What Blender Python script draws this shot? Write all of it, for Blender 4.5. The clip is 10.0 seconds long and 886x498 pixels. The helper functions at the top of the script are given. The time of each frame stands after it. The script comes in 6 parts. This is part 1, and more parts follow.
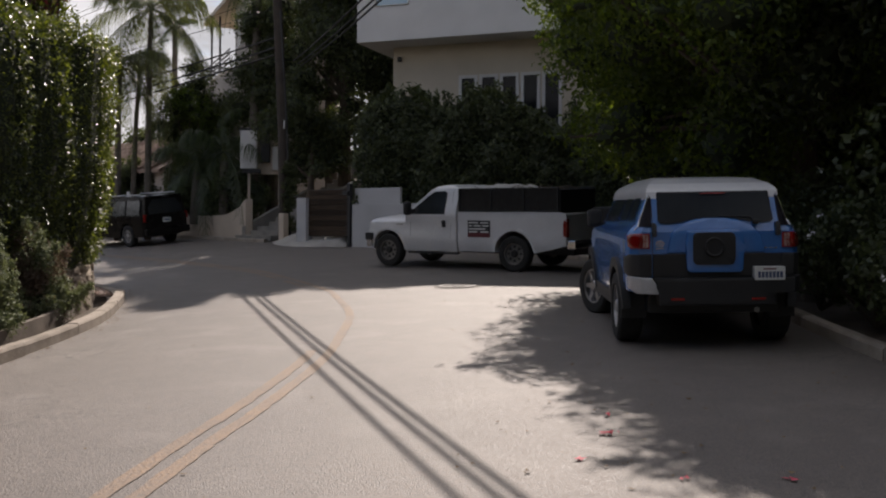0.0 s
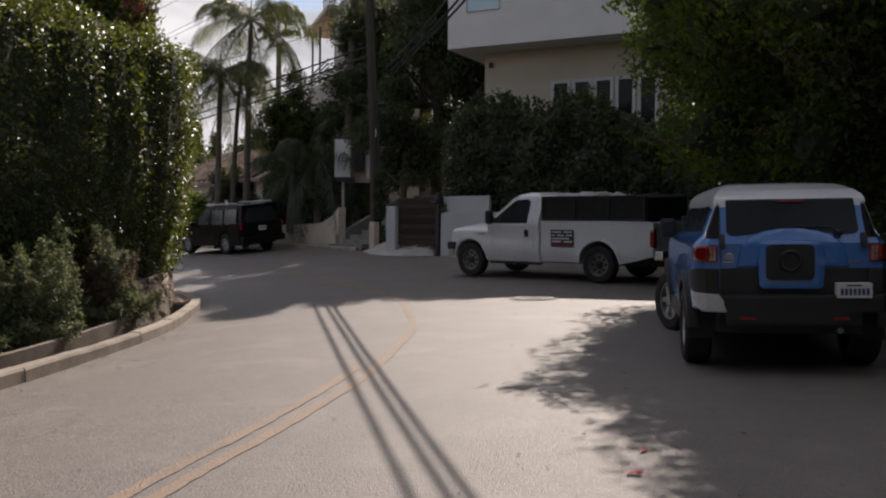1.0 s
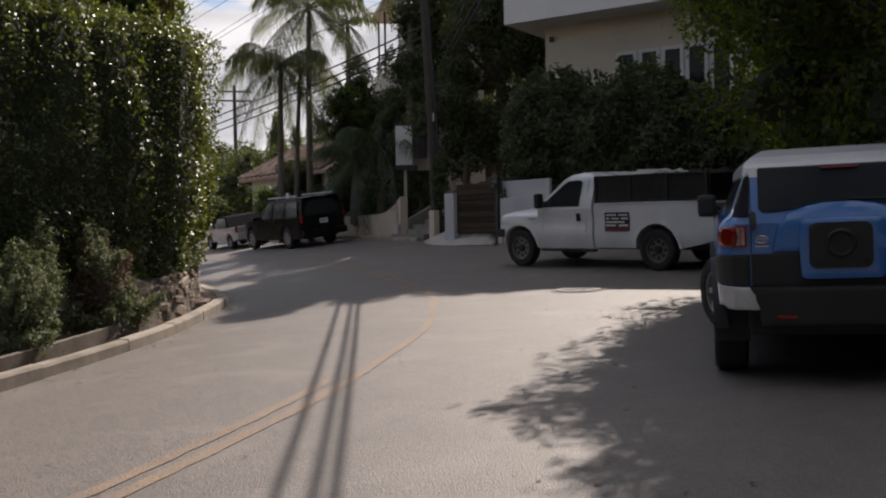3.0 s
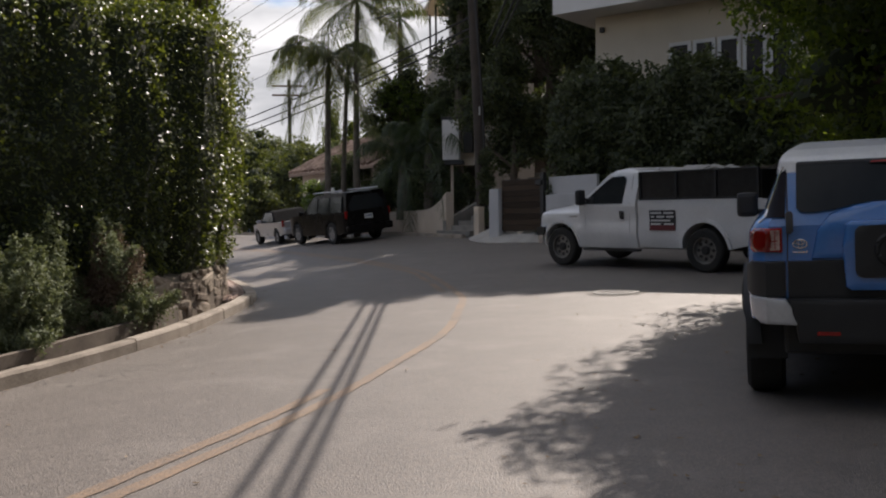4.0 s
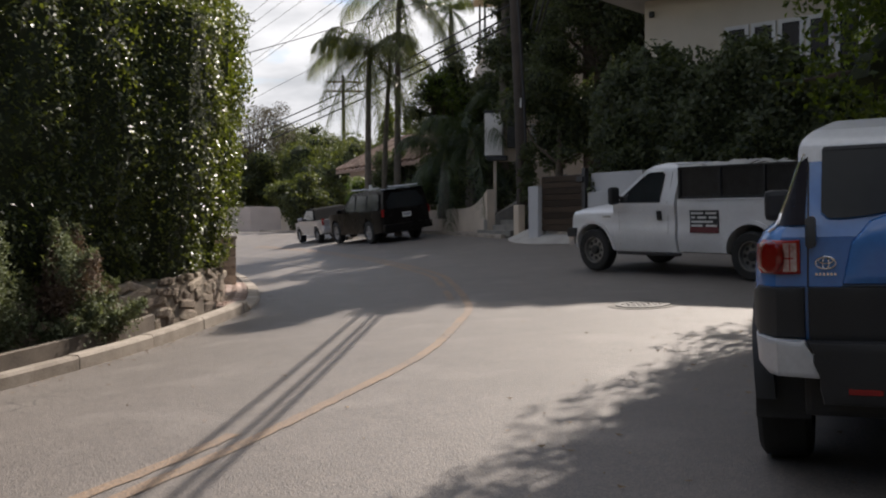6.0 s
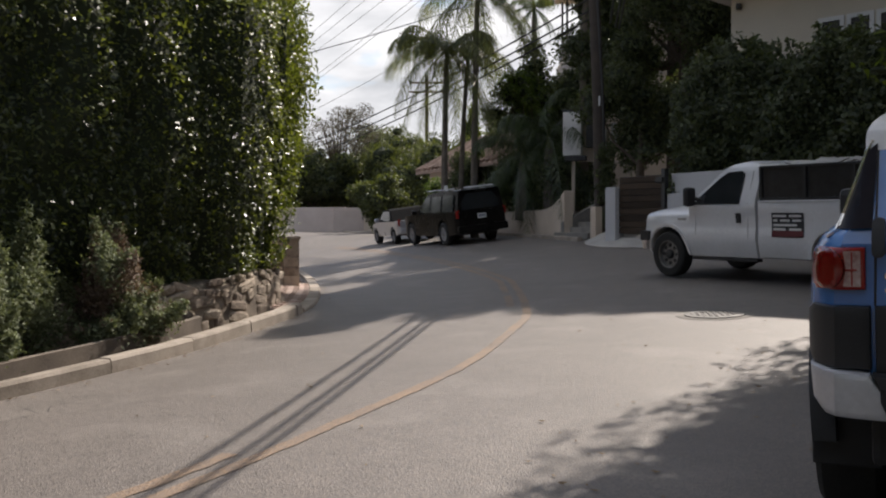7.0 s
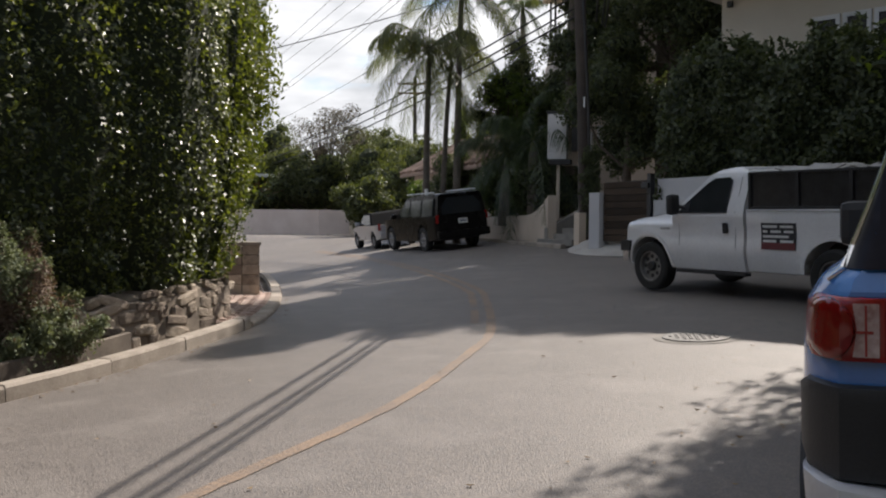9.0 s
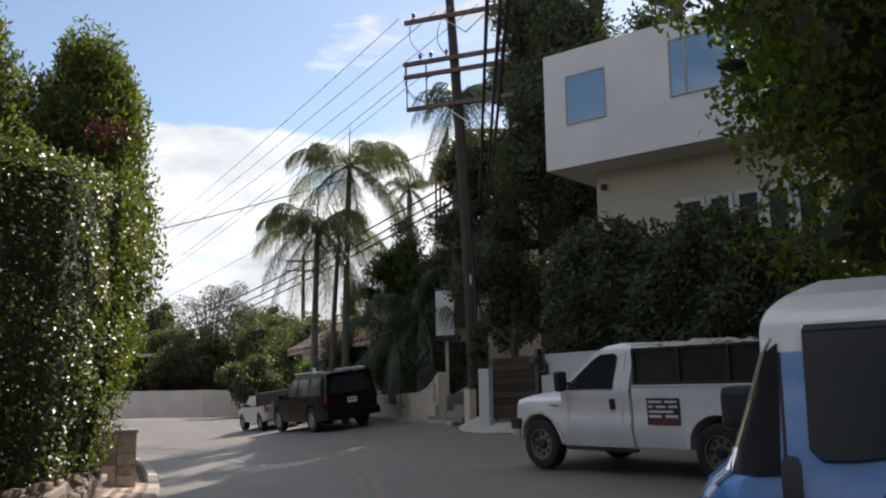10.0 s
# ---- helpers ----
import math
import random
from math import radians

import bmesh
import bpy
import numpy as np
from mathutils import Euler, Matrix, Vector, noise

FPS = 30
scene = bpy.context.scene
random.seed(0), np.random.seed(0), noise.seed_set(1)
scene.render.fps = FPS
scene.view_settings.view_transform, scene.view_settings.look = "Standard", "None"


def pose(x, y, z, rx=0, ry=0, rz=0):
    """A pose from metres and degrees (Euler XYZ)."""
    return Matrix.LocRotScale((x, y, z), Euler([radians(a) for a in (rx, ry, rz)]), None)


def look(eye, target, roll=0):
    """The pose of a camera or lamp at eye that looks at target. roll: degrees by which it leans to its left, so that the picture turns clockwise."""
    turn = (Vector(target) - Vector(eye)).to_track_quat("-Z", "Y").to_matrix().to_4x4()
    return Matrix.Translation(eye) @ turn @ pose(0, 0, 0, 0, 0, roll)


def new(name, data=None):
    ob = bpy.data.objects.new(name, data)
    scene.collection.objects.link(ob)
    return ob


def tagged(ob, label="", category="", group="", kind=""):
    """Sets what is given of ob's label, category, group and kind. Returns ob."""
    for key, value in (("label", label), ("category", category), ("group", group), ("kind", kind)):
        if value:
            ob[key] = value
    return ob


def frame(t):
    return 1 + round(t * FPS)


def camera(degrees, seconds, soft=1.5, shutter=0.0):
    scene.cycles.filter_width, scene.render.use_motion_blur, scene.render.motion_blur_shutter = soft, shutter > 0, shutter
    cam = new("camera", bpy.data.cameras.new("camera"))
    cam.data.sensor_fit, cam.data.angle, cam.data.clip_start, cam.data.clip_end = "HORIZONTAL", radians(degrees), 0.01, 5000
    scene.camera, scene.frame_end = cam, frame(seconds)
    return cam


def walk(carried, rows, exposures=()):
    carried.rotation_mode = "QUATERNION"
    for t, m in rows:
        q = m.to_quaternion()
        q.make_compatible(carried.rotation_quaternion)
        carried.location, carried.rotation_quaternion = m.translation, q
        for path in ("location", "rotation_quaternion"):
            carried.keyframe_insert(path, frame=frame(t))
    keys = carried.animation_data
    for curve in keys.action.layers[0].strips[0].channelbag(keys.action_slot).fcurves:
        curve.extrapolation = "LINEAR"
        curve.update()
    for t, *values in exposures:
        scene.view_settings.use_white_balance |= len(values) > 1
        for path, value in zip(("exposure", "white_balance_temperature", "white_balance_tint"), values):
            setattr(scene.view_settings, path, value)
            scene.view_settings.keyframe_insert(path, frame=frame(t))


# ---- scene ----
cam = camera(51.0, 10.0, soft=2.1)
PATH = [
    (0, (0.532, -0.464, 1.302), (0.402, 1.531, 1.258), 0.4),
    (0.5, (0.815, -0.147, 1.31), (0.669, 1.846, 1.225), 0.6),
    (1, (1.102, 0.205, 1.327), (0.737, 2.171, 1.299), 0.6),
    (1.5, (1.292, 0.604, 1.316), (0.852, 2.555, 1.282), 0.2),
    (2, (1.49, 1.031, 1.297), (1.041, 2.979, 1.242), -0.8),
    (2.2, (1.572, 1.182, 1.32), (1.069, 3.116, 1.243), -1.0),
    (3.3, (1.917, 2.251, 1.324), (1.29, 4.15, 1.284), -1.6),
    (3.5, (1.963, 2.401, 1.341), (1.254, 4.271, 1.292), -1.4),
    (4, (2.055, 2.842, 1.337), (1.367, 4.719, 1.277), -0.7),
    (4.5, (2.164, 3.309, 1.329), (1.479, 5.188, 1.332), -1.2),
    (5, (2.25, 3.719, 1.347), (1.403, 5.53, 1.297), -0.3),
    (5.5, (2.293, 4.243, 1.367), (1.503, 6.08, 1.311), -0.5),
    (6.8, (2.368, 5.397, 1.377), (1.416, 7.154, 1.308), -0.3),
    (7, (2.392, 5.564, 1.362), (1.401, 7.3, 1.303), -0.1),
    (7.5, (2.357, 5.93, 1.365), (1.282, 7.616, 1.293), 0.4),
    (8, (2.265, 6.259, 1.397), (1.204, 7.954, 1.339), 0.1),
    (8.5, (2.259, 6.602, 1.415), (1.143, 8.261, 1.366), 0.1),
    (9, (2.208, 6.829, 1.436), (1.229, 8.572, 1.383), 0.4),
    (9.5, (2.181, 6.933, 1.462), (1.364, 8.757, 1.543), -0.5),
    (9.8, (2.187, 6.927, 1.508), (1.411, 8.755, 1.746), -0.8),
    (10, (2.202, 6.884, 1.527), (1.447, 8.709, 1.846), -1.0),
]
walk(cam, [(t, look(eye, target, roll)) for t, eye, target, roll in PATH],
     exposures=[(0, 0.42, 6800, 16), (2, 0.38, 6800, 16), (5, 0.64, 6700, 13), (8.8, 0.74, 6650, 12), (9.6, 0.84, 6500, 10), (10, 0.88, 6550, 10)])


# ---- light ----
SUN_EL, SUN_AZ = radians(42.0), radians(3.0)      # azimuth from +y, clockwise
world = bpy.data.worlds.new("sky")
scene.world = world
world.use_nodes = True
wt = world.node_tree
wt.nodes.clear()
w_out = wt.nodes.new("ShaderNodeOutputWorld")
w_bg = wt.nodes.new("ShaderNodeBackground")
w_sky = wt.nodes.new("ShaderNodeTexSky")
w_sky.sky_type, w_sky.sun_disc = "NISHITA", False
w_sky.sun_elevation, w_sky.sun_rotation = SUN_EL, SUN_AZ
w_sky.air_density, w_sky.dust_density, w_sky.ozone_density = 1.0, 0.6, 1.0
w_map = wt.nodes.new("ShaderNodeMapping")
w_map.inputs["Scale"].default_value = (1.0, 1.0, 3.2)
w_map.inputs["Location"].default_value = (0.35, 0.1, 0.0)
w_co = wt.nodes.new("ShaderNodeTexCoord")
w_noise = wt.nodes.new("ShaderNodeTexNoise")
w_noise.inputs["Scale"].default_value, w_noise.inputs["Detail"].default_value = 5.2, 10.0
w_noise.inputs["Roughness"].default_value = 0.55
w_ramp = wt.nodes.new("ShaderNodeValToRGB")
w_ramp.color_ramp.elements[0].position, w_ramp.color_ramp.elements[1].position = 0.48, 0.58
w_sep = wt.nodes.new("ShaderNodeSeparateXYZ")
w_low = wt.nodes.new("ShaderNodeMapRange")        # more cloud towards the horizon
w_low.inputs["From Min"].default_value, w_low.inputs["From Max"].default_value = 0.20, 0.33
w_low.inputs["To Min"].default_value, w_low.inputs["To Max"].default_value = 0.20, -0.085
w_high = wt.nodes.new("ShaderNodeMapRange")       # and again overhead, out of view, added to whiten the shade
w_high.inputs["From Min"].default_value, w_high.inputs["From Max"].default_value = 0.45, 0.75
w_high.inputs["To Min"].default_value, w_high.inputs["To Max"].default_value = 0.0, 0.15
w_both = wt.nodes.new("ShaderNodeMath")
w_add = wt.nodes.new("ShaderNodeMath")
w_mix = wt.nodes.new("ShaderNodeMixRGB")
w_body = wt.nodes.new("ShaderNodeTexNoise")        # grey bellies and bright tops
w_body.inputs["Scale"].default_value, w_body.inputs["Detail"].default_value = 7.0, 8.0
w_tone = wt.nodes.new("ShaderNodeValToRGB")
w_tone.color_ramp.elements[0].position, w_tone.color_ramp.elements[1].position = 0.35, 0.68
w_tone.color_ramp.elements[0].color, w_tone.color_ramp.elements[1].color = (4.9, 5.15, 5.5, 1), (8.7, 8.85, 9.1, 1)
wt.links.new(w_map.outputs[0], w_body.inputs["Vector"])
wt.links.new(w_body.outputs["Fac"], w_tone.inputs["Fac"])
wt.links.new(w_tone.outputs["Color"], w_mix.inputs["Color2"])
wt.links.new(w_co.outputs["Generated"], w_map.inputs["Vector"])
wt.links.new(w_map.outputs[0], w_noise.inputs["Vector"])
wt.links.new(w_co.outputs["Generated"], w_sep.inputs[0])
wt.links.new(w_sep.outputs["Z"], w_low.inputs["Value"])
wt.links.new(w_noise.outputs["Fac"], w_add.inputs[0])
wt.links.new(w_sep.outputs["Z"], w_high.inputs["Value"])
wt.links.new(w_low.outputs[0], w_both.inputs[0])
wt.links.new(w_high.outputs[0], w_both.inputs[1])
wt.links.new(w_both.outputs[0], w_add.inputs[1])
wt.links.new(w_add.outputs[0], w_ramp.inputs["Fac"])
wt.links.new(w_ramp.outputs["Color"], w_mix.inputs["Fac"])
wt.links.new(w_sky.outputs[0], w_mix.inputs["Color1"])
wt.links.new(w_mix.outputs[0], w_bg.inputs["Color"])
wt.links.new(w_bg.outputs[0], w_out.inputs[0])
w_bg.inputs["Strength"].default_value = 0.08

sun = new("sun", bpy.data.lights.new("sun", "SUN"))
sun.data.energy, sun.data.angle, sun.data.color = 3.9, radians(0.5), (1.0, 0.93, 0.84)
to_sun = Vector((math.sin(SUN_AZ) * math.cos(SUN_EL), math.cos(SUN_AZ) * math.cos(SUN_EL), math.sin(SUN_EL)))
sun.rotation_euler = to_sun.to_track_quat("Z", "Y").to_euler()


# ---- materials ----
def surf(name, dark, light, scale=4.0, rough=0.7, bump=0.1, fine=60.0, metallic=0.0, coat=0.0, island=0.0, fine_mix=0.35, spec=0.5):
    """A principled surface whose colour wanders between two tones at a coarse and a fine scale, with relief."""
    m = bpy.data.materials.new(name)
    m.use_nodes = True
    nt = m.node_tree
    b = nt.nodes["Principled BSDF"]
    co = nt.nodes.new("ShaderNodeTexCoord")
    n1, n2 = nt.nodes.new("ShaderNodeTexNoise"), nt.nodes.new("ShaderNodeTexNoise")
    n1.inputs["Scale"].default_value, n1.inputs["Detail"].default_value = scale, 5
    n2.inputs["Scale"].default_value, n2.inputs["Detail"].default_value = fine, 3
    blend = nt.nodes.new("ShaderNodeMix")
    blend.inputs[0].default_value = fine_mix
    ramp = nt.nodes.new("ShaderNodeValToRGB")
    ramp.color_ramp.elements[0].position, ramp.color_ramp.elements[1].position = 0.34, 0.66
    ramp.color_ramp.elements[0].color, ramp.color_ramp.elements[1].color = (*dark, 1), (*light, 1)
    for n in (n1, n2):
        nt.links.new(co.outputs["Object"], n.inputs["Vector"])
    nt.links.new(n1.outputs["Fac"], blend.inputs[2])
    nt.links.new(n2.outputs["Fac"], blend.inputs[3])
    src = blend.outputs[0]
    if island:
        ob_info = nt.nodes.new("ShaderNodeObjectInfo")
        add = nt.nodes.new("ShaderNodeMath")
        add.operation = "MULTIPLY_ADD"
        add.inputs[1].default_value, add.inputs[2].default_value = island, -island / 2
        nt.links.new(ob_info.outputs["Random"], add.inputs[0])
        tot = nt.nodes.new("ShaderNodeMath")
        nt.links.new(src, tot.inputs[0])
        nt.links.new(add.outputs[0], tot.inputs[1])
        src = tot.outputs[0]
    nt.links.new(src, ramp.inputs["Fac"])
    nt.links.new(ramp.outputs["Color"], b.inputs["Base Color"])
    b.inputs["Metallic"].default_value = metallic
    b.inputs["Coat Weight"].default_value = coat
    b.inputs["Specular IOR Level"].default_value = spec
    rr = nt.nodes.new("ShaderNodeMapRange")
    rr.inputs["To Min"].default_value, rr.inputs["To Max"].default_value = max(0.02, rough - 0.08), min(1, rough + 0.08)
    nt.links.new(n1.outputs["Fac"], rr.inputs["Value"])
    nt.links.new(rr.outputs[0], b.inputs["Roughness"])
    if bump:
        bp = nt.nodes.new("ShaderNodeBump")
        bp.inputs["Strength"].default_value, bp.inputs["Distance"].default_value = bump, 0.02
        nt.links.new(n2.outputs["Fac"], bp.inputs["Height"])
        nt.links.new(bp.outputs[0], b.inputs["Normal"])
    return m


def leaf_surf(name, dark, light, rough=0.35, through_light=0.42, glow=(1.9, 1.9, 0.5)):
    """Leaves: each one its own tone, glossy above, letting some light through."""
    m = bpy.data.materials.new(name)
    m.use_nodes = True
    nt = m.node_tree
    b, out = nt.nodes["Principled BSDF"], nt.nodes["Material Output"]
    geo = nt.nodes.new("ShaderNodeNewGeometry")
    ramp = nt.nodes.new("ShaderNodeValToRGB")
    ramp.color_ramp.elements[0].color, ramp.color_ramp.elements[1].color = (*dark, 1), (*light, 1)
    nt.links.new(geo.outputs["Random Per Island"], ramp.inputs["Fac"])
    nt.links.new(ramp.outputs["Color"], b.inputs["Base Color"])
    b.inputs["Roughness"].default_value = rough
    tr = nt.nodes.new("ShaderNodeBsdfTranslucent")
    mul = nt.nodes.new("ShaderNodeMixRGB")
    mul.blend_type = "MULTIPLY"
    mul.inputs["Fac"].default_value = 1
    mul.inputs["Color2"].default_value = (*glow, 1)
    nt.links.new(ramp.outputs["Color"], mul.inputs["Color1"])
    nt.links.new(mul.outputs[0], tr.inputs["Color"])
    mx = nt.nodes.new("ShaderNodeMixShader")
    mx.inputs[0].default_value = through_light
    nt.links.new(b.outputs[0], mx.inputs[1])
    nt.links.new(tr.outputs[0], mx.inputs[2])
    nt.links.new(mx.outputs[0], out.inputs["Surface"])
    return m


def paint(name, colour, rough=0.25, coat=0.6, metallic=0.0):
    c2 = tuple(min(1, c * 1.08) for c in colour)
    return surf(name, tuple(c * 0.9 for c in colour), c2, 1.5, rough, 0.0, 30, metallic, coat)


def glass_surf(name, tint, rough=0.04):
    return surf(name, tuple(c * 0.8 for c in tint), tint, 3, rough + 0.08, 0, 20, 0, 0, spec=0.16)


def asphalt():
    m = bpy.data.materials.new("asphalt")
    m.use_nodes = True
    nt = m.node_tree
    b = nt.nodes["Principled BSDF"]
    co = nt.nodes.new("ShaderNodeTexCoord")

    def tex(kind, scale, detail=4.0):
        n = nt.nodes.new(kind)
        n.inputs["Scale"].default_value = scale
        if kind == "ShaderNodeTexNoise":
            n.inputs["Detail"].default_value = detail
        nt.links.new(co.outputs["Object"], n.inputs["Vector"])
        return n

    patch, mid, grit, stones, dust, gravel = (tex("ShaderNodeTexNoise", 0.35, 6), tex("ShaderNodeTexNoise", 3.0, 6), tex("ShaderNodeTexNoise", 90, 2),
                                      tex("ShaderNodeTexVoronoi", 112), tex("ShaderNodeTexNoise", 1.1, 8), tex("ShaderNodeTexVoronoi", 88))
    ramp = nt.nodes.new("ShaderNodeValToRGB")
    ramp.color_ramp.elements[0].position, ramp.color_ramp.elements[1].position = 0.3, 0.7
    ramp.color_ramp.elements[0].color, ramp.color_ramp.elements[1].color = (0.112, 0.099, 0.092, 1), (0.178, 0.158, 0.146, 1)
    mixes = []
    src = patch.outputs["Fac"]
    for n, f in ((mid, 0.4), (grit, 0.35)):
        x = nt.nodes.new("ShaderNodeMix")
        x.inputs[0].default_value = f
        nt.links.new(src, x.inputs[2])
        nt.links.new(n.outputs["Fac"], x.inputs[3])
        src = x.outputs[0]
    nt.links.new(src, ramp.inputs["Fac"])
    speck = nt.nodes.new("ShaderNodeValToRGB")
    speck.color_ramp.elements[0].color, speck.color_ramp.elements[1].color = (0.22, 0.22, 0.22, 1), (1.75, 1.7, 1.62, 1)
    nt.links.new(gravel.outputs["Color"], speck.inputs["Fac"])
    mul = nt.nodes.new("ShaderNodeMixRGB")
    mul.blend_type, mul.inputs["Fac"].default_value = "MULTIPLY", 0.8
    nt.links.new(ramp.outputs["Color"], mul.inputs["Color1"])
    nt.links.new(speck.outputs["Color"], mul.inputs["Color2"])
    # pale worn dust in drifts
    dr = nt.nodes.new("ShaderNodeValToRGB")
    dr.color_ramp.elements[0].position, dr.color_ramp.elements[1].position = 0.55, 0.75
    nt.links.new(dust.outputs["Fac"], dr.inputs["Fac"])
    pale = nt.nodes.new("ShaderNodeMixRGB")
    pale.inputs["Color2"].default_value = (0.24, 0.215, 0.195, 1)
    half = nt.nodes.new("ShaderNodeMath")
    half.operation = "MULTIPLY"
    half.inputs[1].default_value = 0.45
    nt.links.new(dr.outputs["Color"], half.inputs[0])
    nt.links.new(half.outputs[0], pale.inputs["Fac"])
    nt.links.new(mul.outputs[0], pale.inputs["Color1"])
    # fine cracks in some stretches
    cr = tex("ShaderNodeTexVoronoi", 5.0)
    cr.feature = "DISTANCE_TO_EDGE"
    warp = tex("ShaderNodeTexNoise", 2.5, 5)
    wm = nt.nodes.new("ShaderNodeMixRGB")
    wm.inputs["Fac"].default_value = 0.06
    nt.links.new(co.outputs["Object"], wm.inputs["Color1"])
    nt.links.new(warp.outputs["Color"], wm.inputs["Color2"])
    nt.links.new(wm.outputs[0], cr.inputs["Vector"])
    line = nt.nodes.new("ShaderNodeMapRange")
    line.inputs["From Min"].default_value, line.inputs["From Max"].default_value = 0.01, 0.035
    line.inputs["To Min"].default_value, line.inputs["To Max"].default_value = 1, 0
    nt.links.new(cr.outputs["Distance"], line.inputs["Value"])
    where = nt.nodes.new("ShaderNodeMapRange")
    where.inputs["From Min"].default_value, where.inputs["From Max"].default_value = 0.56, 0.68
    nt.links.new(patch.outputs["Fac"], where.inputs["Value"])
    both = nt.nodes.new("ShaderNodeMath")
    both.operation = "MULTIPLY"
    nt.links.new(line.outputs[0], both.inputs[0])
    nt.links.new(where.outputs[0], both.inputs[1])
    crack = nt.nodes.new("ShaderNodeMixRGB")
    crack.inputs["Color2"].default_value = (0.05, 0.046, 0.042, 1)
    nt.links.new(both.outputs[0], crack.inputs["Fac"])
    nt.links.new(pale.outputs[0], crack.inputs["Color1"])
    nt.links.new(crack.outputs[0], b.inputs["Base Color"])
    b.inputs["Specular IOR Level"].default_value = 0.55
    rr = nt.nodes.new("ShaderNodeMapRange")
    rr.inputs["To Min"].default_value, rr.inputs["To Max"].default_value = 0.46, 0.82
    nt.links.new(gravel.outputs["Color"], rr.inputs["Value"])
    nt.links.new(rr.outputs[0], b.inputs["Roughness"])
    bp = nt.nodes.new("ShaderNodeBump")
    bp.inputs["Strength"].default_value, bp.inputs["Distance"].default_value = 0.6, 0.006
    nt.links.new(gravel.outputs["Distance"], bp.inputs["Height"])
    bp2 = nt.nodes.new("ShaderNodeBump")
    bp2.inputs["Strength"].default_value, bp2.inputs["Distance"].default_value = 0.3, 0.02
    nt.links.new(mid.outputs["Fac"], bp2.inputs["Height"])
    nt.links.new(bp2.outputs[0], bp.inputs["Normal"])
    nt.links.new(bp.outputs[0], b.inputs["Normal"])
    return m


ASPHALT = asphalt()
SOIL = surf("soil", (0.06, 0.045, 0.032), (0.13, 0.10, 0.075), 1.2, 0.95, 0.6, 25)
CONCRETE = surf("kerb_concrete", (0.22, 0.185, 0.15), (0.40, 0.345, 0.29), 2.6, 0.88, 0.14, 45, island=0.25)
PALE_CONCRETE = surf("pale_concrete", (0.27, 0.255, 0.235), (0.39, 0.37, 0.34), 1.5, 0.85, 0.25, 40)
GREY_CONCRETE = surf("grey_concrete", (0.16, 0.15, 0.135), (0.27, 0.25, 0.225), 1.8, 0.9, 0.3, 40)
TIMBER = surf("weathered_timber", (0.11, 0.088, 0.07), (0.215, 0.175, 0.14), 3, 0.88, 0.18, 50)
STONE = surf("rubble_stone", (0.20, 0.155, 0.12), (0.46, 0.38, 0.30), 5, 0.9, 0.7, 30, island=0.5)
MORTAR = surf("mortar", (0.17, 0.135, 0.105), (0.32, 0.265, 0.21), 4, 0.95, 0.5, 40)
TERRACOTTA = surf("brick_paving", (0.40, 0.29, 0.24), (0.56, 0.43, 0.37), 3, 0.85, 0.3, 40, island=0.4)
YELLOW = surf("worn_yellow_paint", (0.125, 0.106, 0.095), (0.30, 0.20, 0.125), 1.3, 0.7, 0.5, 45, fine_mix=0.6)
WHITE_WALL = surf("white_stucco", (0.55, 0.54, 0.53), (0.65, 0.64, 0.63), 0.8, 0.85, 0.15, 60)
GARDEN_WHITE = surf("garden_wall_paint", (0.40, 0.40, 0.41), (0.50, 0.50, 0.51), 0.8, 0.85, 0.15, 60)
CREAM_WALL = surf("cream_stucco", (0.48, 0.42, 0.33), (0.58, 0.51, 0.41), 0.8, 0.9, 0.2, 60)
TAN_WALL = surf("tan_stucco", (0.46, 0.38, 0.30), (0.60, 0.51, 0.42), 0.9, 0.9, 0.25, 50)
HOUSE_STUCCO = surf("house_stucco", (0.33, 0.295, 0.26), (0.44, 0.395, 0.35), 0.9, 0.9, 0.25, 50)
PINK_WALL = surf("pinkish_render", (0.55, 0.46, 0.41), (0.68, 0.59, 0.54), 0.9, 0.9, 0.2, 50)
ORANGE_WALL = surf("orange_render", (0.30, 0.16, 0.11), (0.40, 0.22, 0.15), 0.9, 0.9, 0.2, 50)
ROOF_TILE = surf("clay_tile", (0.15, 0.10, 0.078), (0.27, 0.19, 0.15), 2.5, 0.9, 0.5, 30, island=0.5)
DARK_WOOD = surf("pole_wood", (0.028, 0.021, 0.017), (0.062, 0.047, 0.037), 3, 0.85, 0.5, 40)
ARM_WOOD = surf("crossarm_wood", (0.09, 0.055, 0.04), (0.19, 0.115, 0.085), 3, 0.85, 0.4, 40)
GATE_WOOD = surf("gate_wood", (0.03, 0.021, 0.015), (0.062, 0.043, 0.03), 2.5, 0.75, 0.3, 30, island=0.5, spec=0.15)
BARK = surf("bark", (0.05, 0.038, 0.028), (0.13, 0.10, 0.075), 4, 0.95, 0.8, 25)
PALM_BARK = surf("palm_bark", (0.075, 0.062, 0.05), (0.16, 0.135, 0.11), 4, 0.9, 0.6, 25)
STEEL = surf("galvanised_steel", (0.35, 0.35, 0.35), (0.5, 0.5, 0.5), 5, 0.45, 0.05, 40, metallic=0.9)
CHROME = surf("chrome", (0.7, 0.7, 0.7), (0.8, 0.8, 0.8), 5, 0.18, 0, 40, metallic=1.0)
BLACK_METAL = surf("black_metal", (0.012, 0.012, 0.013), (0.03, 0.03, 0.032), 4, 0.5, 0.05, 50)
RUBBER = surf("rubber", (0.012, 0.012, 0.012), (0.028, 0.027, 0.026), 6, 0.8, 0.2, 60)
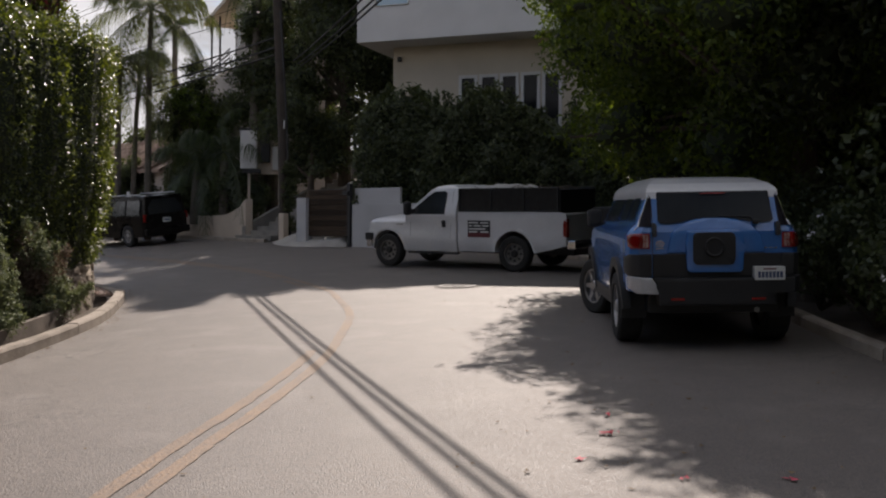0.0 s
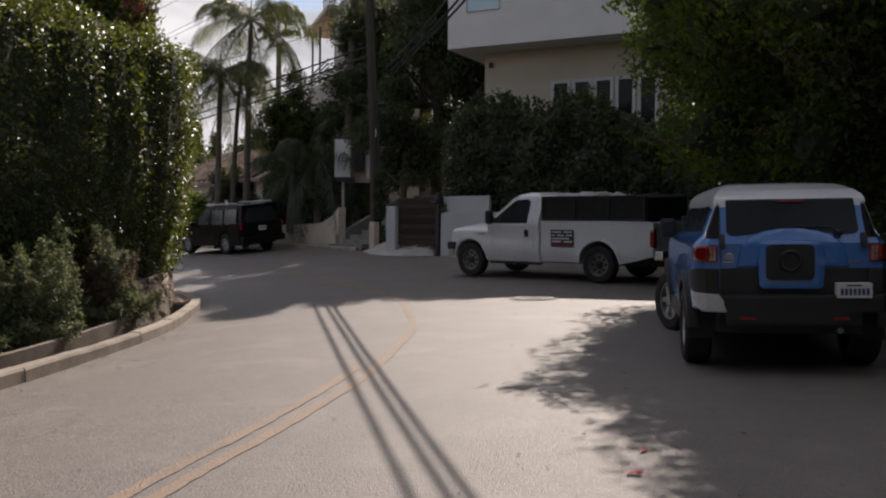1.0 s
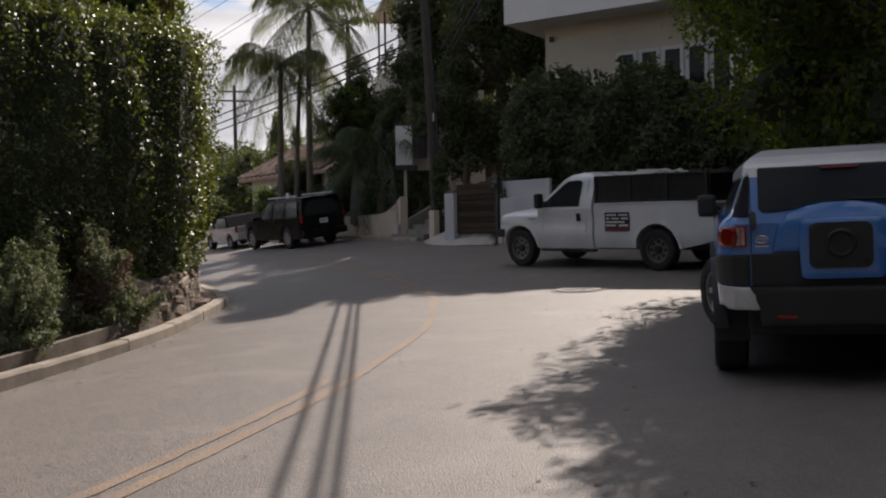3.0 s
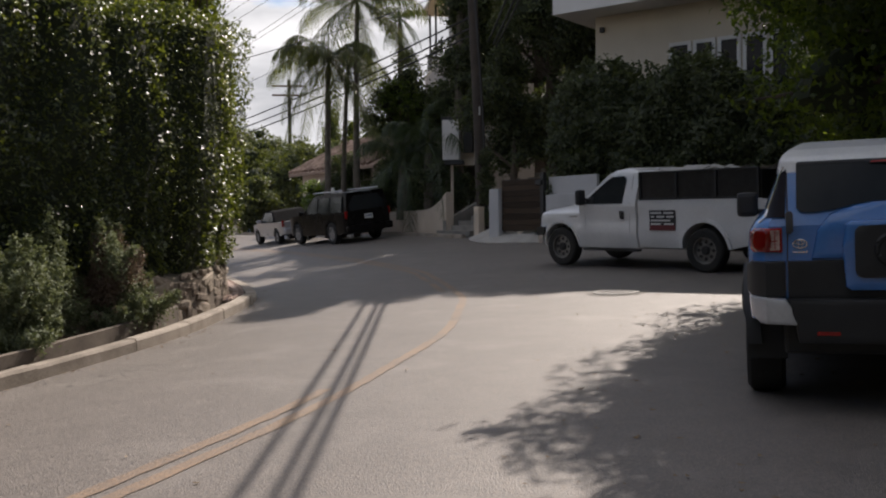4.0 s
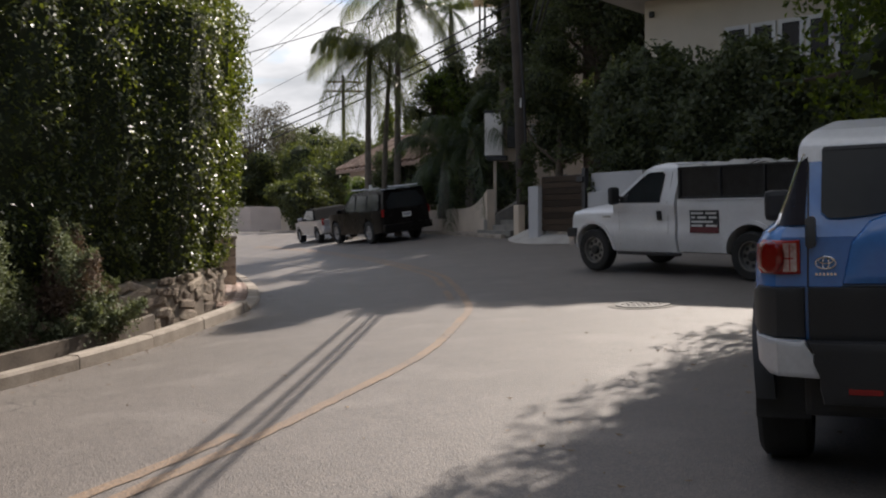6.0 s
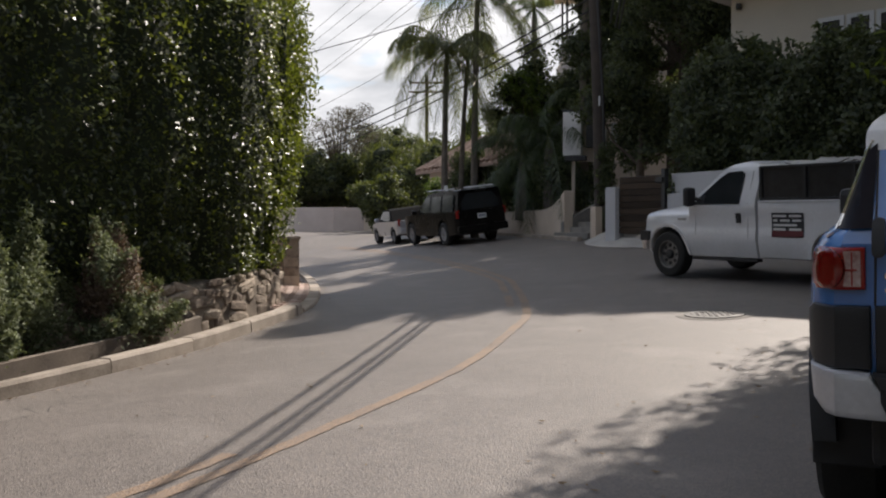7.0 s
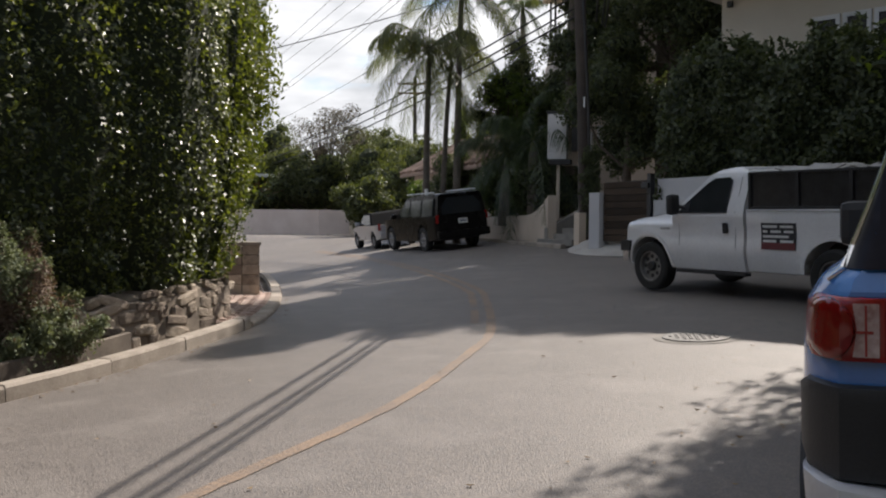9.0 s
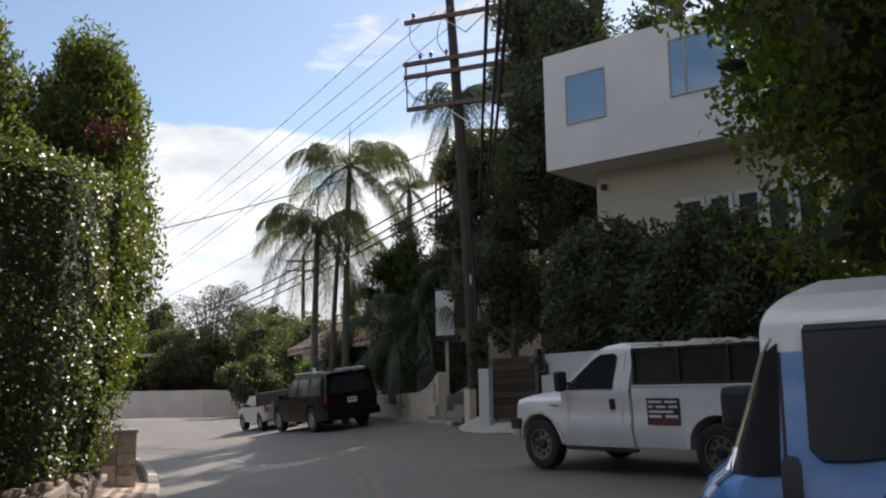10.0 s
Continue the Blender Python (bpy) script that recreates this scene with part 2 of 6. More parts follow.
BLACK_PLASTIC = surf("black_plastic", (0.014, 0.014, 0.016), (0.026, 0.026, 0.028), 4, 0.55, 0.08, 120)
ALLOY = surf("alloy_wheel", (0.30, 0.30, 0.31), (0.45, 0.45, 0.46), 5, 0.35, 0, 40, metallic=0.8)
CABLE = surf("cable", (0.012, 0.012, 0.012), (0.02, 0.02, 0.02), 4, 0.7, 0, 40)
PORCELAIN = surf("porcelain", (0.10, 0.06, 0.045), (0.16, 0.10, 0.08), 4, 0.25, 0, 40)
BLUE_PAINT = paint("blue_paint", (0.048, 0.172, 0.46))
WHITE_PAINT = paint("white_paint", (0.72, 0.72, 0.73))
ROOF_PAINT = paint("white_roof_paint", (0.62, 0.62, 0.63), 0.35)
BLACK_PAINT = surf("black_paint", (0.007, 0.006, 0.006), (0.011, 0.010, 0.009), 1.5, 0.28, 0, 30, spec=0.12)
SILVER_PAINT = paint("silver_paint", (0.5, 0.5, 0.52), 0.3, 0.5, 0.5)
SILVER_TRIM = surf("silver_trim", (0.48, 0.48, 0.5), (0.6, 0.6, 0.62), 3, 0.4, 0, 40, metallic=0.3)
DARK_GLASS = glass_surf("tinted_glass", (0.024, 0.027, 0.029))
WINDOW_GLASS = surf("window_glass", (0.010, 0.011, 0.013), (0.016, 0.018, 0.021), 3, 0.1, 0, 20, spec=0.12)
SIDE_GLASS = surf("side_glass", (0.05, 0.055, 0.06), (0.08, 0.085, 0.09), 2, 0.12, 0, 30, metallic=0.5)
WHEEL_STEEL = surf("wheel_steel", (0.15, 0.147, 0.143), (0.29, 0.283, 0.275), 6, 0.4, 0.05, 50, metallic=0.6)
SKY_GLASS = surf("mirror_glass", (0.20, 0.27, 0.32), (0.26, 0.33, 0.38), 2, 0.08, 0, 30, metallic=0.7)
QUARTER_GLASS = surf("quarter_glass", (0.014, 0.012, 0.016), (0.022, 0.02, 0.025), 3, 0.3, 0, 20, spec=0.05)
RED_LENS = surf("red_lens", (0.20, 0.006, 0.006), (0.33, 0.014, 0.011), 4, 0.2, 0, 60, coat=0.25)
CLEAR_LENS = surf("clear_lens", (0.22, 0.10, 0.09), (0.5, 0.38, 0.36), 14, 0.15, 0, 60, coat=0.4)
DEEP_RED = surf("deep_red_lens", (0.15, 0.004, 0.004), (0.24, 0.008, 0.007), 4, 0.15, 0, 60, coat=0.4)
GAP_GREY = surf("panel_gap", (0.16, 0.16, 0.165), (0.22, 0.22, 0.225), 4, 0.7, 0, 60)
PANEL_BLACK = surf("panel_black", (0.010, 0.010, 0.011), (0.024, 0.024, 0.025), 7, 0.35, 0.1, 30)
AMBER_LENS = surf("amber_lens", (0.5, 0.2, 0.04), (0.6, 0.26, 0.06), 4, 0.2, 0, 60)
PLATE_WHITE = surf("plate_white", (0.6, 0.6, 0.58), (0.72, 0.72, 0.70), 4, 0.5, 0, 60)
PLATE_BLUE = surf("plate_ink", (0.05, 0.07, 0.14), (0.08, 0.10, 0.18), 4, 0.6, 0, 60)
SIGN_BLACK = surf("sign_black", (0.02, 0.02, 0.025), (0.03, 0.03, 0.036), 4, 0.5, 0, 60)
SIGN_RED = surf("sign_red", (0.12, 0.025, 0.03), (0.16, 0.035, 0.04), 4, 0.5, 0, 60)
ROOF_CLOTH = surf("roof_cloth", (0.008, 0.008, 0.009), (0.016, 0.016, 0.017), 6, 0.95, 0.1, 60, spec=0.05)
TARP = surf("grey_tarp", (0.30, 0.29, 0.28), (0.42, 0.41, 0.39), 6, 0.7, 0.4, 30)
IRON = surf("cast_iron", (0.07, 0.066, 0.062), (0.15, 0.142, 0.134), 12, 0.6, 0.3, 60, metallic=0.2)
PETAL = surf("red_petal", (0.45, 0.03, 0.06), (0.62, 0.08, 0.12), 20, 0.6, 0, 60)
DRY_LEAF = surf("dry_leaf", (0.10, 0.065, 0.035), (0.26, 0.18, 0.10), 20, 0.8, 0, 60, island=0.6)
FLOWER = surf("white_blossom", (0.7, 0.66, 0.66), (0.85, 0.82, 0.82), 20, 0.6, 0, 60)
# the haze of distance is painted in as blue-grey
HILL = surf("hazed_far_hill", (0.20, 0.26, 0.33), (0.27, 0.33, 0.40), 0.01, 1.0, 0, 0.1)
# near-black green: the shade deep in foliage put into the colour
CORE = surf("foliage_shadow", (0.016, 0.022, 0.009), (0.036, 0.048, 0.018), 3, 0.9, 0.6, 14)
HEDGE_LEAF = leaf_surf("hedge_leaf", (0.030, 0.042, 0.016), (0.105, 0.128, 0.045), 0.37, 0.42, (2.3, 2.2, 0.6))
FICUS_LEAF = leaf_surf("ficus_leaf", (0.036, 0.048, 0.024), (0.098, 0.118, 0.054), 0.5, 0.38, (1.6, 1.6, 0.8))
BRIGHT_LEAF = leaf_surf("bright_leaf", (0.05, 0.085, 0.015), (0.11, 0.16, 0.03), 0.4, 0.4)
JUNIPER_LEAF = leaf_surf("juniper_leaf", (0.095, 0.118, 0.066), (0.225, 0.255, 0.145), 0.7, 0.28, (1.2, 1.2, 0.7))
BROWN_LEAF = leaf_surf("brown_juniper_leaf", (0.11, 0.078, 0.06), (0.23, 0.165, 0.125), 0.8, 0.2, (1.2, 1.1, 0.7))
STREET_LEAF = leaf_surf("street_tree_leaf", (0.036, 0.058, 0.017), (0.11, 0.150, 0.04), 0.42, 0.56, (2.2, 2.1, 0.55))
CYPRESS_LEAF = leaf_surf("cypress_leaf", (0.045, 0.064, 0.02), (0.125, 0.145, 0.04), 0.8, 0.45)
PALM_LEAF = leaf_surf("palm_leaf", (0.05, 0.062, 0.026), (0.13, 0.145, 0.062), 0.45, 0.4, (1.6, 1.6, 0.7))
DARK_PALM_LEAF = leaf_surf("dark_palm_leaf", (0.025, 0.04, 0.02), (0.06, 0.085, 0.04), 0.35, 0.3)
FAR_LEAF = leaf_surf("far_leaf", (0.036, 0.048, 0.024), (0.10, 0.115, 0.054), 0.6, 0.36)
GREY_LEAF = leaf_surf("grey_twig_leaf", (0.09, 0.085, 0.07), (0.17, 0.155, 0.12), 0.8, 0.2, (1.2, 1.1, 0.8))
RED_LEAF = leaf_surf("red_flower_leaf", (0.05, 0.02, 0.02), (0.13, 0.03, 0.03), 0.5, 0.35, (1.3, 0.9, 0.9))


# ---- plan: the lie of the ground, and the edges of the road ----
def gz(x, y):
    x, y = min(max(x, -26.0), 12.0), min(max(y, -8.0), 48.0)
    return CO[0] + CO[1] * x + CO[2] * y + CO[3] * x * x + CO[4] * x * y + CO[5] * y * y


CO = (-0.2136, 0.04848, 0.00948, -0.00285, -0.0011, 0.00097)
LEFT_EDGE = [(-4.9, -8.0), (-4.95, 0.0), (-5.05, 5.0), (-5.2, 9.3), (-5.52, 12.9), (-6.15, 15.3), (-7.25, 18.0), (-9.65, 21.4), (-13.0, 25.3), (-17.0, 29.6),
             (-26.0, 38.5), (-38.0, 50.0), (-50.0, 60.0)]
RIGHT_EDGE = [(4.3, -8.0), (4.2, 0.0), (4.15, 6.0), (4.2, 10.5), (4.3, 15.0), (3.9, 19.5), (2.2, 22.8), (-0.8, 25.6), (-4.6, 28.4), (-7.5, 31.2),
              (-13.0, 36.6), (-24.0, 47.0), (-36.0, 57.5)]


def curve(points, t):
    """Catmull-Rom through plan points; t from 0 to len - 1."""
    n = len(points)
    i = min(int(t), n - 2)
    f = t - i
    p = [np.array(points[min(max(k, 0), n - 1)], float) for k in (i - 1, i, i + 1, i + 2)]
    return 0.5 * (2 * p[1] + (p[2] - p[0]) * f + (2 * p[0] - 5 * p[1] + 4 * p[2] - p[3]) * f * f + (3 * p[1] - p[0] - 3 * p[2] + p[3]) * f ** 3)


def along(points, step):
    """Plan points a step apart along a curve."""
    fine = [curve(points, k / 40) for k in range(40 * (len(points) - 1) + 1)]
    out, gone = [fine[0]], 0.0
    for a, b in zip(fine, fine[1:]):
        gone += np.linalg.norm(b - a)
        if gone >= step:
            out.append(b)
            gone = 0.0
    return out


def side_of(points, k):
    """The left-hand normal of a plan polyline at its k-th point."""
    a, b = points[max(k - 1, 0)], points[min(k + 1, len(points) - 1)]
    d = (b - a) / np.linalg.norm(b - a)
    return np.array((-d[1], d[0]))


# ---- mesh helpers ----
def link(name, bm, material, parent=None, smooth=None):
    me = bpy.data.meshes.new(name)
    bm.normal_update()
    bm.to_mesh(me)
    bm.free()
    me.materials.append(material)
    if smooth is not None:
        me.shade_smooth()
        me.set_sharp_from_angle(angle=radians(smooth))
    ob = new(name, me)
    ob.parent = parent
    return ob


def part(name, bm, material, parent, label="", smooth=None):
    ob = link(name, bm, material, parent, smooth)
    return tagged(ob, label) if label else ob


def thing(name, m, label, category, group="", kind=""):
    ob = new(name)
    ob.matrix_world = m
    ob.empty_display_size = 0.2
    return tagged(ob, label, category, group, kind)


def raw(name, verts, faces, material, parent=None):
    me = bpy.data.meshes.new(name)
    me.from_pydata([tuple(v) for v in verts], [], faces)
    me.materials.append(material)
    ob = new(name, me)
    ob.parent = parent
    return ob


def box(sx, sy, sz, at=(0, 0, 0), bevel=0.0, turn=None):
    bm = bmesh.new()
    bmesh.ops.create_cube(bm, size=1)
    bmesh.ops.scale(bm, vec=(sx, sy, sz), verts=bm.verts)
    if bevel:
        bmesh.ops.bevel(bm, geom=bm.edges[:], offset=bevel, segments=2, affect="EDGES", profile=0.6)
    if turn is not None:
        bmesh.ops.transform(bm, matrix=turn, verts=bm.verts)
    bmesh.ops.translate(bm, vec=at, verts=bm.verts)
    return bm


def tube(points, radii, sides=8, caps=True):
    """A round bar along points, with a radius at each."""
    bm = bmesh.new()
    pts = [Vector([float(c) for c in p]) for p in points]
    rings = []
    for k, p in enumerate(pts):
        d = (pts[min(k + 1, len(pts) - 1)] - pts[max(k - 1, 0)]).normalized()
        a = d.cross(Vector((0.31, 0.17, 0.93)) if abs(d.z) < 0.9 else Vector((1, 0, 0))).normalized()
        b = d.cross(a)
        r = float(radii[k] if isinstance(radii, (list, tuple)) else radii)
        rings.append([bm.verts.new(p + r * (math.cos(2 * math.pi * s / sides) * a + math.sin(2 * math.pi * s / sides) * b)) for s in range(sides)])
    for u, v in zip(rings, rings[1:]):
        for s in range(sides):
            bm.faces.new((u[s], u[(s + 1) % sides], v[(s + 1) % sides], v[s]))
    if caps:
        bm.faces.new(rings[0][::-1])
        bm.faces.new(rings[-1])
    return bm


def merge(*bms):
    out = bmesh.new()
    for b in bms:
        me = bpy.data.meshes.new("tmp")
        b.to_mesh(me)
        b.free()
        out.from_mesh(me)
        bpy.data.meshes.remove(me)
    return out


def slab(poly, w0, w1, shape, cu=(), cv=(), bevel=0.0):
    """A prism over a polygon in (u, v), from w0 to w1, cut into strips at cu and cv, and then bent by shape(u, v, w) into place."""
    bm = bmesh.new()
    a = [bm.verts.new((u, v, w0)) for u, v in poly]
    b = [bm.verts.new((u, v, w1)) for u, v in poly]
    n = len(poly)
    bm.faces.new(a[::-1])
    bm.faces.new(b)
    for k in range(n):
        bm.faces.new((a[k], a[(k + 1) % n], b[(k + 1) % n], b[k]))
    if bevel:
        rim = [e for e in bm.edges if abs(e.verts[0].co.z - e.verts[1].co.z) < 1e-6]
        bmesh.ops.bevel(bm, geom=rim, offset=bevel, segments=2, affect="EDGES", profile=0.6)
    for axis, cuts in ((0, cu), (1, cv)):
        for c in cuts:
            co, no = [0, 0, 0], [0, 0, 0]
            co[axis], no[axis] = c, 1
            bmesh.ops.bisect_plane(bm, geom=bm.verts[:] + bm.edges[:] + bm.faces[:], plane_co=co, plane_no=no)
    for v in bm.verts:
        v.co = shape(*v.co)
    bmesh.ops.recalc_face_normals(bm, faces=bm.faces)
    return bm


def ring_lathe(profile, sides=24, axis="y"):
    """A turned shape from (radius, along) pairs, about the y axis."""
    bm = bmesh.new()
    rings = []
    for r, h in profile:
        if r < 1e-6:
            rings.append([bm.verts.new((0, h, 0))])
        else:
            rings.append([bm.verts.new((r * math.cos(2 * math.pi * s / sides), h, r * math.sin(2 * math.pi * s / sides))) for s in range(sides)])
    for u, v in zip(rings, rings[1:]):
        for s in range(sides):
            f = [u[s % len(u)], u[(s + 1) % len(u)], v[(s + 1) % len(v)], v[s % len(v)]]
            f = list(dict.fromkeys(f))
            if len(f) > 2:
                bm.faces.new(f)
    bmesh.ops.recalc_face_normals(bm, faces=bm.faces)
    return bm


def leaf_mesh(name, P, N, length, width, material, parent, label="", spread=0.8, rng=None, droop=0.0, fold=0.22):
    """Folded leaves at points P that face about N. Four corners each."""
    rng = rng or np.random.default_rng(len(P))
    n = len(P)
    N = N / (np.linalg.norm(N, axis=1, keepdims=True) + 1e-9) + rng.normal(0, spread, (n, 3))
    N /= np.linalg.norm(N, axis=1, keepdims=True) + 1e-9
    T = np.cross(N, rng.normal(0, 1, (n, 3)))
    T[:, 2] -= droop
    T /= np.linalg.norm(T, axis=1, keepdims=True) + 1e-9
    S = np.cross(N, T)
    L = length * rng.uniform(0.6, 1.25, (n, 1))
    W = width * rng.uniform(0.7, 1.2, (n, 1))
    V = np.stack([P, P + T * L * 0.5 + S * W * 0.5 + N * L * fold, P + T * L, P + T * L * 0.5 - S * W * 0.5 + N * L * fold], 1).reshape(-1, 3)
    me = bpy.data.meshes.new(name)
    me.vertices.add(4 * n)
    me.vertices.foreach_set("co", V.ravel().astype(np.float32))
    me.loops.add(4 * n)
    me.loops.foreach_set("vertex_index", np.arange(4 * n, dtype=np.int32))
    me.polygons.add(n)
    me.polygons.foreach_set("loop_start", np.arange(0, 4 * n, 4, dtype=np.int32))
    me.update()
    me.validate()
    me.materials.append(material)
    ob = new(name, me)
    ob.parent = parent
    return tagged(ob, label) if label else ob


def on_ground(x, y, heading, lift=0.0):
    """A pose on the ground, its x axis towards heading (degrees from +x) and its z axis square to the ground."""
    e = 0.6
    nrm = Vector((-(gz(x + e, y) - gz(x - e, y)) / (2 * e), -(gz(x, y + e) - gz(x, y - e)) / (2 * e), 1)).normalized()
    f = Vector((math.cos(radians(heading)), math.sin(radians(heading)), 0))
    f = (f - nrm * f.dot(nrm)).normalized()
    s = nrm.cross(f)
    m = Matrix((f, s, nrm)).transposed().to_4x4()
    m.translation = (x, y, gz(x, y) + lift)
    return m


# ---- ground and road ----
def ground():
    xs = np.concatenate([np.linspace(-900, -60, 12), np.linspace(-50, 14, 90), np.linspace(20, 900, 12)])
    ys = np.concatenate([np.linspace(-900, -20, 10), np.linspace(-10, 66, 100), np.linspace(75, 1500, 12)])
    verts, faces = [], []
    for y in ys:
        for x in xs:
            far = max(0.0, math.hypot(x + 10, y - 25) - 60)
            verts.append((x, y, gz(x, y) - 0.09 - 0.012 * far))
    nx = len(xs)
    for j in range(len(ys) - 1):
        for i in range(nx - 1):
            a = j * nx + i
            faces.append((a, a + 1, a + nx + 1, a + nx))
    ob = raw("ground", verts, faces, SOIL)
    return tagged(ob, "bare brown soil under the planting", "ground", kind="structure")


def road():
    rows, across = 260, 22
    verts, faces = [], []
    n = len(LEFT_EDGE) - 1
    for j in range(rows + 1):
        t = n * j / rows
        a, b = curve(LEFT_EDGE, t), curve(RIGHT_EDGE, t)
        for i in range(across + 1):
            p = a + (b - a) * (i / across * 1.06 - 0.03)
            verts.append((p[0], p[1], gz(*p)))
    for j in range(rows):
        for i in range(across):
            k = j * (across + 1) + i
            faces.append((k, k + 1, k + across + 2, k + across + 1))
    ob = raw("road", verts, faces, ASPHALT)
    for p in ob.data.polygons:
        p.use_smooth = True
    return tagged(ob, "worn grey asphalt road with pale gritty patches", "road", kind="structure")


GROUND = ground()
ROAD = road()

CENTRE = [(-1.6, -2.0), (-1.62, 4.7), (-1.52, 7.0), (-1.48, 9.2), (-1.62, 11.1), (-1.85, 13.2), (-2.45, 15.5), (-3.0, 17.1), (-4.7, 20.35), (-6.0, 22.4), (-9.5, 26.6), (-14.0, 31.4), (-24.0, 41.5)]


def stripe(points, offset, width, material, name, parent, wear, lift=0.006):
    """A painted stripe on the road, broken where it is worn away."""
    pts = along(points, 0.12)
    verts, faces = [], []
    rng = random.Random(int(offset * 1000) + 5)
    for k, p in enumerate(pts):
        s = side_of(pts, k)
        for e in (-0.5, 0.5):
            q = p + s * (offset + e * (width + rng.uniform(-0.02, 0.02)))
            verts.append((q[0], q[1], gz(*q) + lift))
    for k in range(len(pts) - 1):
        bare = 2.0 * (offset > 0) * min(1.0, max(0.0, (pts[k][1] - 9.0) / 2.5)) * min(1.0, max(0.0, (18.5 - pts[k][1]) / 2.0))
        if noise.noise(Vector((pts[k][0] * 0.9, pts[k][1] * 0.9, offset * 3))) > wear + bare:
            faces.append((2 * k, 2 * k + 1, 2 * k + 3, 2 * k + 2))
    return raw(name, verts, faces, material, parent)


for off in (-0.11, 0.11):
    tagged(stripe(CENTRE, off, 0.12, YELLOW, "yellow_line", ROAD, -0.75), "worn double yellow line paint")


def kerb(edge, first, last, sign, name, label, length, height=0.15, width=0.16, gap=0.012):
    """A kerb of single stones along an edge of the road, each stone a step up from the asphalt."""
    th = thing(name, Matrix.Identity(4), label, "kerb", kind="structure")
    pts = [p for p in along(edge, 0.15)]
    pts = [p for p in pts if first <= p[1] <= last]
    per = int(length / 0.15)
    rng = random.Random(3)
    k = 0
    while k < len(pts) - 2:
        e = min(k + per + rng.randint(-1, 3), len(pts) - 1)
        bm = bmesh.new()
        rings = []
        h = height + rng.uniform(-0.012, 0.012)
        shift = rng.uniform(-0.012, 0.012)
        for i in range(k, e + 1):
            s = side_of(pts, i) * sign
            d = (pts[min(i + 1, e)] - pts[max(i - 1, k)])
            d = d / (np.linalg.norm(d) + 1e-9)
            trim = gap / 2 if i == k else (-gap / 2 if i == e else 0)
            ring = []
            for off, z in ((0.0, -0.05), (0.0 + 0.006, h - 0.03), (0.03, h), (width, h), (width, -0.05)):
                q = pts[i] + s * (off + shift) + d * trim
                ring.append(bm.verts.new((q[0], q[1], gz(*pts[i]) + z + noise.noise(Vector((q[0] * 3, q[1] * 3, off * 9))) * 0.008)))
            rings.append(ring)
        for u, v in zip(rings, rings[1:]):
            for s in range(5):
                bm.faces.new((u[s], u[(s + 1) % 5], v[(s + 1) % 5], v[s]))
        bm.faces.new(rings[0])
        bm.faces.new(rings[-1][::-1])
        bmesh.ops.recalc_face_normals(bm, faces=bm.faces)
        part("kerb_stone", bm, CONCRETE, th)
        k = e
    return th


kerb(LEFT_EDGE, -4.0, 17.35, 1, "kerb_west", "pale brown concrete kerb with dirty joints", 1.15, 0.16, 0.17)
kerb(LEFT_EDGE, 17.4, 45.0, 1, "kerb_corner", "low pale concrete kerb round the driveway corner", 1.5, 0.07, 0.22)
kerb(RIGHT_EDGE, -4.0, 26.0, -1, "kerb_east", "shaded grey concrete kerb", 1.5, 0.14, 0.15)
kerb(RIGHT_EDGE, 31.5, 56.0, -1, "kerb_far", "shaded grey concrete kerb by the retaining wall", 1.5, 0.12, 0.15)


def edging():
    """The weathered board that holds the shrub bed behind the kerb."""
    pts = [np.array(curve([(-5.5, 4.0), (-5.58, 8.6), (-5.72, 10.6), (-6.05, 12.6), (-6.38, 13.9), (-6.75, 14.95)], t / 30)) for t in range(151)]
    th = thing("timber_edging", Matrix.Identity(4), "weathered grey timber board edging a shrub bed", "edging")
    for a, b in ((0, 63), (63, 105), (105, 150)):
        bm = bmesh.new()
        rings = []
        for k in range(a, b + 1, 3):
            s = side_of(pts, k)
            ring = []
            for off, z in ((0.02, 0.0), (0.02, 0.27), (0.07, 0.28), (0.07, 0.0)):
                q = pts[k] + s * off
                ring.append(bm.verts.new((q[0], q[1], gz(*pts[k]) + z + 0.01 * noise.noise(Vector((q[0], q[1], 4))))))
            rings.append(ring)
        for u, v in zip(rings, rings[1:]):
            for s in range(4):
                bm.faces.new((u[s], u[(s + 1) % 4], v[(s + 1) % 4], v[s]))
        bm.faces.new(rings[0])
        bm.faces.new(rings[-1][::-1])
        bmesh.ops.recalc_face_normals(bm, faces=bm.faces)
        part("board", bm, TIMBER, th)


edging()


# ---- greenery ----
def lobes(p, z, bumps):
    """Upright swellings of single plants along a hedge."""
    s = (p[0] * 0.4 + p[1]) * 2 * math.pi / 1.55
    return bumps * 1.0 * (abs(math.sin(s / 2 + 0.5 * math.sin(z * 0.8 + s * 0.37))) - 0.62)


def overhang(y, z, lean):
    """How far a hedge leans out over its foot."""
    return lean * min(1.0, max(0.0, (z - 0.5) / 1.7)) * min(1.0, max(0.0, (y - 6.0) / 6.0))


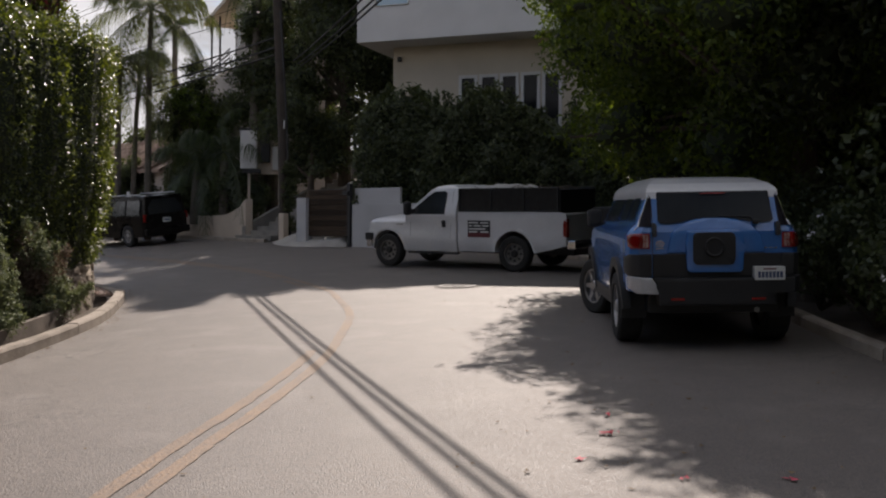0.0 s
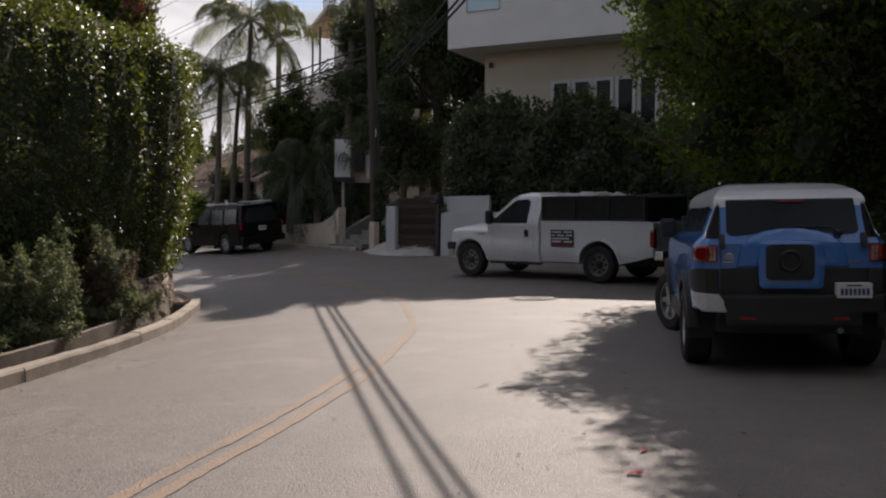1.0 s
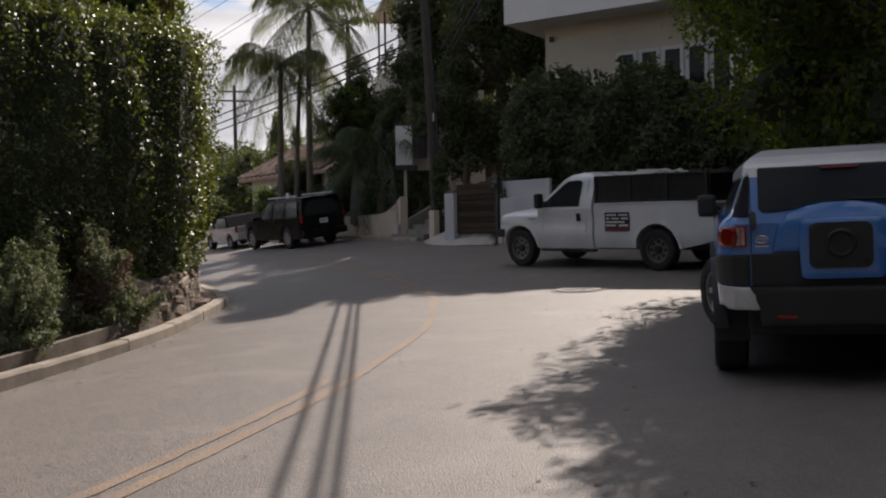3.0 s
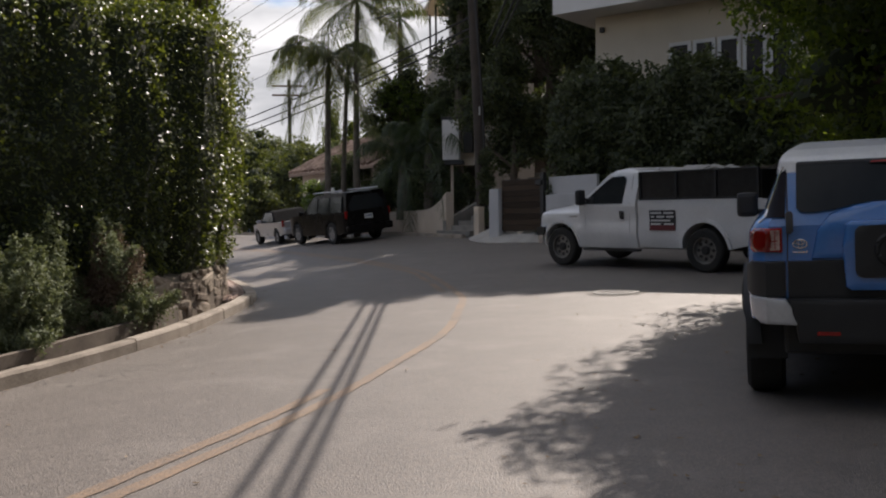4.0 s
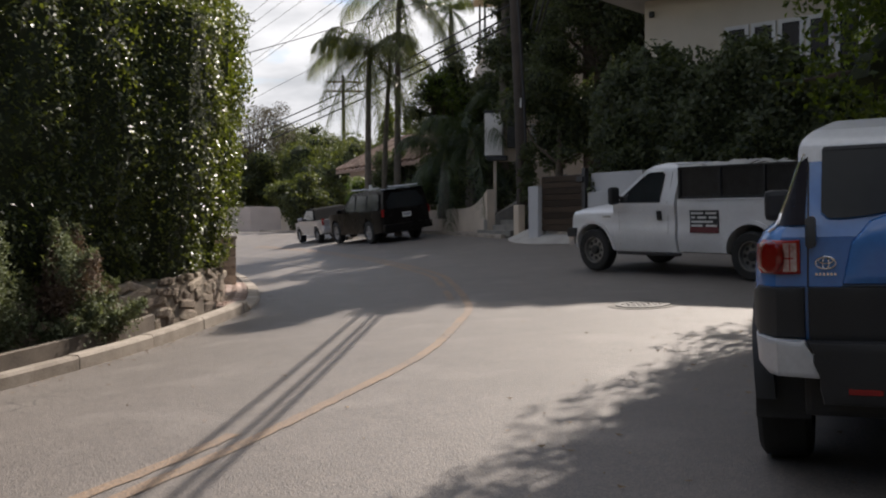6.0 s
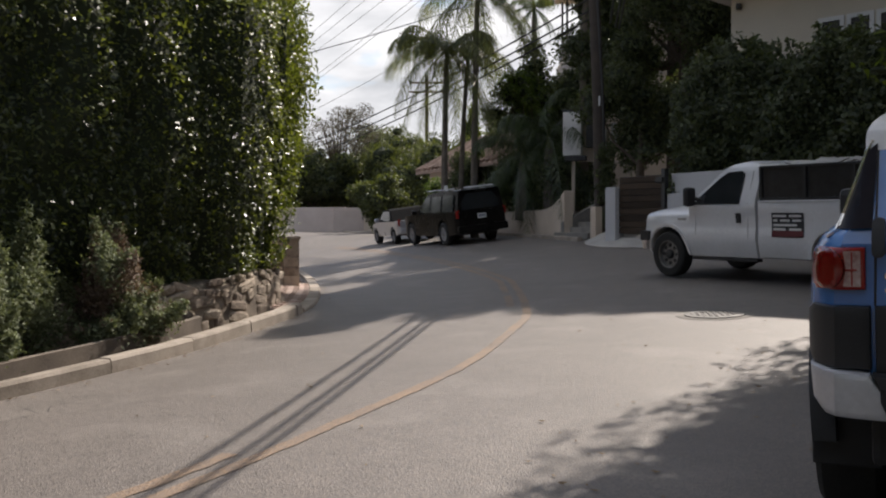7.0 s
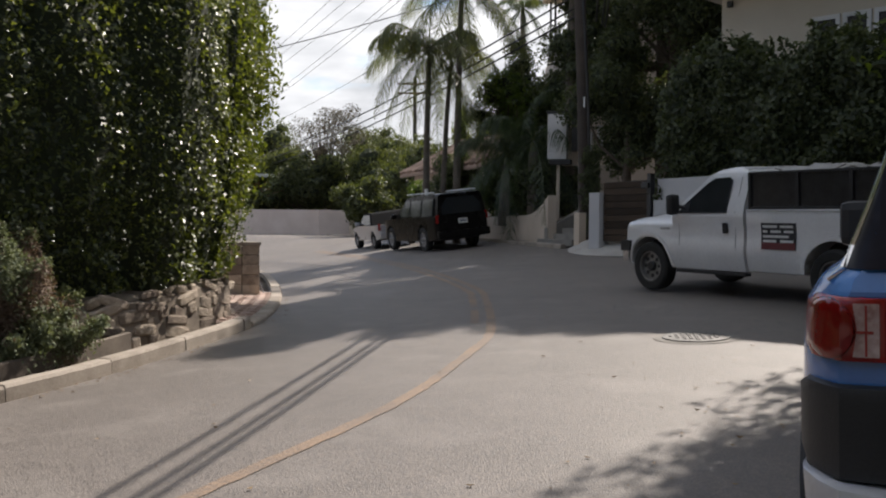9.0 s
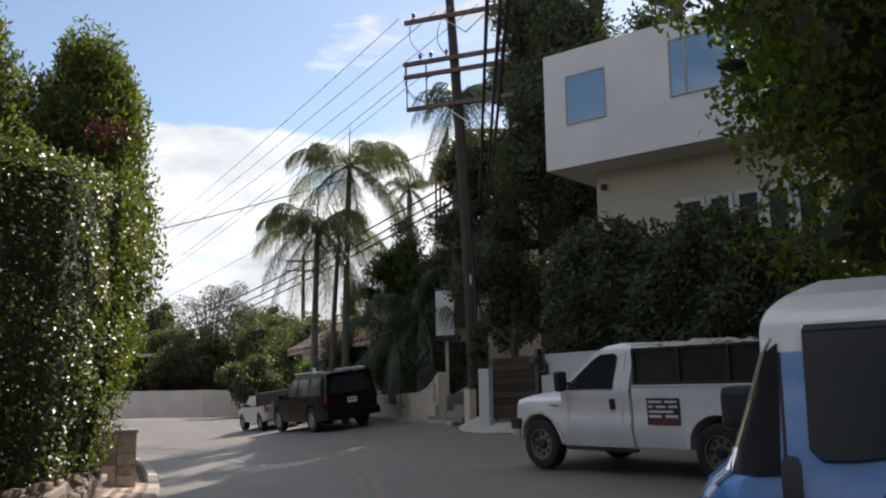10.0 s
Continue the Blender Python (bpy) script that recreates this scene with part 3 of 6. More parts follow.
def surface_points(path, height_at, depth, count, rng, ends=True, bumps=0.16, lean=0.0):
    """Leaf places and outward normals over a clipped hedge: its two long faces, its top and its far end. path runs along the face that looks
    onto the road; the hedge lies to its left."""
    pts = along(path, 0.1)
    n = len(pts)
    P, N = [], []
    for _ in range(count):
        k = rng.integers(0, n)
        s = side_of(pts, k)
        base = gz(*pts[k])
        h = height_at(k / n)
        what = rng.random()
        if ends and what < 0.16:                      # the far end
            f = rng.random() ** 1.0
            q = pts[-1] + side_of(pts, n - 1) * depth * f
            d = pts[-1] - pts[-3]
            d = d / np.linalg.norm(d)
            z = rng.uniform(0.45 + 0.35 * (lean > 0), h)
            p, m = np.array((q[0], q[1], base * 0 + gz(*pts[-1]) + z)), np.array((d[0], d[1], 0.15))
        elif what < 0.36:                             # the top
            q = pts[k] + s * depth * rng.random()
            p, m = np.array((q[0], q[1], base + h)), np.array((-s[0] * 0.2, -s[1] * 0.2, 1.0))
        else:
            z = rng.uniform(0.40 + 0.38 * min(1.0, max(0.0, (pts[k][1] - 11.5) / 2.5)) * (lean > 0), h)
            p, m = np.array((pts[k][0], pts[k][1], base + z)), np.array((-s[0], -s[1], 0.25))
        b = lobes(pts[k], p[2], bumps) + noise.fractal(Vector((p * 1.1).tolist()), 1.0, 2.0, 3) * bumps + noise.noise(Vector((p * 4.2).tolist())) * 0.06
        o = overhang(pts[k][1], p[2] - base, lean)
        p = p - np.array((s[0], s[1], 0)) * o
        P.append(p + m / np.linalg.norm(m) * (b + rng.normal(0, 0.05)))
        N.append(m + np.array((0, 0, 0.35)))
    return np.array(P), np.array(N)


def hedge(name, path, height_at, depth, count, leaf, material, label, bumps=0.16, ends=True, inset=0.22, seed=1, lean=0.0, shoots=0, shoot=0.4):
    th = thing(name, Matrix.Identity(4), label, "hedge")
    pts = along(path, 0.35)
    n = len(pts)
    bm = bmesh.new()
    rings = []
    for k in range(n):
        s = side_of(pts, k)
        p = pts[k] if k < n - 1 else pts[k] - (pts[k] - pts[k - 1]) * 0.6
        h = height_at(k / n)
        z0 = gz(*pts[k])
        ring = []
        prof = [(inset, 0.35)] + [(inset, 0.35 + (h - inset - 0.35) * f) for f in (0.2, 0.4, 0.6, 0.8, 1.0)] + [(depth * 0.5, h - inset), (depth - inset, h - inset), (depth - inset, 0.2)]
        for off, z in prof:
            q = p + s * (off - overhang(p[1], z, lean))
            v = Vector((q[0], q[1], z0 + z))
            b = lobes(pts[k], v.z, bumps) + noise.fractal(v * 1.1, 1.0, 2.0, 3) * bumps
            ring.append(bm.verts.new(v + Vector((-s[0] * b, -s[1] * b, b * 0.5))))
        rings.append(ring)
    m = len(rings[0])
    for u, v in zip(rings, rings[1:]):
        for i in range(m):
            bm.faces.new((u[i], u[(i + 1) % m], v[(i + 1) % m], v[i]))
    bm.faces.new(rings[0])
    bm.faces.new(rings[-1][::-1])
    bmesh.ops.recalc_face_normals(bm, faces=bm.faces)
    # a solid dark filling that stands for inner shade and blocks light
    part("inner_growth", bm, CORE, th, "solid dark core standing for the shade inside the hedge")
    rng = np.random.default_rng(seed)
    P, N = surface_points(path, height_at, depth, count, rng, ends, bumps, lean)
    line = along(path, 0.1)
    for _ in range(shoots):                           # loose shoots above the clipped top
        k = rng.integers(0, len(line))
        s = side_of(line, k)
        q = line[k] + s * (rng.uniform(0.0, 0.8) - overhang(line[k][1], 4.0, lean))
        tall = shoot * rng.uniform(0.5, 1.3)
        m = int(20 + 50 * tall)
        f = rng.random(m)
        bend = rng.normal(0, 0.22, 2)
        W = np.stack([q[0] + bend[0] * f * tall, q[1] + bend[1] * f * tall, gz(*line[k]) + height_at(k / len(line)) - 0.1 + f * tall], -1)
        P = np.concatenate([P, W + rng.normal(0, 0.05, (m, 3)) * (1.2 - f[:, None])])
        N = np.concatenate([N, rng.normal(0, 0.6, (m, 3)) + (0, 0, 0.7)])
    tagged(leaf_mesh("leaves", P, N, leaf, leaf * 0.5, material, th, rng=rng, spread=0.6), kind="stuff")
    return th


HEDGE_FACE = [(-8.0, -3.0), (-7.75, 5.0), (-7.5, 9.6), (-7.28, 12.6), (-7.14, 15.0), (-7.26, 16.4), (-7.75, 17.75)]
hedge("tall_hedge", HEDGE_FACE, lambda f: 4.9 + 0.08 * math.sin(f * 39) + 0.06 * math.sin(f * 83 + 1), 2.6, 62000, 0.085, HEDGE_LEAF,
      "tall clipped hedge with small glossy green leaves", bumps=0.2, lean=0.36, shoots=170, shoot=0.28)


def shrub(name, x, y, base, radius, height, count, material, label, leaf=0.062, lean=(0, 0), seed=1, width=0.34, dead=None):
    """A low conifer: sprays that rise outward from the middle."""
    rng = np.random.default_rng(seed)
    th = thing(name, pose(x, y, base), label, "shrub")
    P, N = [], []
    sprays = 46
    stems = []
    for k in range(sprays):
        a, e = rng.uniform(0, 2 * math.pi), rng.uniform(0.25, 1.45)
        d = np.array((math.cos(a) * math.cos(e) * radius / height, math.sin(a) * math.cos(e) * radius / height, math.sin(e)))
        ln = height * rng.uniform(0.65, 1.08)
        stems.append((d, ln))
        m = count // sprays
        f = rng.uniform(0.25, 1.0, m) ** 0.7
        w = (1 - f) * 0.22 * height + 0.03
        pts = d[None] * (f * ln)[:, None] + rng.normal(0, 1, (m, 3)) * w[:, None] * 0.55
        pts[:, :2] += np.array(lean) * f[:, None]
        pts[:, 2] = np.maximum(pts[:, 2], 0.02)
        P.append(pts)
        N.append(np.repeat(d[None], m, 0))
    bm = merge(*[tube([(0, 0, 0), tuple(d * ln * 0.5), tuple(d * ln * 0.85)], [0.018, 0.012, 0.004], 5, False) for d, ln in stems[::3]])
    part("twigs", bm, BARK, th)
    P, N = np.concatenate(P), np.concatenate(N)
    if dead:                                          # a browned middle between live tips
        brown = np.array([noise.noise(Vector((p * 1.6).tolist()) + Vector((seed, 0, 0))) for p in P]) + rng.normal(0, 0.12, len(P)) > 0.85 * np.linalg.norm(P - np.array((0.1, 0.1, 0.55 * height)), axis=1) / radius - 0.5
        tagged(leaf_mesh("dead_foliage", P[brown], N[brown], leaf, leaf * width, dead, th, "dead reddish brown sprays", rng=rng, spread=0.9), kind="stuff")
        P, N = P[~brown], N[~brown]
    tagged(leaf_mesh("foliage", P, N, leaf, leaf * width, material, th, rng=rng, spread=0.9), kind="stuff")
    return th


shrub("juniper_shrub", -6.4, 11.2, gz(-6.4, 11.2) + 0.05, 0.85, 1.5, 30000, JUNIPER_LEAF, "grey-green spreading juniper shrub in a kerbside bed", seed=4)
shrub("juniper_shrub", -6.25, 9.2, gz(-6.25, 9.2) + 0.05, 0.9, 1.4, 24000, JUNIPER_LEAF, "grey-green spreading juniper shrub in a kerbside bed", seed=5)
shrub("juniper_shrub", -6.75, 12.15, gz(-6.75, 12.15) + 0.05, 0.5, 1.75, 14000, JUNIPER_LEAF, "upright grey-green juniper shrub beside a browned one", seed=9)
shrub("browned_juniper", -6.6, 13.3, gz(-6.6, 13.3) + 0.05, 0.85, 1.6, 30000, JUNIPER_LEAF, "half-dead juniper shrub with brown foliage and green tips", seed=6, dead=BROWN_LEAF)


def crown_points(blobs, count, rng, hollow=0.55):
    """Leaf places in many overlapping clumps; blobs: (centre, radii)."""
    sizes = np.array([b[1][0] * b[1][1] + b[1][1] * b[1][2] for b in blobs])
    pick = rng.choice(len(blobs), count, p=sizes / sizes.sum())
    d = rng.normal(0, 1, (count, 3))
    d /= np.linalg.norm(d, axis=1, keepdims=True)
    r = hollow + (1 - hollow) * rng.random(count) ** 0.6 + rng.normal(0, 0.06, count)
    C = np.array([b[0] for b in blobs])[pick]
    R = np.array([b[1] for b in blobs])[pick]
    return C + d * R * r[:, None], d


def tree(name, x, y, base, trunk_h, trunk_r, crown_c, crown_r, clumps, clump_r, count, leaf, material, label, seed=1, squash=0.8, core=True, bark=None, keep=None, droop=0.3, hollow=0.55, sprays=0):
    """A tapered trunk, limbs to the clumps, and a crown of separate leafy clumps inside an ellipsoid."""
    rng = np.random.default_rng(seed)
    th = thing(name, pose(x, y, base), label, "tree")
    c, R = np.array(crown_c, float), np.array(crown_r, float)
    blobs = []
    while len(blobs) < clumps:
        d = rng.normal(0, 1, 3)
        d /= np.linalg.norm(d)
        p = c + d * R * rng.uniform(0.35, 1.0)
        if keep and not keep(p):
            continue
        s = clump_r * rng.uniform(0.6, 1.3)
        blobs.append((p, np.array((s, s, s * squash))))
    rim = sorted(blobs, key=lambda b: b[0][0])[:sprays * 2]
    for p, s in rim[::2]:                             # thin leafy twigs reaching over the road, added to finger the shadow's edge
        reach = rng.uniform(0.2, 0.4)
        blobs.append((p + np.array((-s[0] * 0.8 - reach * 0.5, rng.uniform(-0.3, 0.3), rng.uniform(-0.3, 0.2))), np.array((reach, 0.12, 0.10))))
    bend = rng.normal(0, 0.12, 2)
    trunk = [(0, 0, -0.2), (bend[0], bend[1], trunk_h * 0.5), (bend[0] * 1.5, bend[1] * 1.5, trunk_h)]
    part("trunk", tube(trunk, [trunk_r * 1.25, trunk_r, trunk_r * 0.75], 10), bark or BARK, th)
    limbs = []
    for p, s in blobs[::2]:
        a = np.array(trunk[2])
        mid = a + (p - a) * 0.5 + rng.normal(0, 0.15, 3)
        limbs.append(tube([tuple(a - (0, 0, 0.2)), tuple(mid), tuple(p)], [trunk_r * 0.45, trunk_r * 0.25, 0.02], 6, False))
    tagged(part("branchwork", merge(*limbs), bark or BARK, th), kind="stuff")
    P, N = crown_points(blobs, count, rng, hollow)
    tagged(leaf_mesh("crown", P, N, leaf, leaf * 0.5, material, th, rng=rng, droop=droop), kind="stuff")
    # dark lumps inside the clumps, coloured as shade, to stop light
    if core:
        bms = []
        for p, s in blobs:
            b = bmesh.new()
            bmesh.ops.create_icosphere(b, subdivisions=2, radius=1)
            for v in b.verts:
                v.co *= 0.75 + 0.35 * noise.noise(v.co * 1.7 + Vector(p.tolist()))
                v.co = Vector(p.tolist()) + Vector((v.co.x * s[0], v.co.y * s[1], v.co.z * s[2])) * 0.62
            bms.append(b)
        tagged(part("inner_growth", merge(*bms), CORE, th, "solid dark core standing for the shade inside the crown"), kind="stuff")
    return th


def shade_edge(x, y, z):
    """Whether a clump's shadow stays on the kerb side of the road."""
    sy, sx = y - z / math.tan(SUN_EL) * math.cos(SUN_AZ), x - z / math.tan(SUN_EL) * math.sin(SUN_AZ)
    return sy > 4.4 and sx - 0.8 > np.interp(sy, (4.4, 6.0, 8.0, 9.5, 11.5, 13.7, 15.4, 17.0), (1.3, 1.05, 0.72, 0.55, 0.5, 0.62, 1.15, 1.5))


# the overhanging tree by the blue car, and its dark neighbours
# high clumps out of view reach further left to cast the road's shade
tree("street_tree", 5.6, 15.2, gz(5.6, 15.2), 3.0, 0.22, (-1.6, 0.4, 6.2), (4.9, 5.6, 4.4), 190, 0.95, 160000, 0.125, STREET_LEAF,
     "dense dark green street tree overhanging a parked car", seed=11, sprays=34,
     keep=lambda p: shade_edge(p[0] + 5.6, p[1] + 15.2, p[2] + 0.1) and p[0] + 5.6 - 0.85 > (-0.1 if p[2] > 2.8 + 0.45 * (p[1] + 8.0) else max(0.75, 1.75 - 0.33 * (p[2] - 2.2))))
tree("street_tree", 7.6, 11.0, gz(7.6, 11.0), 2.0, 0.22, (-0.3, 0.4, 4.6), (2.8, 4.2, 4.0), 70, 1.15, 52000, 0.15, FICUS_LEAF,
     "dense dark green tree behind the kerbside shrubs", seed=12)
tree("street_tree", 6.2, 20.5, gz(6.2, 20.5), 3.0, 0.22, (-1.8, 0, 6.4), (4.4, 2.8, 4.0), 110, 1.0, 80000, 0.14, STREET_LEAF,
     "dense dark green tree behind the white truck", seed=13, keep=lambda p: shade_edge(p[0] + 6.2, p[1] + 20.5, p[2] + 0.1) and p[0] + 6.2 - 0.9 > (0.1 if p[2] > 6.9 else max(1.1, 2.2 - 0.3 * (p[2] - 2.5))))


def blossom_bush(x, y, radius, height, seed):
    rng = np.random.default_rng(seed)
    th = thing("flowering_shrub", pose(x, y, gz(x, y)), "dark green kerbside shrub dotted with white blossoms", "shrub", "shrubs by the blue car")
    blobs = [(np.array((rng.uniform(-1, 1) * radius * 0.7, rng.uniform(-1, 1) * radius * 0.9, rng.uniform(0.3, 0.85) * height)), np.array((0.5, 0.5, 0.42)) * rng.uniform(0.7, 1.2)) for _ in range(16)]
    P, N = crown_points(blobs, 9000, rng, 0.5)
    P[:, 2] = np.maximum(P[:, 2], 0.03)
    tagged(leaf_mesh("leaves", P, N, 0.085, 0.05, FICUS_LEAF, th, rng=rng), kind="stuff")
    part("branchwork", merge(*[tube([(0, 0, 0), tuple(b[0] * 0.6), tuple(b[0])], [0.03, 0.02, 0.008], 5, False) for b in blobs]), BARK, th)
    Q, M = crown_points(blobs, 34, rng, 1.0)
    Q = np.repeat(Q, 5, 0) + rng.normal(0, 0.012, (170, 3))
    tagged(leaf_mesh("blossoms", Q, np.repeat(M, 5, 0), 0.05, 0.045, FLOWER, th, rng=rng), kind="stuff")


for k, (x, y, r, h) in enumerate(((4.9, 9.2, 0.9, 1.35), (5.1, 11.2, 1.0, 1.6), (4.95, 7.0, 0.9, 1.2), (5.1, 13.2, 1.0, 1.9))):
    blossom_bush(x, y, r, h, 40 + k)

hedge("tall_hedge", [(6.2, 15.5), (5.9, 19.0), (5.0, 22.5), (3.2, 25.0), (1.0, 26.3), (-1.0, 27.4), (-2.9, 28.2), (-4.1, 28.8)][::-1], lambda f: 3.9 + (0.2 if 0.1 < f < 0.5 else 0.0) + 0.35 * math.sin(f * 11) + 0.3 * math.sin(f * 27), 1.6, 52000, 0.15,
      FICUS_LEAF, "tall loose dark green hedge in front of the white house", bumps=0.4, seed=3, shoots=110, shoot=0.6)
hedge("low_hedge", [(6.2, -2.0), (6.3, 6.0), (6.4, 12.0)][::-1], lambda f: 3.0, 1.4, 9000, 0.15, FICUS_LEAF, "dark green hedge in the shade behind flowering shrubs", bumps=0.3, seed=8)


def cypress(name, x, y, height, radius, count, seed, label, material=None, leaf=0.16, low=0.34):
    rng = np.random.default_rng(seed)
    low = low * height
    th = thing(name, pose(x, y, gz(x, y)), label, "tree")
    part("trunk", tube([(0, 0, -0.2), (0.05, 0, height * 0.5), (0, 0, height * 0.92)], [0.2, 0.13, 0.03], 8), BARK, th)
    blobs = []
    for _ in range(130):
        f = rng.random() ** 0.8
        a = rng.uniform(0, 2 * math.pi)
        r = radius * min(1.0, 0.4 + 1.5 * f) * (1 - f) ** 0.45 * rng.uniform(0.55, 1.0)
        s = radius * rng.uniform(0.20, 0.34) * (1 - 0.4 * f)
        blobs.append((np.array((r * math.cos(a), r * math.sin(a), low + f * (height - low - 0.2))), np.array((s, s, s * 2.5))))
    P, N = crown_points(blobs, count, rng, 0.4)
    tagged(leaf_mesh("crown", P, N, leaf, leaf * 0.35, material or CYPRESS_LEAF, th, rng=rng, droop=-0.8), kind="stuff")
    # a closed dark body in place of the shaded inside
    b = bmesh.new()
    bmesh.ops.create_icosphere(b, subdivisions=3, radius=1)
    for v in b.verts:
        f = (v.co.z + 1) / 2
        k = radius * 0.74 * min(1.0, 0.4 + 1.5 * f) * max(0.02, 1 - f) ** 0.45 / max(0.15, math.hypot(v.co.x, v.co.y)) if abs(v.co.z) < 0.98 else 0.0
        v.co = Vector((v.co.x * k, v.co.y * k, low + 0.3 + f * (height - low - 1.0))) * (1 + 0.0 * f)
    part("inner_growth", b, CORE, th, "solid dark core standing for the shade inside the crown")


cypress("cypress_tree", -10.9, 20.4, 8.6, 1.95, 46000, 21, "dark cypress rising above the clipped hedge")
cypress("cypress_tree", -11.6, 18.0, 8.9, 1.9, 40000, 22, "tall dark cypress rising above the clipped hedge")
tree("red_leaf_tree", -10.8, 21.0, gz(-10.8, 21.0), 4.2, 0.08, (1.3, -1.4, 6.6), (0.4, 0.4, 0.4), 7, 0.22, 200, 0.10, RED_LEAF, "thin shoots with dark red leaves above the hedge", seed=23, core=False)


# ---- rubble wall under the hedge, gate pillar, brick driveway corner ----
def stone_block(rng, sx, sy, sz):
    bm = bmesh.new()
    bmesh.ops.create_cube(bm, size=1)
    for v in bm.verts:
        v.co = Vector((v.co.x * sx * rng.uniform(0.78, 1.0), v.co.y * sy * rng.uniform(0.8, 1.0), v.co.z * sz * rng.uniform(0.78, 1.0)))
    bmesh.ops.bevel(bm, geom=bm.edges[:], offset=min(sx, sz) * 0.16, segments=1, affect="EDGES")
    for v in bm.verts:
        v.co += Vector((rng.uniform(-1, 1), rng.uniform(-1, 1), rng.uniform(-1, 1))) * 0.008
    me = bpy.data.meshes.new("stone")
    bm.to_mesh(me)
    bm.free()
    me.materials.append(STONE)
    return me


def rubble_wall():
    rng = random.Random(17)
    th = thing("stone_wall", Matrix.Identity(4), "low rubble stone wall at the foot of the hedge", "wall", kind="structure")
    line = along([(-6.95, 8.0), (-6.95, 10.5), (-6.92, 12.6), (-6.85, 14.9), (-7.15, 16.5), (-7.85, 18.1)], 0.05)
    # the mortar bed
    bm = bmesh.new()
    rings = []
    for k in range(0, len(line), 6):
        s = side_of(line, k)
        p = line[k]
        z = gz(*p)
        f = min(1, max(0, (p[1] - 13.5) / 3.0))
        h = 0.62 + 0.1 * f
        rings.append([bm.verts.new((p[0] + s[0] * o, p[1] + s[1] * o, z + u)) for o, u in ((0.035, -0.1), (0.06, h - 0.06), (0.55, h + 0.1), (0.55, -0.1))])
    for u, v in zip(rings, rings[1:]):
        for i in range(4):
            bm.faces.new((u[i], u[(i + 1) % 4], v[(i + 1) % 4], v[i]))
    bm.faces.new(rings[0])
    bm.faces.new(rings[-1][::-1])
    bmesh.ops.recalc_face_normals(bm, faces=bm.faces)
    part("mortar_bed", bm, MORTAR, th)
    shapes = [stone_block(rng, 1, 0.9, 1) for _ in range(14)]
    row_z = 0.02
    for row in range(5):
        rh = (0.19, 0.13, 0.16, 0.11, 0.10)[row]
        k = rng.randint(0, 3)
        while k < len(line) - 4:
            w = rng.choice((3, 4, 5, 7, 9, 11))
            mid = min(k + w // 2, len(line) - 1)
            p = line[mid]
            d = line[min(mid + 1, len(line) - 1)] - line[max(mid - 1, 0)]
            ang = math.degrees(math.atan2(d[1], d[0]))
            ob = new("stone", rng.choice(shapes))
            ob.parent = th
            ln = w * 0.05
            s = side_of(line, mid)
            q = p + s * (0.058 + rng.uniform(-0.014, 0.014) + row * 0.006)
            ob.matrix_world = pose(q[0], q[1], gz(*p) + row_z + rh / 2 + rng.uniform(-0.03, 0.03), rng.uniform(-6, 6), rng.uniform(-16, 16), ang + rng.uniform(-4, 4)) @ Matrix.Diagonal((ln * rng.uniform(1.12, 1.28), 0.105, rh * rng.uniform(1.15, 1.45), 1))
            k += w
        row_z += rh


rubble_wall()


def pillar():
    th = thing("gate_pillar", pose(-10.4, 20.95, gz(-10.4, 20.95), 0, 0, 52), "short stone driveway pillar with a hanging chain", "pillar")
    rng = random.Random(5)
    part("core", box(0.62, 0.62, 1.16, (0, 0, 0.56)), MORTAR, th)
    z = 0.0
    for row in range(6):
        for side in range(4):
            for half in (-0.5, 0.5):
                b = box(0.33, 0.06, 0.19, (half * 0.345 + rng.uniform(-0.008, 0.008), 0.33, z + 0.1), 0.012)
                bmesh.ops.rotate(b, matrix=Matrix.Rotation(side * math.pi / 2, 3, "Z"), verts=b.verts)
                part("stone", b, STONE, th)
        z += 0.195
    part("cap", box(0.76, 0.76, 0.07, (0, 0, z + 0.02), 0.015), CONCRETE, th)
    links = []
    for k in range(12):
        f = k / 11
        links.append(tube([(0.4 + 0.25 * f, 0.36, 0.85 - 0.75 * f + 0.5 * f * (1 - f) * -1), (0.4 + 0.25 * f, 0.37, 0.80 - 0.75 * f - 0.5 * f * (1 - f))], 0.012, 6))
    part("chain", merge(*links), STEEL, th, "dull steel chain")


pillar()


def driveway_corner():
    """Brick paving of the driveway mouth behind the corner kerb."""
    th = thing("brick_driveway", Matrix.Identity(4), "pinkish brick driveway mouth beside the hedge", "driveway", kind="structure")
    me = bpy.data.meshes.new("brick")
    b = box(0.2, 0.1, 0.05, (0, 0, 0), 0.004)
    b.to_mesh(me)
    b.free()
    me.materials.append(TERRACOTTA)
    edge = along(LEFT_EDGE, 0.105)
    n = 0
    for k, p in enumerate(edge):
        if not 17.3 < p[1] < 22.4:
            continue
        s = side_of(edge, k)
        d = edge[k + 1] - edge[k - 1]
        ang = math.degrees(math.atan2(d[1], d[0])) + 90
        for r in range(7):
            q = p + s * (0.34 + r * 0.21 + (0.1 if k % 2 else 0))
            if n >= 300:
                return
            ob = new("brick", me)
            ob.parent = th
            ob.matrix_world = pose(q[0], q[1], gz(*p) + 0.05 + 0.02 * r, 0, 0, ang)
            n += 1


driveway_corner()


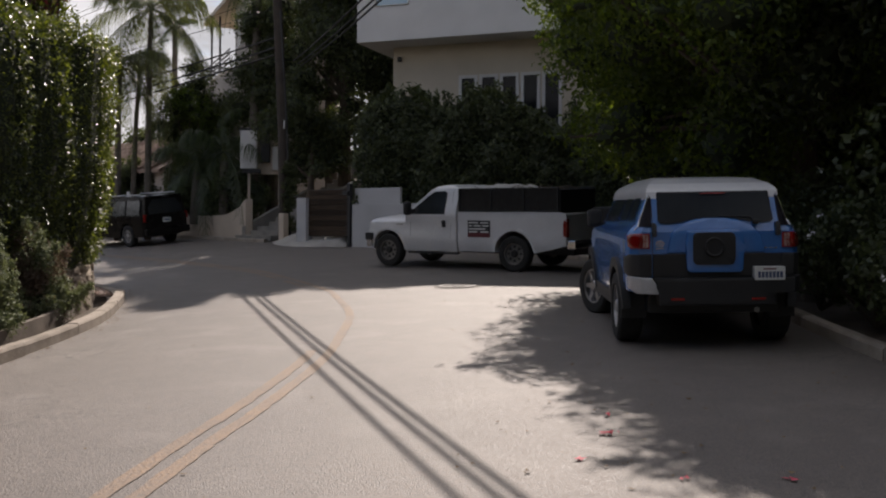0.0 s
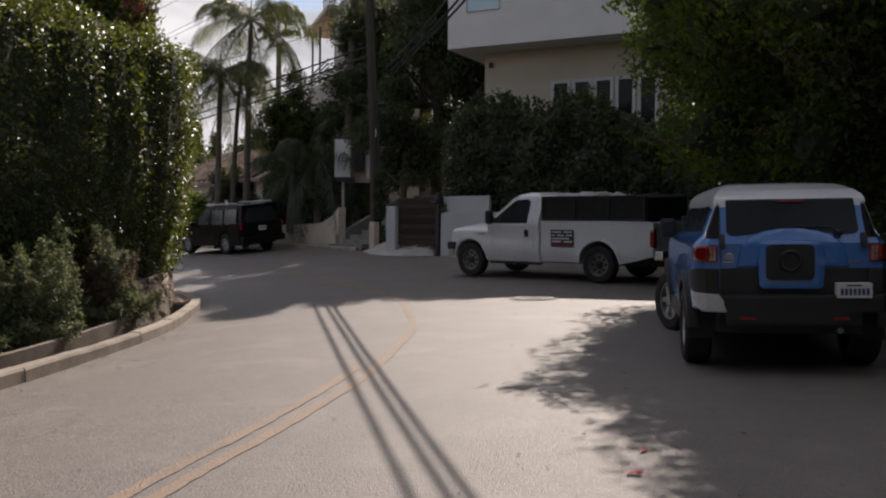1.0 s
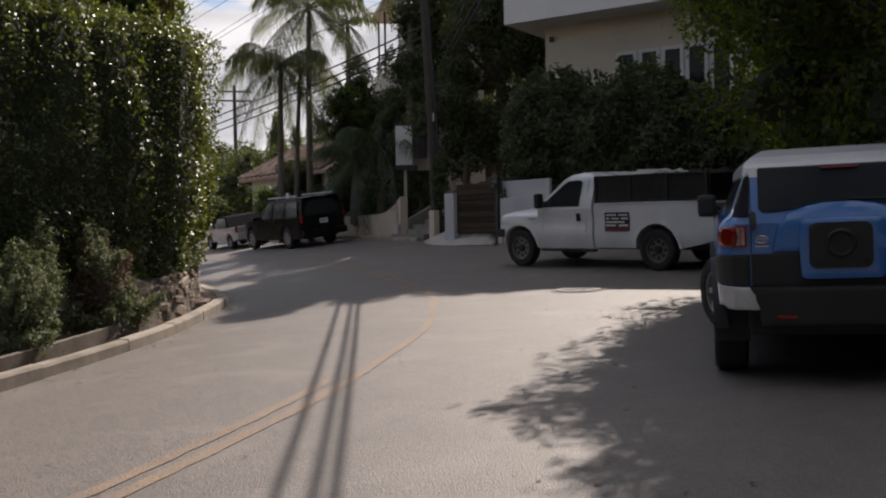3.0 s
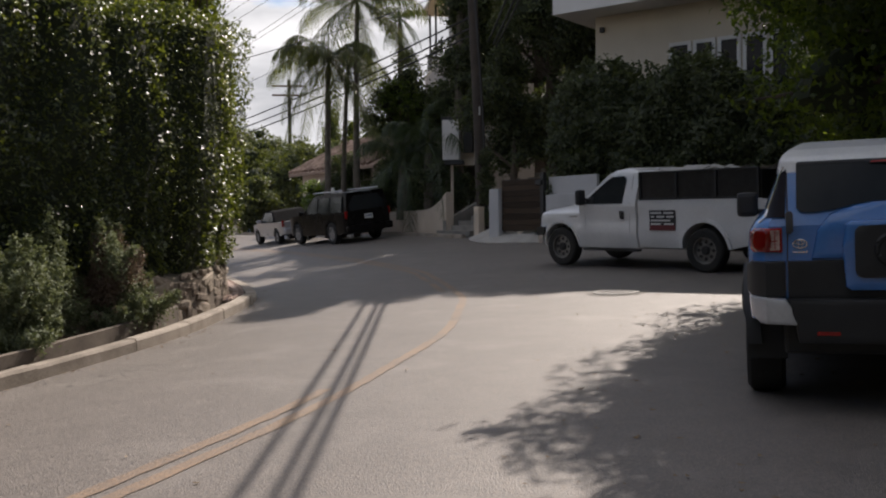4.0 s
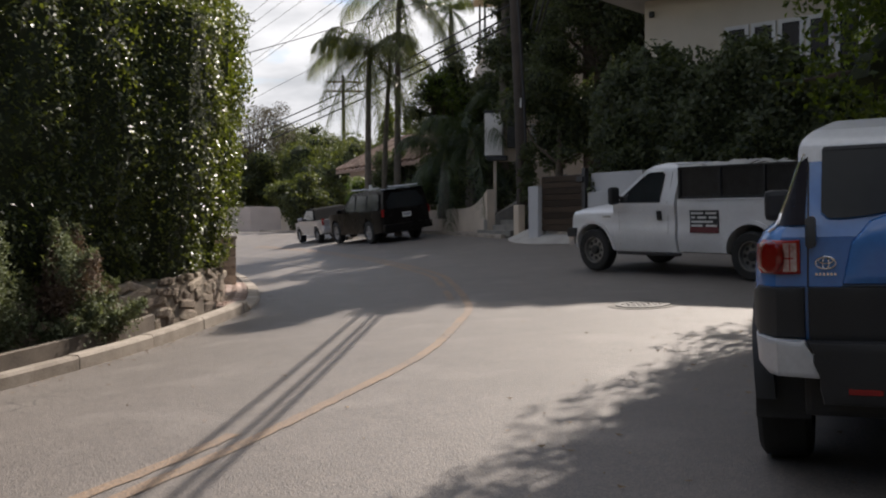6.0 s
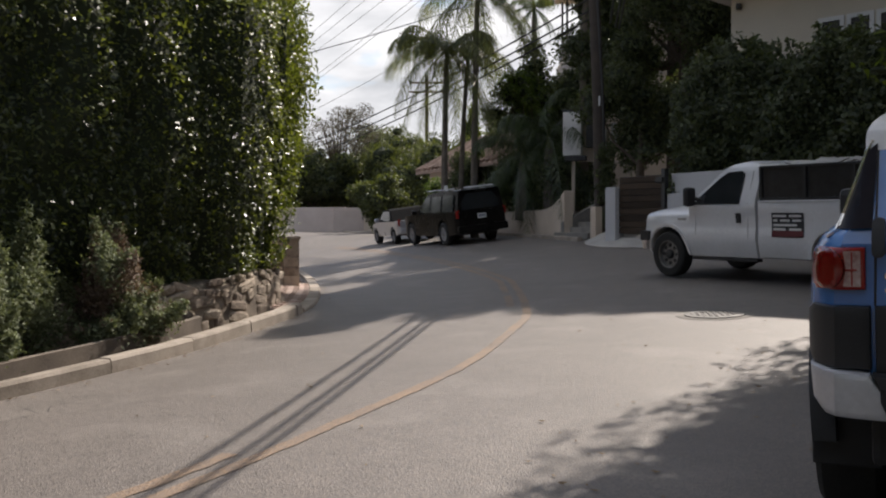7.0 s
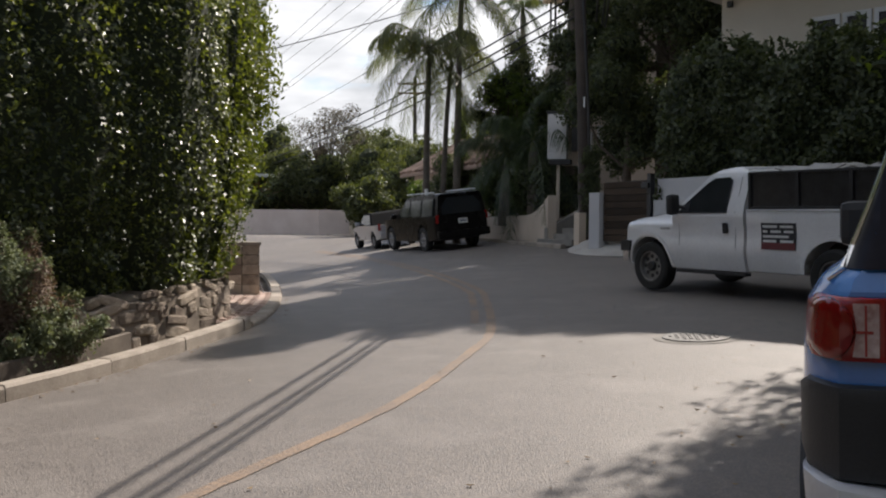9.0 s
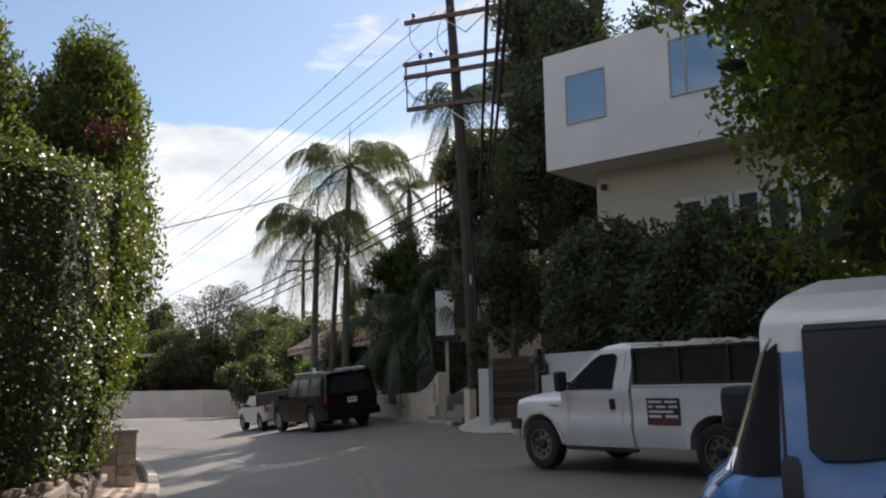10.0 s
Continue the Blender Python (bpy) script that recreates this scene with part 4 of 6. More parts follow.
# dense unseen growth added behind and beside the starting point, to block skylight
hedge("tall_hedge", [(-30.0, -13.0), (-10.0, -15.0), (6.0, -15.0), (16.0, -9.0), (17.0, 8.0), (15.0, 24.0)][::-1], lambda f: 14.0, 2.5, 13000, 0.45, FICUS_LEAF,
      "unseen wall of dark trees added to block skylight", bumps=0.9, ends=False, inset=0.3, seed=31)
# hidden trees added on the left to cut fill light and bright reflections
for k, (x, y, h) in enumerate(((-22.5, 28.0, 4.6), (-28.0, 35.5, 4.4), (-35.0, 42.0, 4.6), (-17.5, 22.0, 5.5))):
    tree("garden_tree", x, y, gz(x, y), 2.5, 0.2, (0, 0, h * 0.55), (3.0, 3.0, h * 0.45), 40, 1.1, 9000, 0.26, FICUS_LEAF, "dense unseen tree added behind the clipped hedge to cut sky reflections", seed=100 + k)

hedge("woodland", [(-95.0, 66.0), (-70.0, 78.0), (-45.0, 88.0), (-20.0, 92.0), (0.0, 90.0)], lambda f: 5.5 + 1.2 * math.sin(f * 17) + 0.8 * math.sin(f * 41), 5.0, 16000, 0.55, FAR_LEAF,
      "belt of distant green trees beyond the bend", bumps=1.2, seed=37)
tree("garden_tree", -9.0, 37.2, 1.8, 4.0, 0.2, (0.2, 0, 6.2), (1.7, 1.4, 3.6), 46, 0.8, 26000, 0.16, FICUS_LEAF, "tall dark tree half hiding the hillside house", seed=110)


# ---- the far side: gate, steps, retaining wall ----
def wall_block(a, b, z0, z1, thick, material, name, parent=None, label="", bevel=0.01, top_slope=0.0):
    """A wall between two plan points, its thickness to the left of a-b."""
    a, b = np.array(a, float), np.array(b, float)
    d = (b - a) / np.linalg.norm(b - a)
    s = np.array((-d[1], d[0]))
    L = float(np.linalg.norm(b - a))

    def shape(u, v, w):
        q = a + d * u + s * w
        return Vector((q[0], q[1], v))
    poly = [(0, z0), (L, z0), (L, z1 + top_slope), (0, z1)]
    bm = slab(poly, 0, thick, shape, bevel=bevel)
    return link(name, bm, material, parent)


GATE_A, GATE_B = np.array((-5.75, 29.35)), np.array((-4.35, 28.45))


def gate():
    th = thing("wooden_gate", pose(0, 0, 0), "brown horizontal-board wooden driveway gate, closed", "gate")
    z0 = gz(-5, 29) + 0.30
    wall_block(GATE_A, GATE_B, z0, z0 + 1.5, 0.05, BLACK_METAL, "backing", th)
    for k in range(9):
        off = (GATE_B - GATE_A) / np.linalg.norm(GATE_B - GATE_A)
        s = np.array((off[1], -off[0])) * 0.045
        wall_block(GATE_A + s, GATE_B + s, z0 + 0.02 + k * 0.165, z0 + 0.17 + k * 0.165, 0.03, GATE_WOOD, "board", th)
    p = thing("gate_post", pose(-4.28, 28.38, z0 - 0.35, 0, 0, -32), "slim black metal gate post with a box on top", "post")
    part("post", box(0.13, 0.13, 2.0, (0, 0, 1.0), 0.01), BLACK_METAL, p)
    part("control_box", box(0.24, 0.2, 0.14, (-0.1, -0.02, 1.72), 0.02), BLACK_METAL, p)
    q = thing("white_post", pose(-5.95, 29.45, z0 - 0.2, 0, 0, -32), "square white rendered gate pier", "post")
    part("pier", box(0.42, 0.3, 1.45, (0, 0, 0.72), 0.012), GARDEN_WHITE, q)
    e = thing("low_post", pose(-6.95, 30.75, gz(-6.95, 30.75), 0, 0, -32), "short tan rendered post beside the pole", "post")
    part("pier", box(0.24, 0.24, 1.05, (0, 0, 0.5), 0.012), TAN_WALL, e)
    w = thing("white_wall", pose(0, 0, 0), "white rendered garden wall beside the gate", "wall", kind="structure")
    wall_block((-4.2, 28.32), (-0.6, 26.0), z0 - 0.4, z0 + 1.02, 0.2, GARDEN_WHITE, "lower_wall", w)
    wall_block((-4.15, 28.5), (-2.6, 27.5), z0 + 1.02, z0 + 1.52, 0.1, GARDEN_WHITE, "upper_panel", w)


gate()


def apron():
    """The pale concrete ramp up to the gate."""
    th = thing("driveway_apron", pose(0, 0, 0), "pale concrete ramp sloping up to the gate", "driveway", kind="structure")
    verts, faces = [], []
    front = [np.array((-7.45, 31.15)), np.array((-4.4, 28.15))]
    n = 14
    for j in range(5):
        for i in range(n + 1):
            f = i / n
            a = front[0] * (1 - f) + front[1] * f + np.array((-0.45, -0.45)) * math.sin(math.pi * f) * 1.0
            b = np.array((-6.6, 30.6)) * (1 - f) + np.array((-4.35, 28.7)) * f
            p = a + (b - a) * j / 4
            verts.append((p[0], p[1], gz(*a) + 0.02 + (0.36 * (j / 4) ** 0.8 if 0 < i < n else 0.12 * j / 4)))
    for j in range(4):
        for i in range(n):
            k = j * (n + 1) + i
            faces.append((k, k + 1, k + n + 2, k + n + 1))
    ob = raw("slab", verts, faces, PALE_CONCRETE, th)
    md = ob.modifiers.new("thick", "SOLIDIFY")
    md.thickness, md.offset = 0.25, -1


apron()


def stairs():
    th = thing("garden_steps", pose(-8.25, 32.6, gz(-8.25, 32.6), 0, 0, 49), "grey concrete garden steps climbing between walls", "steps", kind="structure")
    # local x climbs away from the road, y to the left
    for k in range(17):
        w = 2.3 if k < 3 else 1.45
        y0 = 0.45 if k < 3 else 0.0
        part("step", box(0.34, w, 0.19, (0.15 + k * 0.30, y0, 0.085 + 0.17 * k), 0.012), GREY_CONCRETE, th)
    part("bed", slab([(0.1, -0.2), (5.3, -0.2), (5.3, 2.75), (0.25, 0.0)], -0.7, 0.7, lambda u, v, w: Vector((u, w, v))), GREY_CONCRETE, th)


stairs()


def retaining_wall():
    th = thing("retaining_wall", pose(0, 0, 0), "tan rendered retaining wall with a swept end by the steps", "wall", kind="structure")
    a, b = np.array((-15.8, 40.3)), np.array((-9.0, 33.35))
    d = (b - a) / np.linalg.norm(b - a)
    s = np.array((-d[1], d[0]))
    L = float(np.linalg.norm(b - a))
    z0 = 0.3
    poly = [(0, z0), (L, z0), (L, z0 + 2.05)]
    for k in range(1, 12):
        f = k / 11
        poly.append((L - f * 2.1, z0 + 1.45 + 0.60 * (1 - f) ** 2.2))
    poly += [(0, z0 + 1.4)]

    def shape(u, v, w):
        q = a + d * u + s * w
        return Vector((q[0], q[1], v))
    part("wall", slab(poly, 0, 0.3, shape, bevel=0.02), TAN_WALL, th)
    # the wall that climbs beside the steps
    wall_block((-9.0, 33.35), (-7.0, 35.9), 0.4, 1.35, 0.22, GREY_CONCRETE, "side_wall", th, top_slope=1.55)
    wall_block((-7.15, 31.9), (-4.6, 35.0), 0.4, 1.3, 0.22, GREY_CONCRETE, "side_wall", th, top_slope=2.2)


retaining_wall()


def meter_panel():
    th = thing("meter_cabinet", pose(-9.27, 34.75, 0.36, 0, 0, 10), "pale grey wall cabinet with black frame above the steps", "cabinet")
    part("cabinet", box(0.62, 0.25, 1.45, (0, 0, 3.92), 0.02), WHITE_WALL, th)
    part("top_bracket", box(0.8, 0.3, 0.07, (0.05, 0.02, 4.7), 0.01), BLACK_METAL, th)
    part("foot_bracket", box(0.7, 0.3, 0.16, (0.1, 0.02, 3.1), 0.01), BLACK_METAL, th)
    part("side_case", box(0.34, 0.3, 1.2, (0.62, 0.1, 4.05), 0.02), BLACK_METAL, th)
    part("post", box(0.1, 0.1, 3.4, (0.0, 0.12, 1.4), 0.01), TAN_WALL, th)
    part("meter", box(0.22, 0.16, 0.9, (1.0, 0.1, 3.6), 0.02), WHITE_WALL, th)
    part("meter", box(0.18, 0.14, 0.7, (1.35, 0.1, 3.9), 0.02), STEEL, th)
    part("meter_board", box(1.6, 0.06, 1.6, (0.9, 0.26, 3.8), 0.01), TAN_WALL, th)


meter_panel()


# ---- utility poles and wires ----
POLE = Vector((-7.05, 31.5, gz(-7.05, 31.5)))


def crossarm(parent, z, left, right, y=0.0, pins=(), brace=True):
    a = part("crossarm", box(right - left, 0.10, 0.13, ((left + right) / 2, -0.17 + y, z), 0.008), ARM_WOOD, parent, "reddish timber crossarm")
    for x in pins:
        part("insulator", ring_insulator((x, -0.17 + y, z + 0.06)), PORCELAIN, a)
    if brace:
        for sgn in (-1, 1):
            part("brace", tube([(sgn * 0.75, -0.19 + y, z - 0.05), (0, -0.19, z - 0.62)], 0.018, 6), STEEL, a)


def ring_insulator(at):
    bm = ring_lathe([(0, 0), (0.02, 0.0), (0.02, 0.08), (0.055, 0.09), (0.05, 0.13), (0.06, 0.15), (0.045, 0.20), (0.02, 0.23), (0, 0.23)], 10)
    bmesh.ops.rotate(bm, matrix=Matrix.Rotation(math.pi / 2, 3, "X"), verts=bm.verts)
    bmesh.ops.translate(bm, vec=at, verts=bm.verts)
    return bm


def utility_pole():
    th = thing("utility_pole", Matrix.Translation(POLE), "tall dark timber utility pole with four crossarms", "utility pole")
    part("pole", tube([(0, 0, -0.5), (-0.12, 0, 4), (-0.33, 0, 8.5), (-0.62, 0, 13.4)], [0.19, 0.175, 0.155, 0.125], 14), DARK_WOOD, th, smooth=40)
    for z, l, r, pins in ((12.05, -1.95, 1.15, (-1.7, -0.5, 0.9)), (10.72, -2.0, 1.3, (-1.5, -1.15, -0.65)), (10.32, -1.98, 1.3, ()), (9.30, -1.9, 1.4, (-1.25, -1.05, -0.85))):
        crossarm(th, z, l - 0.05, r, 0, pins, z > 11 or z < 9.6)
    for x in (-1.95, -1.3, 0.95):
        part("hanger", tube([(x, -0.2, 10.7), (x + 0.02, -0.2, 9.3)], 0.02, 6), BLACK_METAL, th)
    for k, (a, b) in enumerate((((-1.7, 12.2), (-1.35, 10.9)), ((-0.6, 12.2), (-0.7, 10.9)), ((-1.95, 10.6), (-1.35, 9.45)), ((-1.9, 10.2), (-1.2, 9.4)), ((-1.2, 10.2), (-0.9, 10.3)))):
        pts = [(a[0] + (b[0] - a[0]) * f - 0.25 * math.sin(math.pi * f), -0.25, a[1] + (b[1] - a[1]) * f - 0.1 * math.sin(math.pi * f)) for f in np.linspace(0, 1, 9)]
        part("jumper_wire", tube(pts, 0.012, 5), CABLE, th)
    part("riser_conduit", tube([(0.17, -0.08, 0.0), (0.05, -0.10, 4), (-0.2, -0.1, 8.0)], 0.035, 8), BLACK_METAL, th)
    part("tag", box(0.05, 0.02, 0.28, (-0.02, -0.2, 4.05), 0.004), STEEL, th, "small reflective metal tag")


utility_pole()


def wire(points, radius, label="thin black overhead wire", sag=0.0, group="overhead wires"):
    a, b = Vector(points[0]), Vector(points[1])
    pts = []
    for k in range(25):
        f = k / 24
        p = a.lerp(b, f)
        p.z -= 4 * sag * f * (1 - f)
        pts.append(tuple(p))
    tagged(link("overhead_wire", tube(pts, radius, 6), CABLE, None, 60), label, "wire", group)


FAR_POLE = Vector((-33.5, 66.0, 1.9))


def far_pole():
    th = thing("utility_pole", Matrix.Translation(FAR_POLE) @ pose(0, 0, 0, 0, 0, 30), "distant timber utility pole above the trees", "utility pole")
    part("pole", tube([(0, 0, -2.0), (0, 0, 10.4)], [0.18, 0.13], 10), DARK_WOOD, th)
    for z in (9.9, 9.2):
        part("crossarm", box(2.6, 0.1, 0.13, (0, -0.15, z), 0.008), ARM_WOOD, th)


far_pole()
for dx, za, zb in ((-1.7, 12.25, 10.2), (-0.5, 12.25, 10.2), (0.9, 12.25, 10.2)):
    wire(((POLE.x + dx - 0.5, POLE.y - 0.15, POLE.z + za), (FAR_POLE.x - 26 + dx * 0.8, FAR_POLE.y + 6, FAR_POLE.z + zb)), 0.011, sag=0.6)
for dx, za in ((-1.6, 10.85), (-1.1, 10.85), (0.9, 9.4)):
    wire(((POLE.x + dx - 0.45, POLE.y - 0.15, POLE.z + za - 0.6), (FAR_POLE.x - 20, FAR_POLE.y + dx, FAR_POLE.z + 6.0)), 0.010, sag=0.5)
for k, za in enumerate((7.1, 6.75, 6.5)):
    wire(((POLE.x - 0.35, POLE.y, POLE.z + za), (FAR_POLE.x - 12, FAR_POLE.y - 2, FAR_POLE.z + 5.2 - 0.5 * k)), 0.03, "thick black overhead cable", sag=0.5)
wire(((-7.4, 31.4, 8.9), (-12.65, 21.65, 4.71)), 0.011, sag=0.15)
NEAR_END = Vector((9.35, -12.5, 7.2))
for dx, za in ((0.65, 6.15), (0.74, 6.08), (0.48, 6.25)):
    wire(((POLE.x - 0.2 + dx, POLE.y - 0.15, POLE.z + za), (NEAR_END.x + dx, NEAR_END.y, NEAR_END.z + za - 6.15)), 0.028, "thick black cable crossing over the road", sag=0.8)


# ---- the white house above the hedge ----
def window_unit(parent, u0, u1, v0, v1, shape, glass, frame_mat, bars=(), proud=0.03, name="window", rim=0.06):
    """A framed pane set in a wall; shape maps (u, v, out) into place."""
    w = part(name, slab([(u0, v0), (u1, v0), (u1, v1), (u0, v1)], 0.006, 0.016, shape), glass, parent)
    for a in ((u0 - rim, u1 + rim, v1, v1 + rim), (u0 - rim, u1 + rim, v0 - rim, v0), (u0 - rim, u0, v0, v1), (u1, u1 + rim, v0, v1)):
        part("window_frame", slab([(a[0], a[2]), (a[1], a[2]), (a[1], a[3]), (a[0], a[3])], 0.0, proud, shape), frame_mat, w)
    for b in bars:
        part("glazing_bar", slab([(b - 0.03, v0), (b + 0.03, v0), (b + 0.03, v1), (b - 0.03, v1)], 0.0, proud, shape), frame_mat, w)
    return w


def white_house():
    th = thing("white_house", pose(0, 0, 0), "modern white house with an overhanging upper box", "house")
    a = np.array((-4.31, 29.81))
    d = np.array((0.957, -0.29))
    d = d / np.linalg.norm(d)
    s = np.array((-d[1], d[0]))

    def on(off):
        def shape(u, v, w):
            q = a + d * u + s * (off - w)
            return Vector((q[0], q[1], v))
        return shape
    part("upper_box", slab([(0, 7.35), (12.5, 7.35), (12.5, 10.47), (0, 10.47)], -9.0, 0, on(0), bevel=0.015), WHITE_WALL, th, "white stucco upper storey")
    part("lower_wall", slab([(0.8, 0.4), (12.5, 0.4), (12.5, 7.35), (0.8, 7.35)], -6.5, 0, on(1.15), bevel=0.01), CREAM_WALL, th, "cream stucco lower storey")
    window_unit(th, 0.70, 1.80, 8.50, 9.74, on(0), SKY_GLASS, PALE_CONCRETE, rim=0.03)
    window_unit(th, 3.62, 5.4, 8.6, 9.95, on(0), SKY_GLASS, PALE_CONCRETE, bars=(4.0,), rim=0.04)
    for k in range(5):
        u = 3.25 + k * 0.70
        window_unit(th, u, u + 0.44, 4.6, 6.2, on(1.15), WINDOW_GLASS, WHITE_WALL, rim=0.1, proud=0.05)
    part("lamp", box(0.14, 0.1, 0.16, tuple(on(1.15)(1.05, 6.95, 0.06)), 0.02), BLACK_METAL, th, "small black wall camera")
    part("roof_unit", box(1.0, 0.6, 0.3, tuple(on(2.0)(3.4, 10.57, 0.0)), 0.03), STEEL, th)


white_house()


# ---- houses further off ----
def balcony_house():
    th = thing("hillside_house", pose(-11.2, 41.0, 0, 0, 0, 118), "tan stucco hillside house with a railed balcony and canopy", "house")
    # local x runs along the front that falls away from the road
    part("wall", box(9.0, 5.0, 8.2, (3.0, -2.0, 4.4), 0.02), HOUSE_STUCCO, th)
    part("upper_wall", box(3.4, 4.4, 3.4, (-0.1, -2.1, 10.2), 0.02), HOUSE_STUCCO, th)
    part("deck", box(6.0, 5.0, 0.22, (4.3, -2.0, 8.6), 0.02), CREAM_WALL, th)
    part("canopy", box(6.4, 5.4, 0.22, (3.4, -2.0, 11.7), 0.03), CREAM_WALL, th)
    for x, y in ((6.2, 0.35), (4.0, 0.35), (6.2, -4.3)):
        part("post", box(0.09, 0.09, 3.0, (x, y, 10.1)), BLACK_METAL, th)
    for z in (8.95, 9.15, 9.35, 9.55):
        part("rail", box(5.6, 0.05, 0.07, (4.2, 0.4, z)), BLACK_METAL, th)
        part("rail", box(0.05, 4.8, 0.07, (7.0, -2.0, z)), BLACK_METAL, th)
    part("roof_rail", box(3.2, 0.05, 0.06, (2.0, 0.3, 12.7)), BLACK_METAL, th)
    for k in range(7):
        part("roof_rail_bar", box(0.04, 0.04, 0.95, (0.6 + k * 0.45, 0.3, 12.25)), BLACK_METAL, th)

    def front(u, v, w):
        return Vector((u, 0.5 + w, v))
    window_unit(th, 0.3, 1.2, 9.6, 11.0, lambda u, v, w: Vector((u, 0.1 + w, v)), WINDOW_GLASS, WHITE_WALL)
    window_unit(th, 1.0, 2.2, 5.0, 6.4, front, WINDOW_GLASS, WHITE_WALL)


balcony_house()


def tile_house():
    x, y = -22.6, 47.5
    th = thing("tile_roof_house", pose(x, y, gz(x, y), 0, 0, -38), "low pinkish house with a clay tile roof", "house")
    part("wall", box(9.0, 6.0, 3.1, (4.6, 3.2, 1.5), 0.02), PINK_WALL, th)
    roof = part("roof", slab([(-0.4, 2.9), (3.2, 4.75), (6.8, 2.9), (6.8, 2.75), (3.2, 4.55), (-0.4, 2.75)], -0.4, 9.6, lambda u, v, w: Vector((w, u, v))), ROOF_TILE, th)
    for r in range(9):
        for c in range(18):
            f = r / 9
            b = tube([(-0.3 + c * 0.54, -0.4 + f * 3.5, 2.96 + f * 1.8), (-0.3 + c * 0.54, -0.4 + f * 3.5 + 0.42, 2.98 + f * 1.8 + 0.2)], 0.11, 6)
            part("tile", b, ROOF_TILE, roof)
    window_unit(th, 1.0, 2.2, 0.9, 2.1, lambda u, v, w: Vector((u, 0.2 - w, v)), WINDOW_GLASS, WHITE_WALL)


tile_house()


def far_wall():
    th = thing("far_wall", pose(0, 0, 0), "pale rendered garden wall across the bend", "wall", kind="structure")
    z = gz(-40, 60)
    wall_block((-52.6, 53.0), (-36.9, 60.2), z - 0.7, z + 1.75, 0.3, PINK_WALL, "wall", th)
    wall_block((-37.5, 59.6), (-35.2, 61.5), z - 0.7, z + 1.72, 0.3, PINK_WALL, "return_wall", th)
    part("pillar", box(0.7, 0.7, 2.8, (-35.2, 60.9, z + 0.65), 0.02), TAN_WALL, th)
    h = thing("orange_house", pose(-48, 64, z, 0, 0, 30), "orange and white house half hidden by trees", "house")
    part("wall", box(7, 5, 4.6, (0, 0, 2.3), 0.02), ORANGE_WALL, h)
    part("wing", box(4, 5, 4.2, (-5.4, 1, 2.1), 0.02), TAN_WALL, h)
    part("canopy", box(3.0, 1.6, 0.25, (1.6, -2.9, 4.4), 0.02), WHITE_WALL, h)
    window_unit(h, 0.6, 1.9, 1.6, 3.0, lambda u, v, w: Vector((u, -2.5 - w, v)), WINDOW_GLASS, WHITE_WALL)


far_wall()


# ---- palms and far trees ----
def palm(name, x, y, base, height, lean, fronds, flen, count_per, seed, label, material=None, trunk_r=0.16, droop=1.0):
    rng = np.random.default_rng(seed)
    th = thing(name, pose(x, y, base), label, "palm tree")
    pts = [(lean[0] * f * f, lean[1] * f * f, height * f - 0.2 * (1 - f)) for f in np.linspace(0, 1, 12)]
    part("trunk", tube(pts, [trunk_r * (1.35 - 0.5 * f + 0.05 * (k % 2)) for k, f in enumerate(np.linspace(0, 1, 12))], 10), PALM_BARK, th)
    top = np.array(pts[-1])
    part("crownshaft", tube([tuple(top - (0, 0, 0.3)), tuple(top + (0, 0, 0.7))], [trunk_r * 0.95, trunk_r * 0.4], 8), PALM_LEAF, th)
    part("spear", tube([tuple(top + (0, 0, 0.6)), tuple(top + (0.05, 0, 0.6 + flen * 0.5))], [0.03, 0.008], 5), material or PALM_LEAF, th)
    for k in range(fronds):
        a = 2 * math.pi * k * 0.618 + rng.uniform(-0.2, 0.2)
        rise = rng.uniform(0.2, 1.45) if k % 3 else rng.uniform(-1.2, -0.3)
        ln = flen * rng.uniform(0.8, 1.1)
        h = np.array((math.cos(a), math.sin(a), 0))
        rib = []
        for f in np.linspace(0, 1, 10):
            out = ln * (math.sin(f * 1.35) / math.sin(1.35)) * math.cos(rise * 0.75)
            up = ln * (math.sin(rise) * f - droop * (0.55 + 0.25 * abs(rise)) * f ** 2.2)
            rib.append(top + (0, 0, 0.4) + h * out + np.array((0, 0, up)))
        rib = np.array(rib)
        bm = tube([tuple(p) for p in rib], [0.03 * (1 - 0.85 * f) for f in np.linspace(0, 1, 10)], 5, False)
        s = np.cross(h, (0, 0, 1))
        for f in np.linspace(0.12, 0.99, count_per):
            i = min(int(f * 9), 8)
            p = rib[i] + (rib[i + 1] - rib[i]) * (f * 9 - i)
            d = (rib[i + 1] - rib[i]) / np.linalg.norm(rib[i + 1] - rib[i])
            for sgn in (-1, 1):
                l = ln * 0.29 * math.sin(math.pi * (0.12 + 0.83 * f)) * rng.uniform(0.8, 1.15)
                o = s * sgn * 0.75 + d * 0.55 + np.array((0, 0, rng.uniform(-0.9, 0.0)))
                o /= np.linalg.norm(o)
                e = p + o * l + np.array((0, 0, -0.6 * l))
                mid = p + o * l * 0.5
                w = d * 0.012
                v = [bm.verts.new(tuple(q)) for q in (p - w, mid - w * 1.2, e, mid + w * 1.2, p + w)]
                bm.faces.new(v)
        part("frond", bm, material or PALM_LEAF, th)
    return th


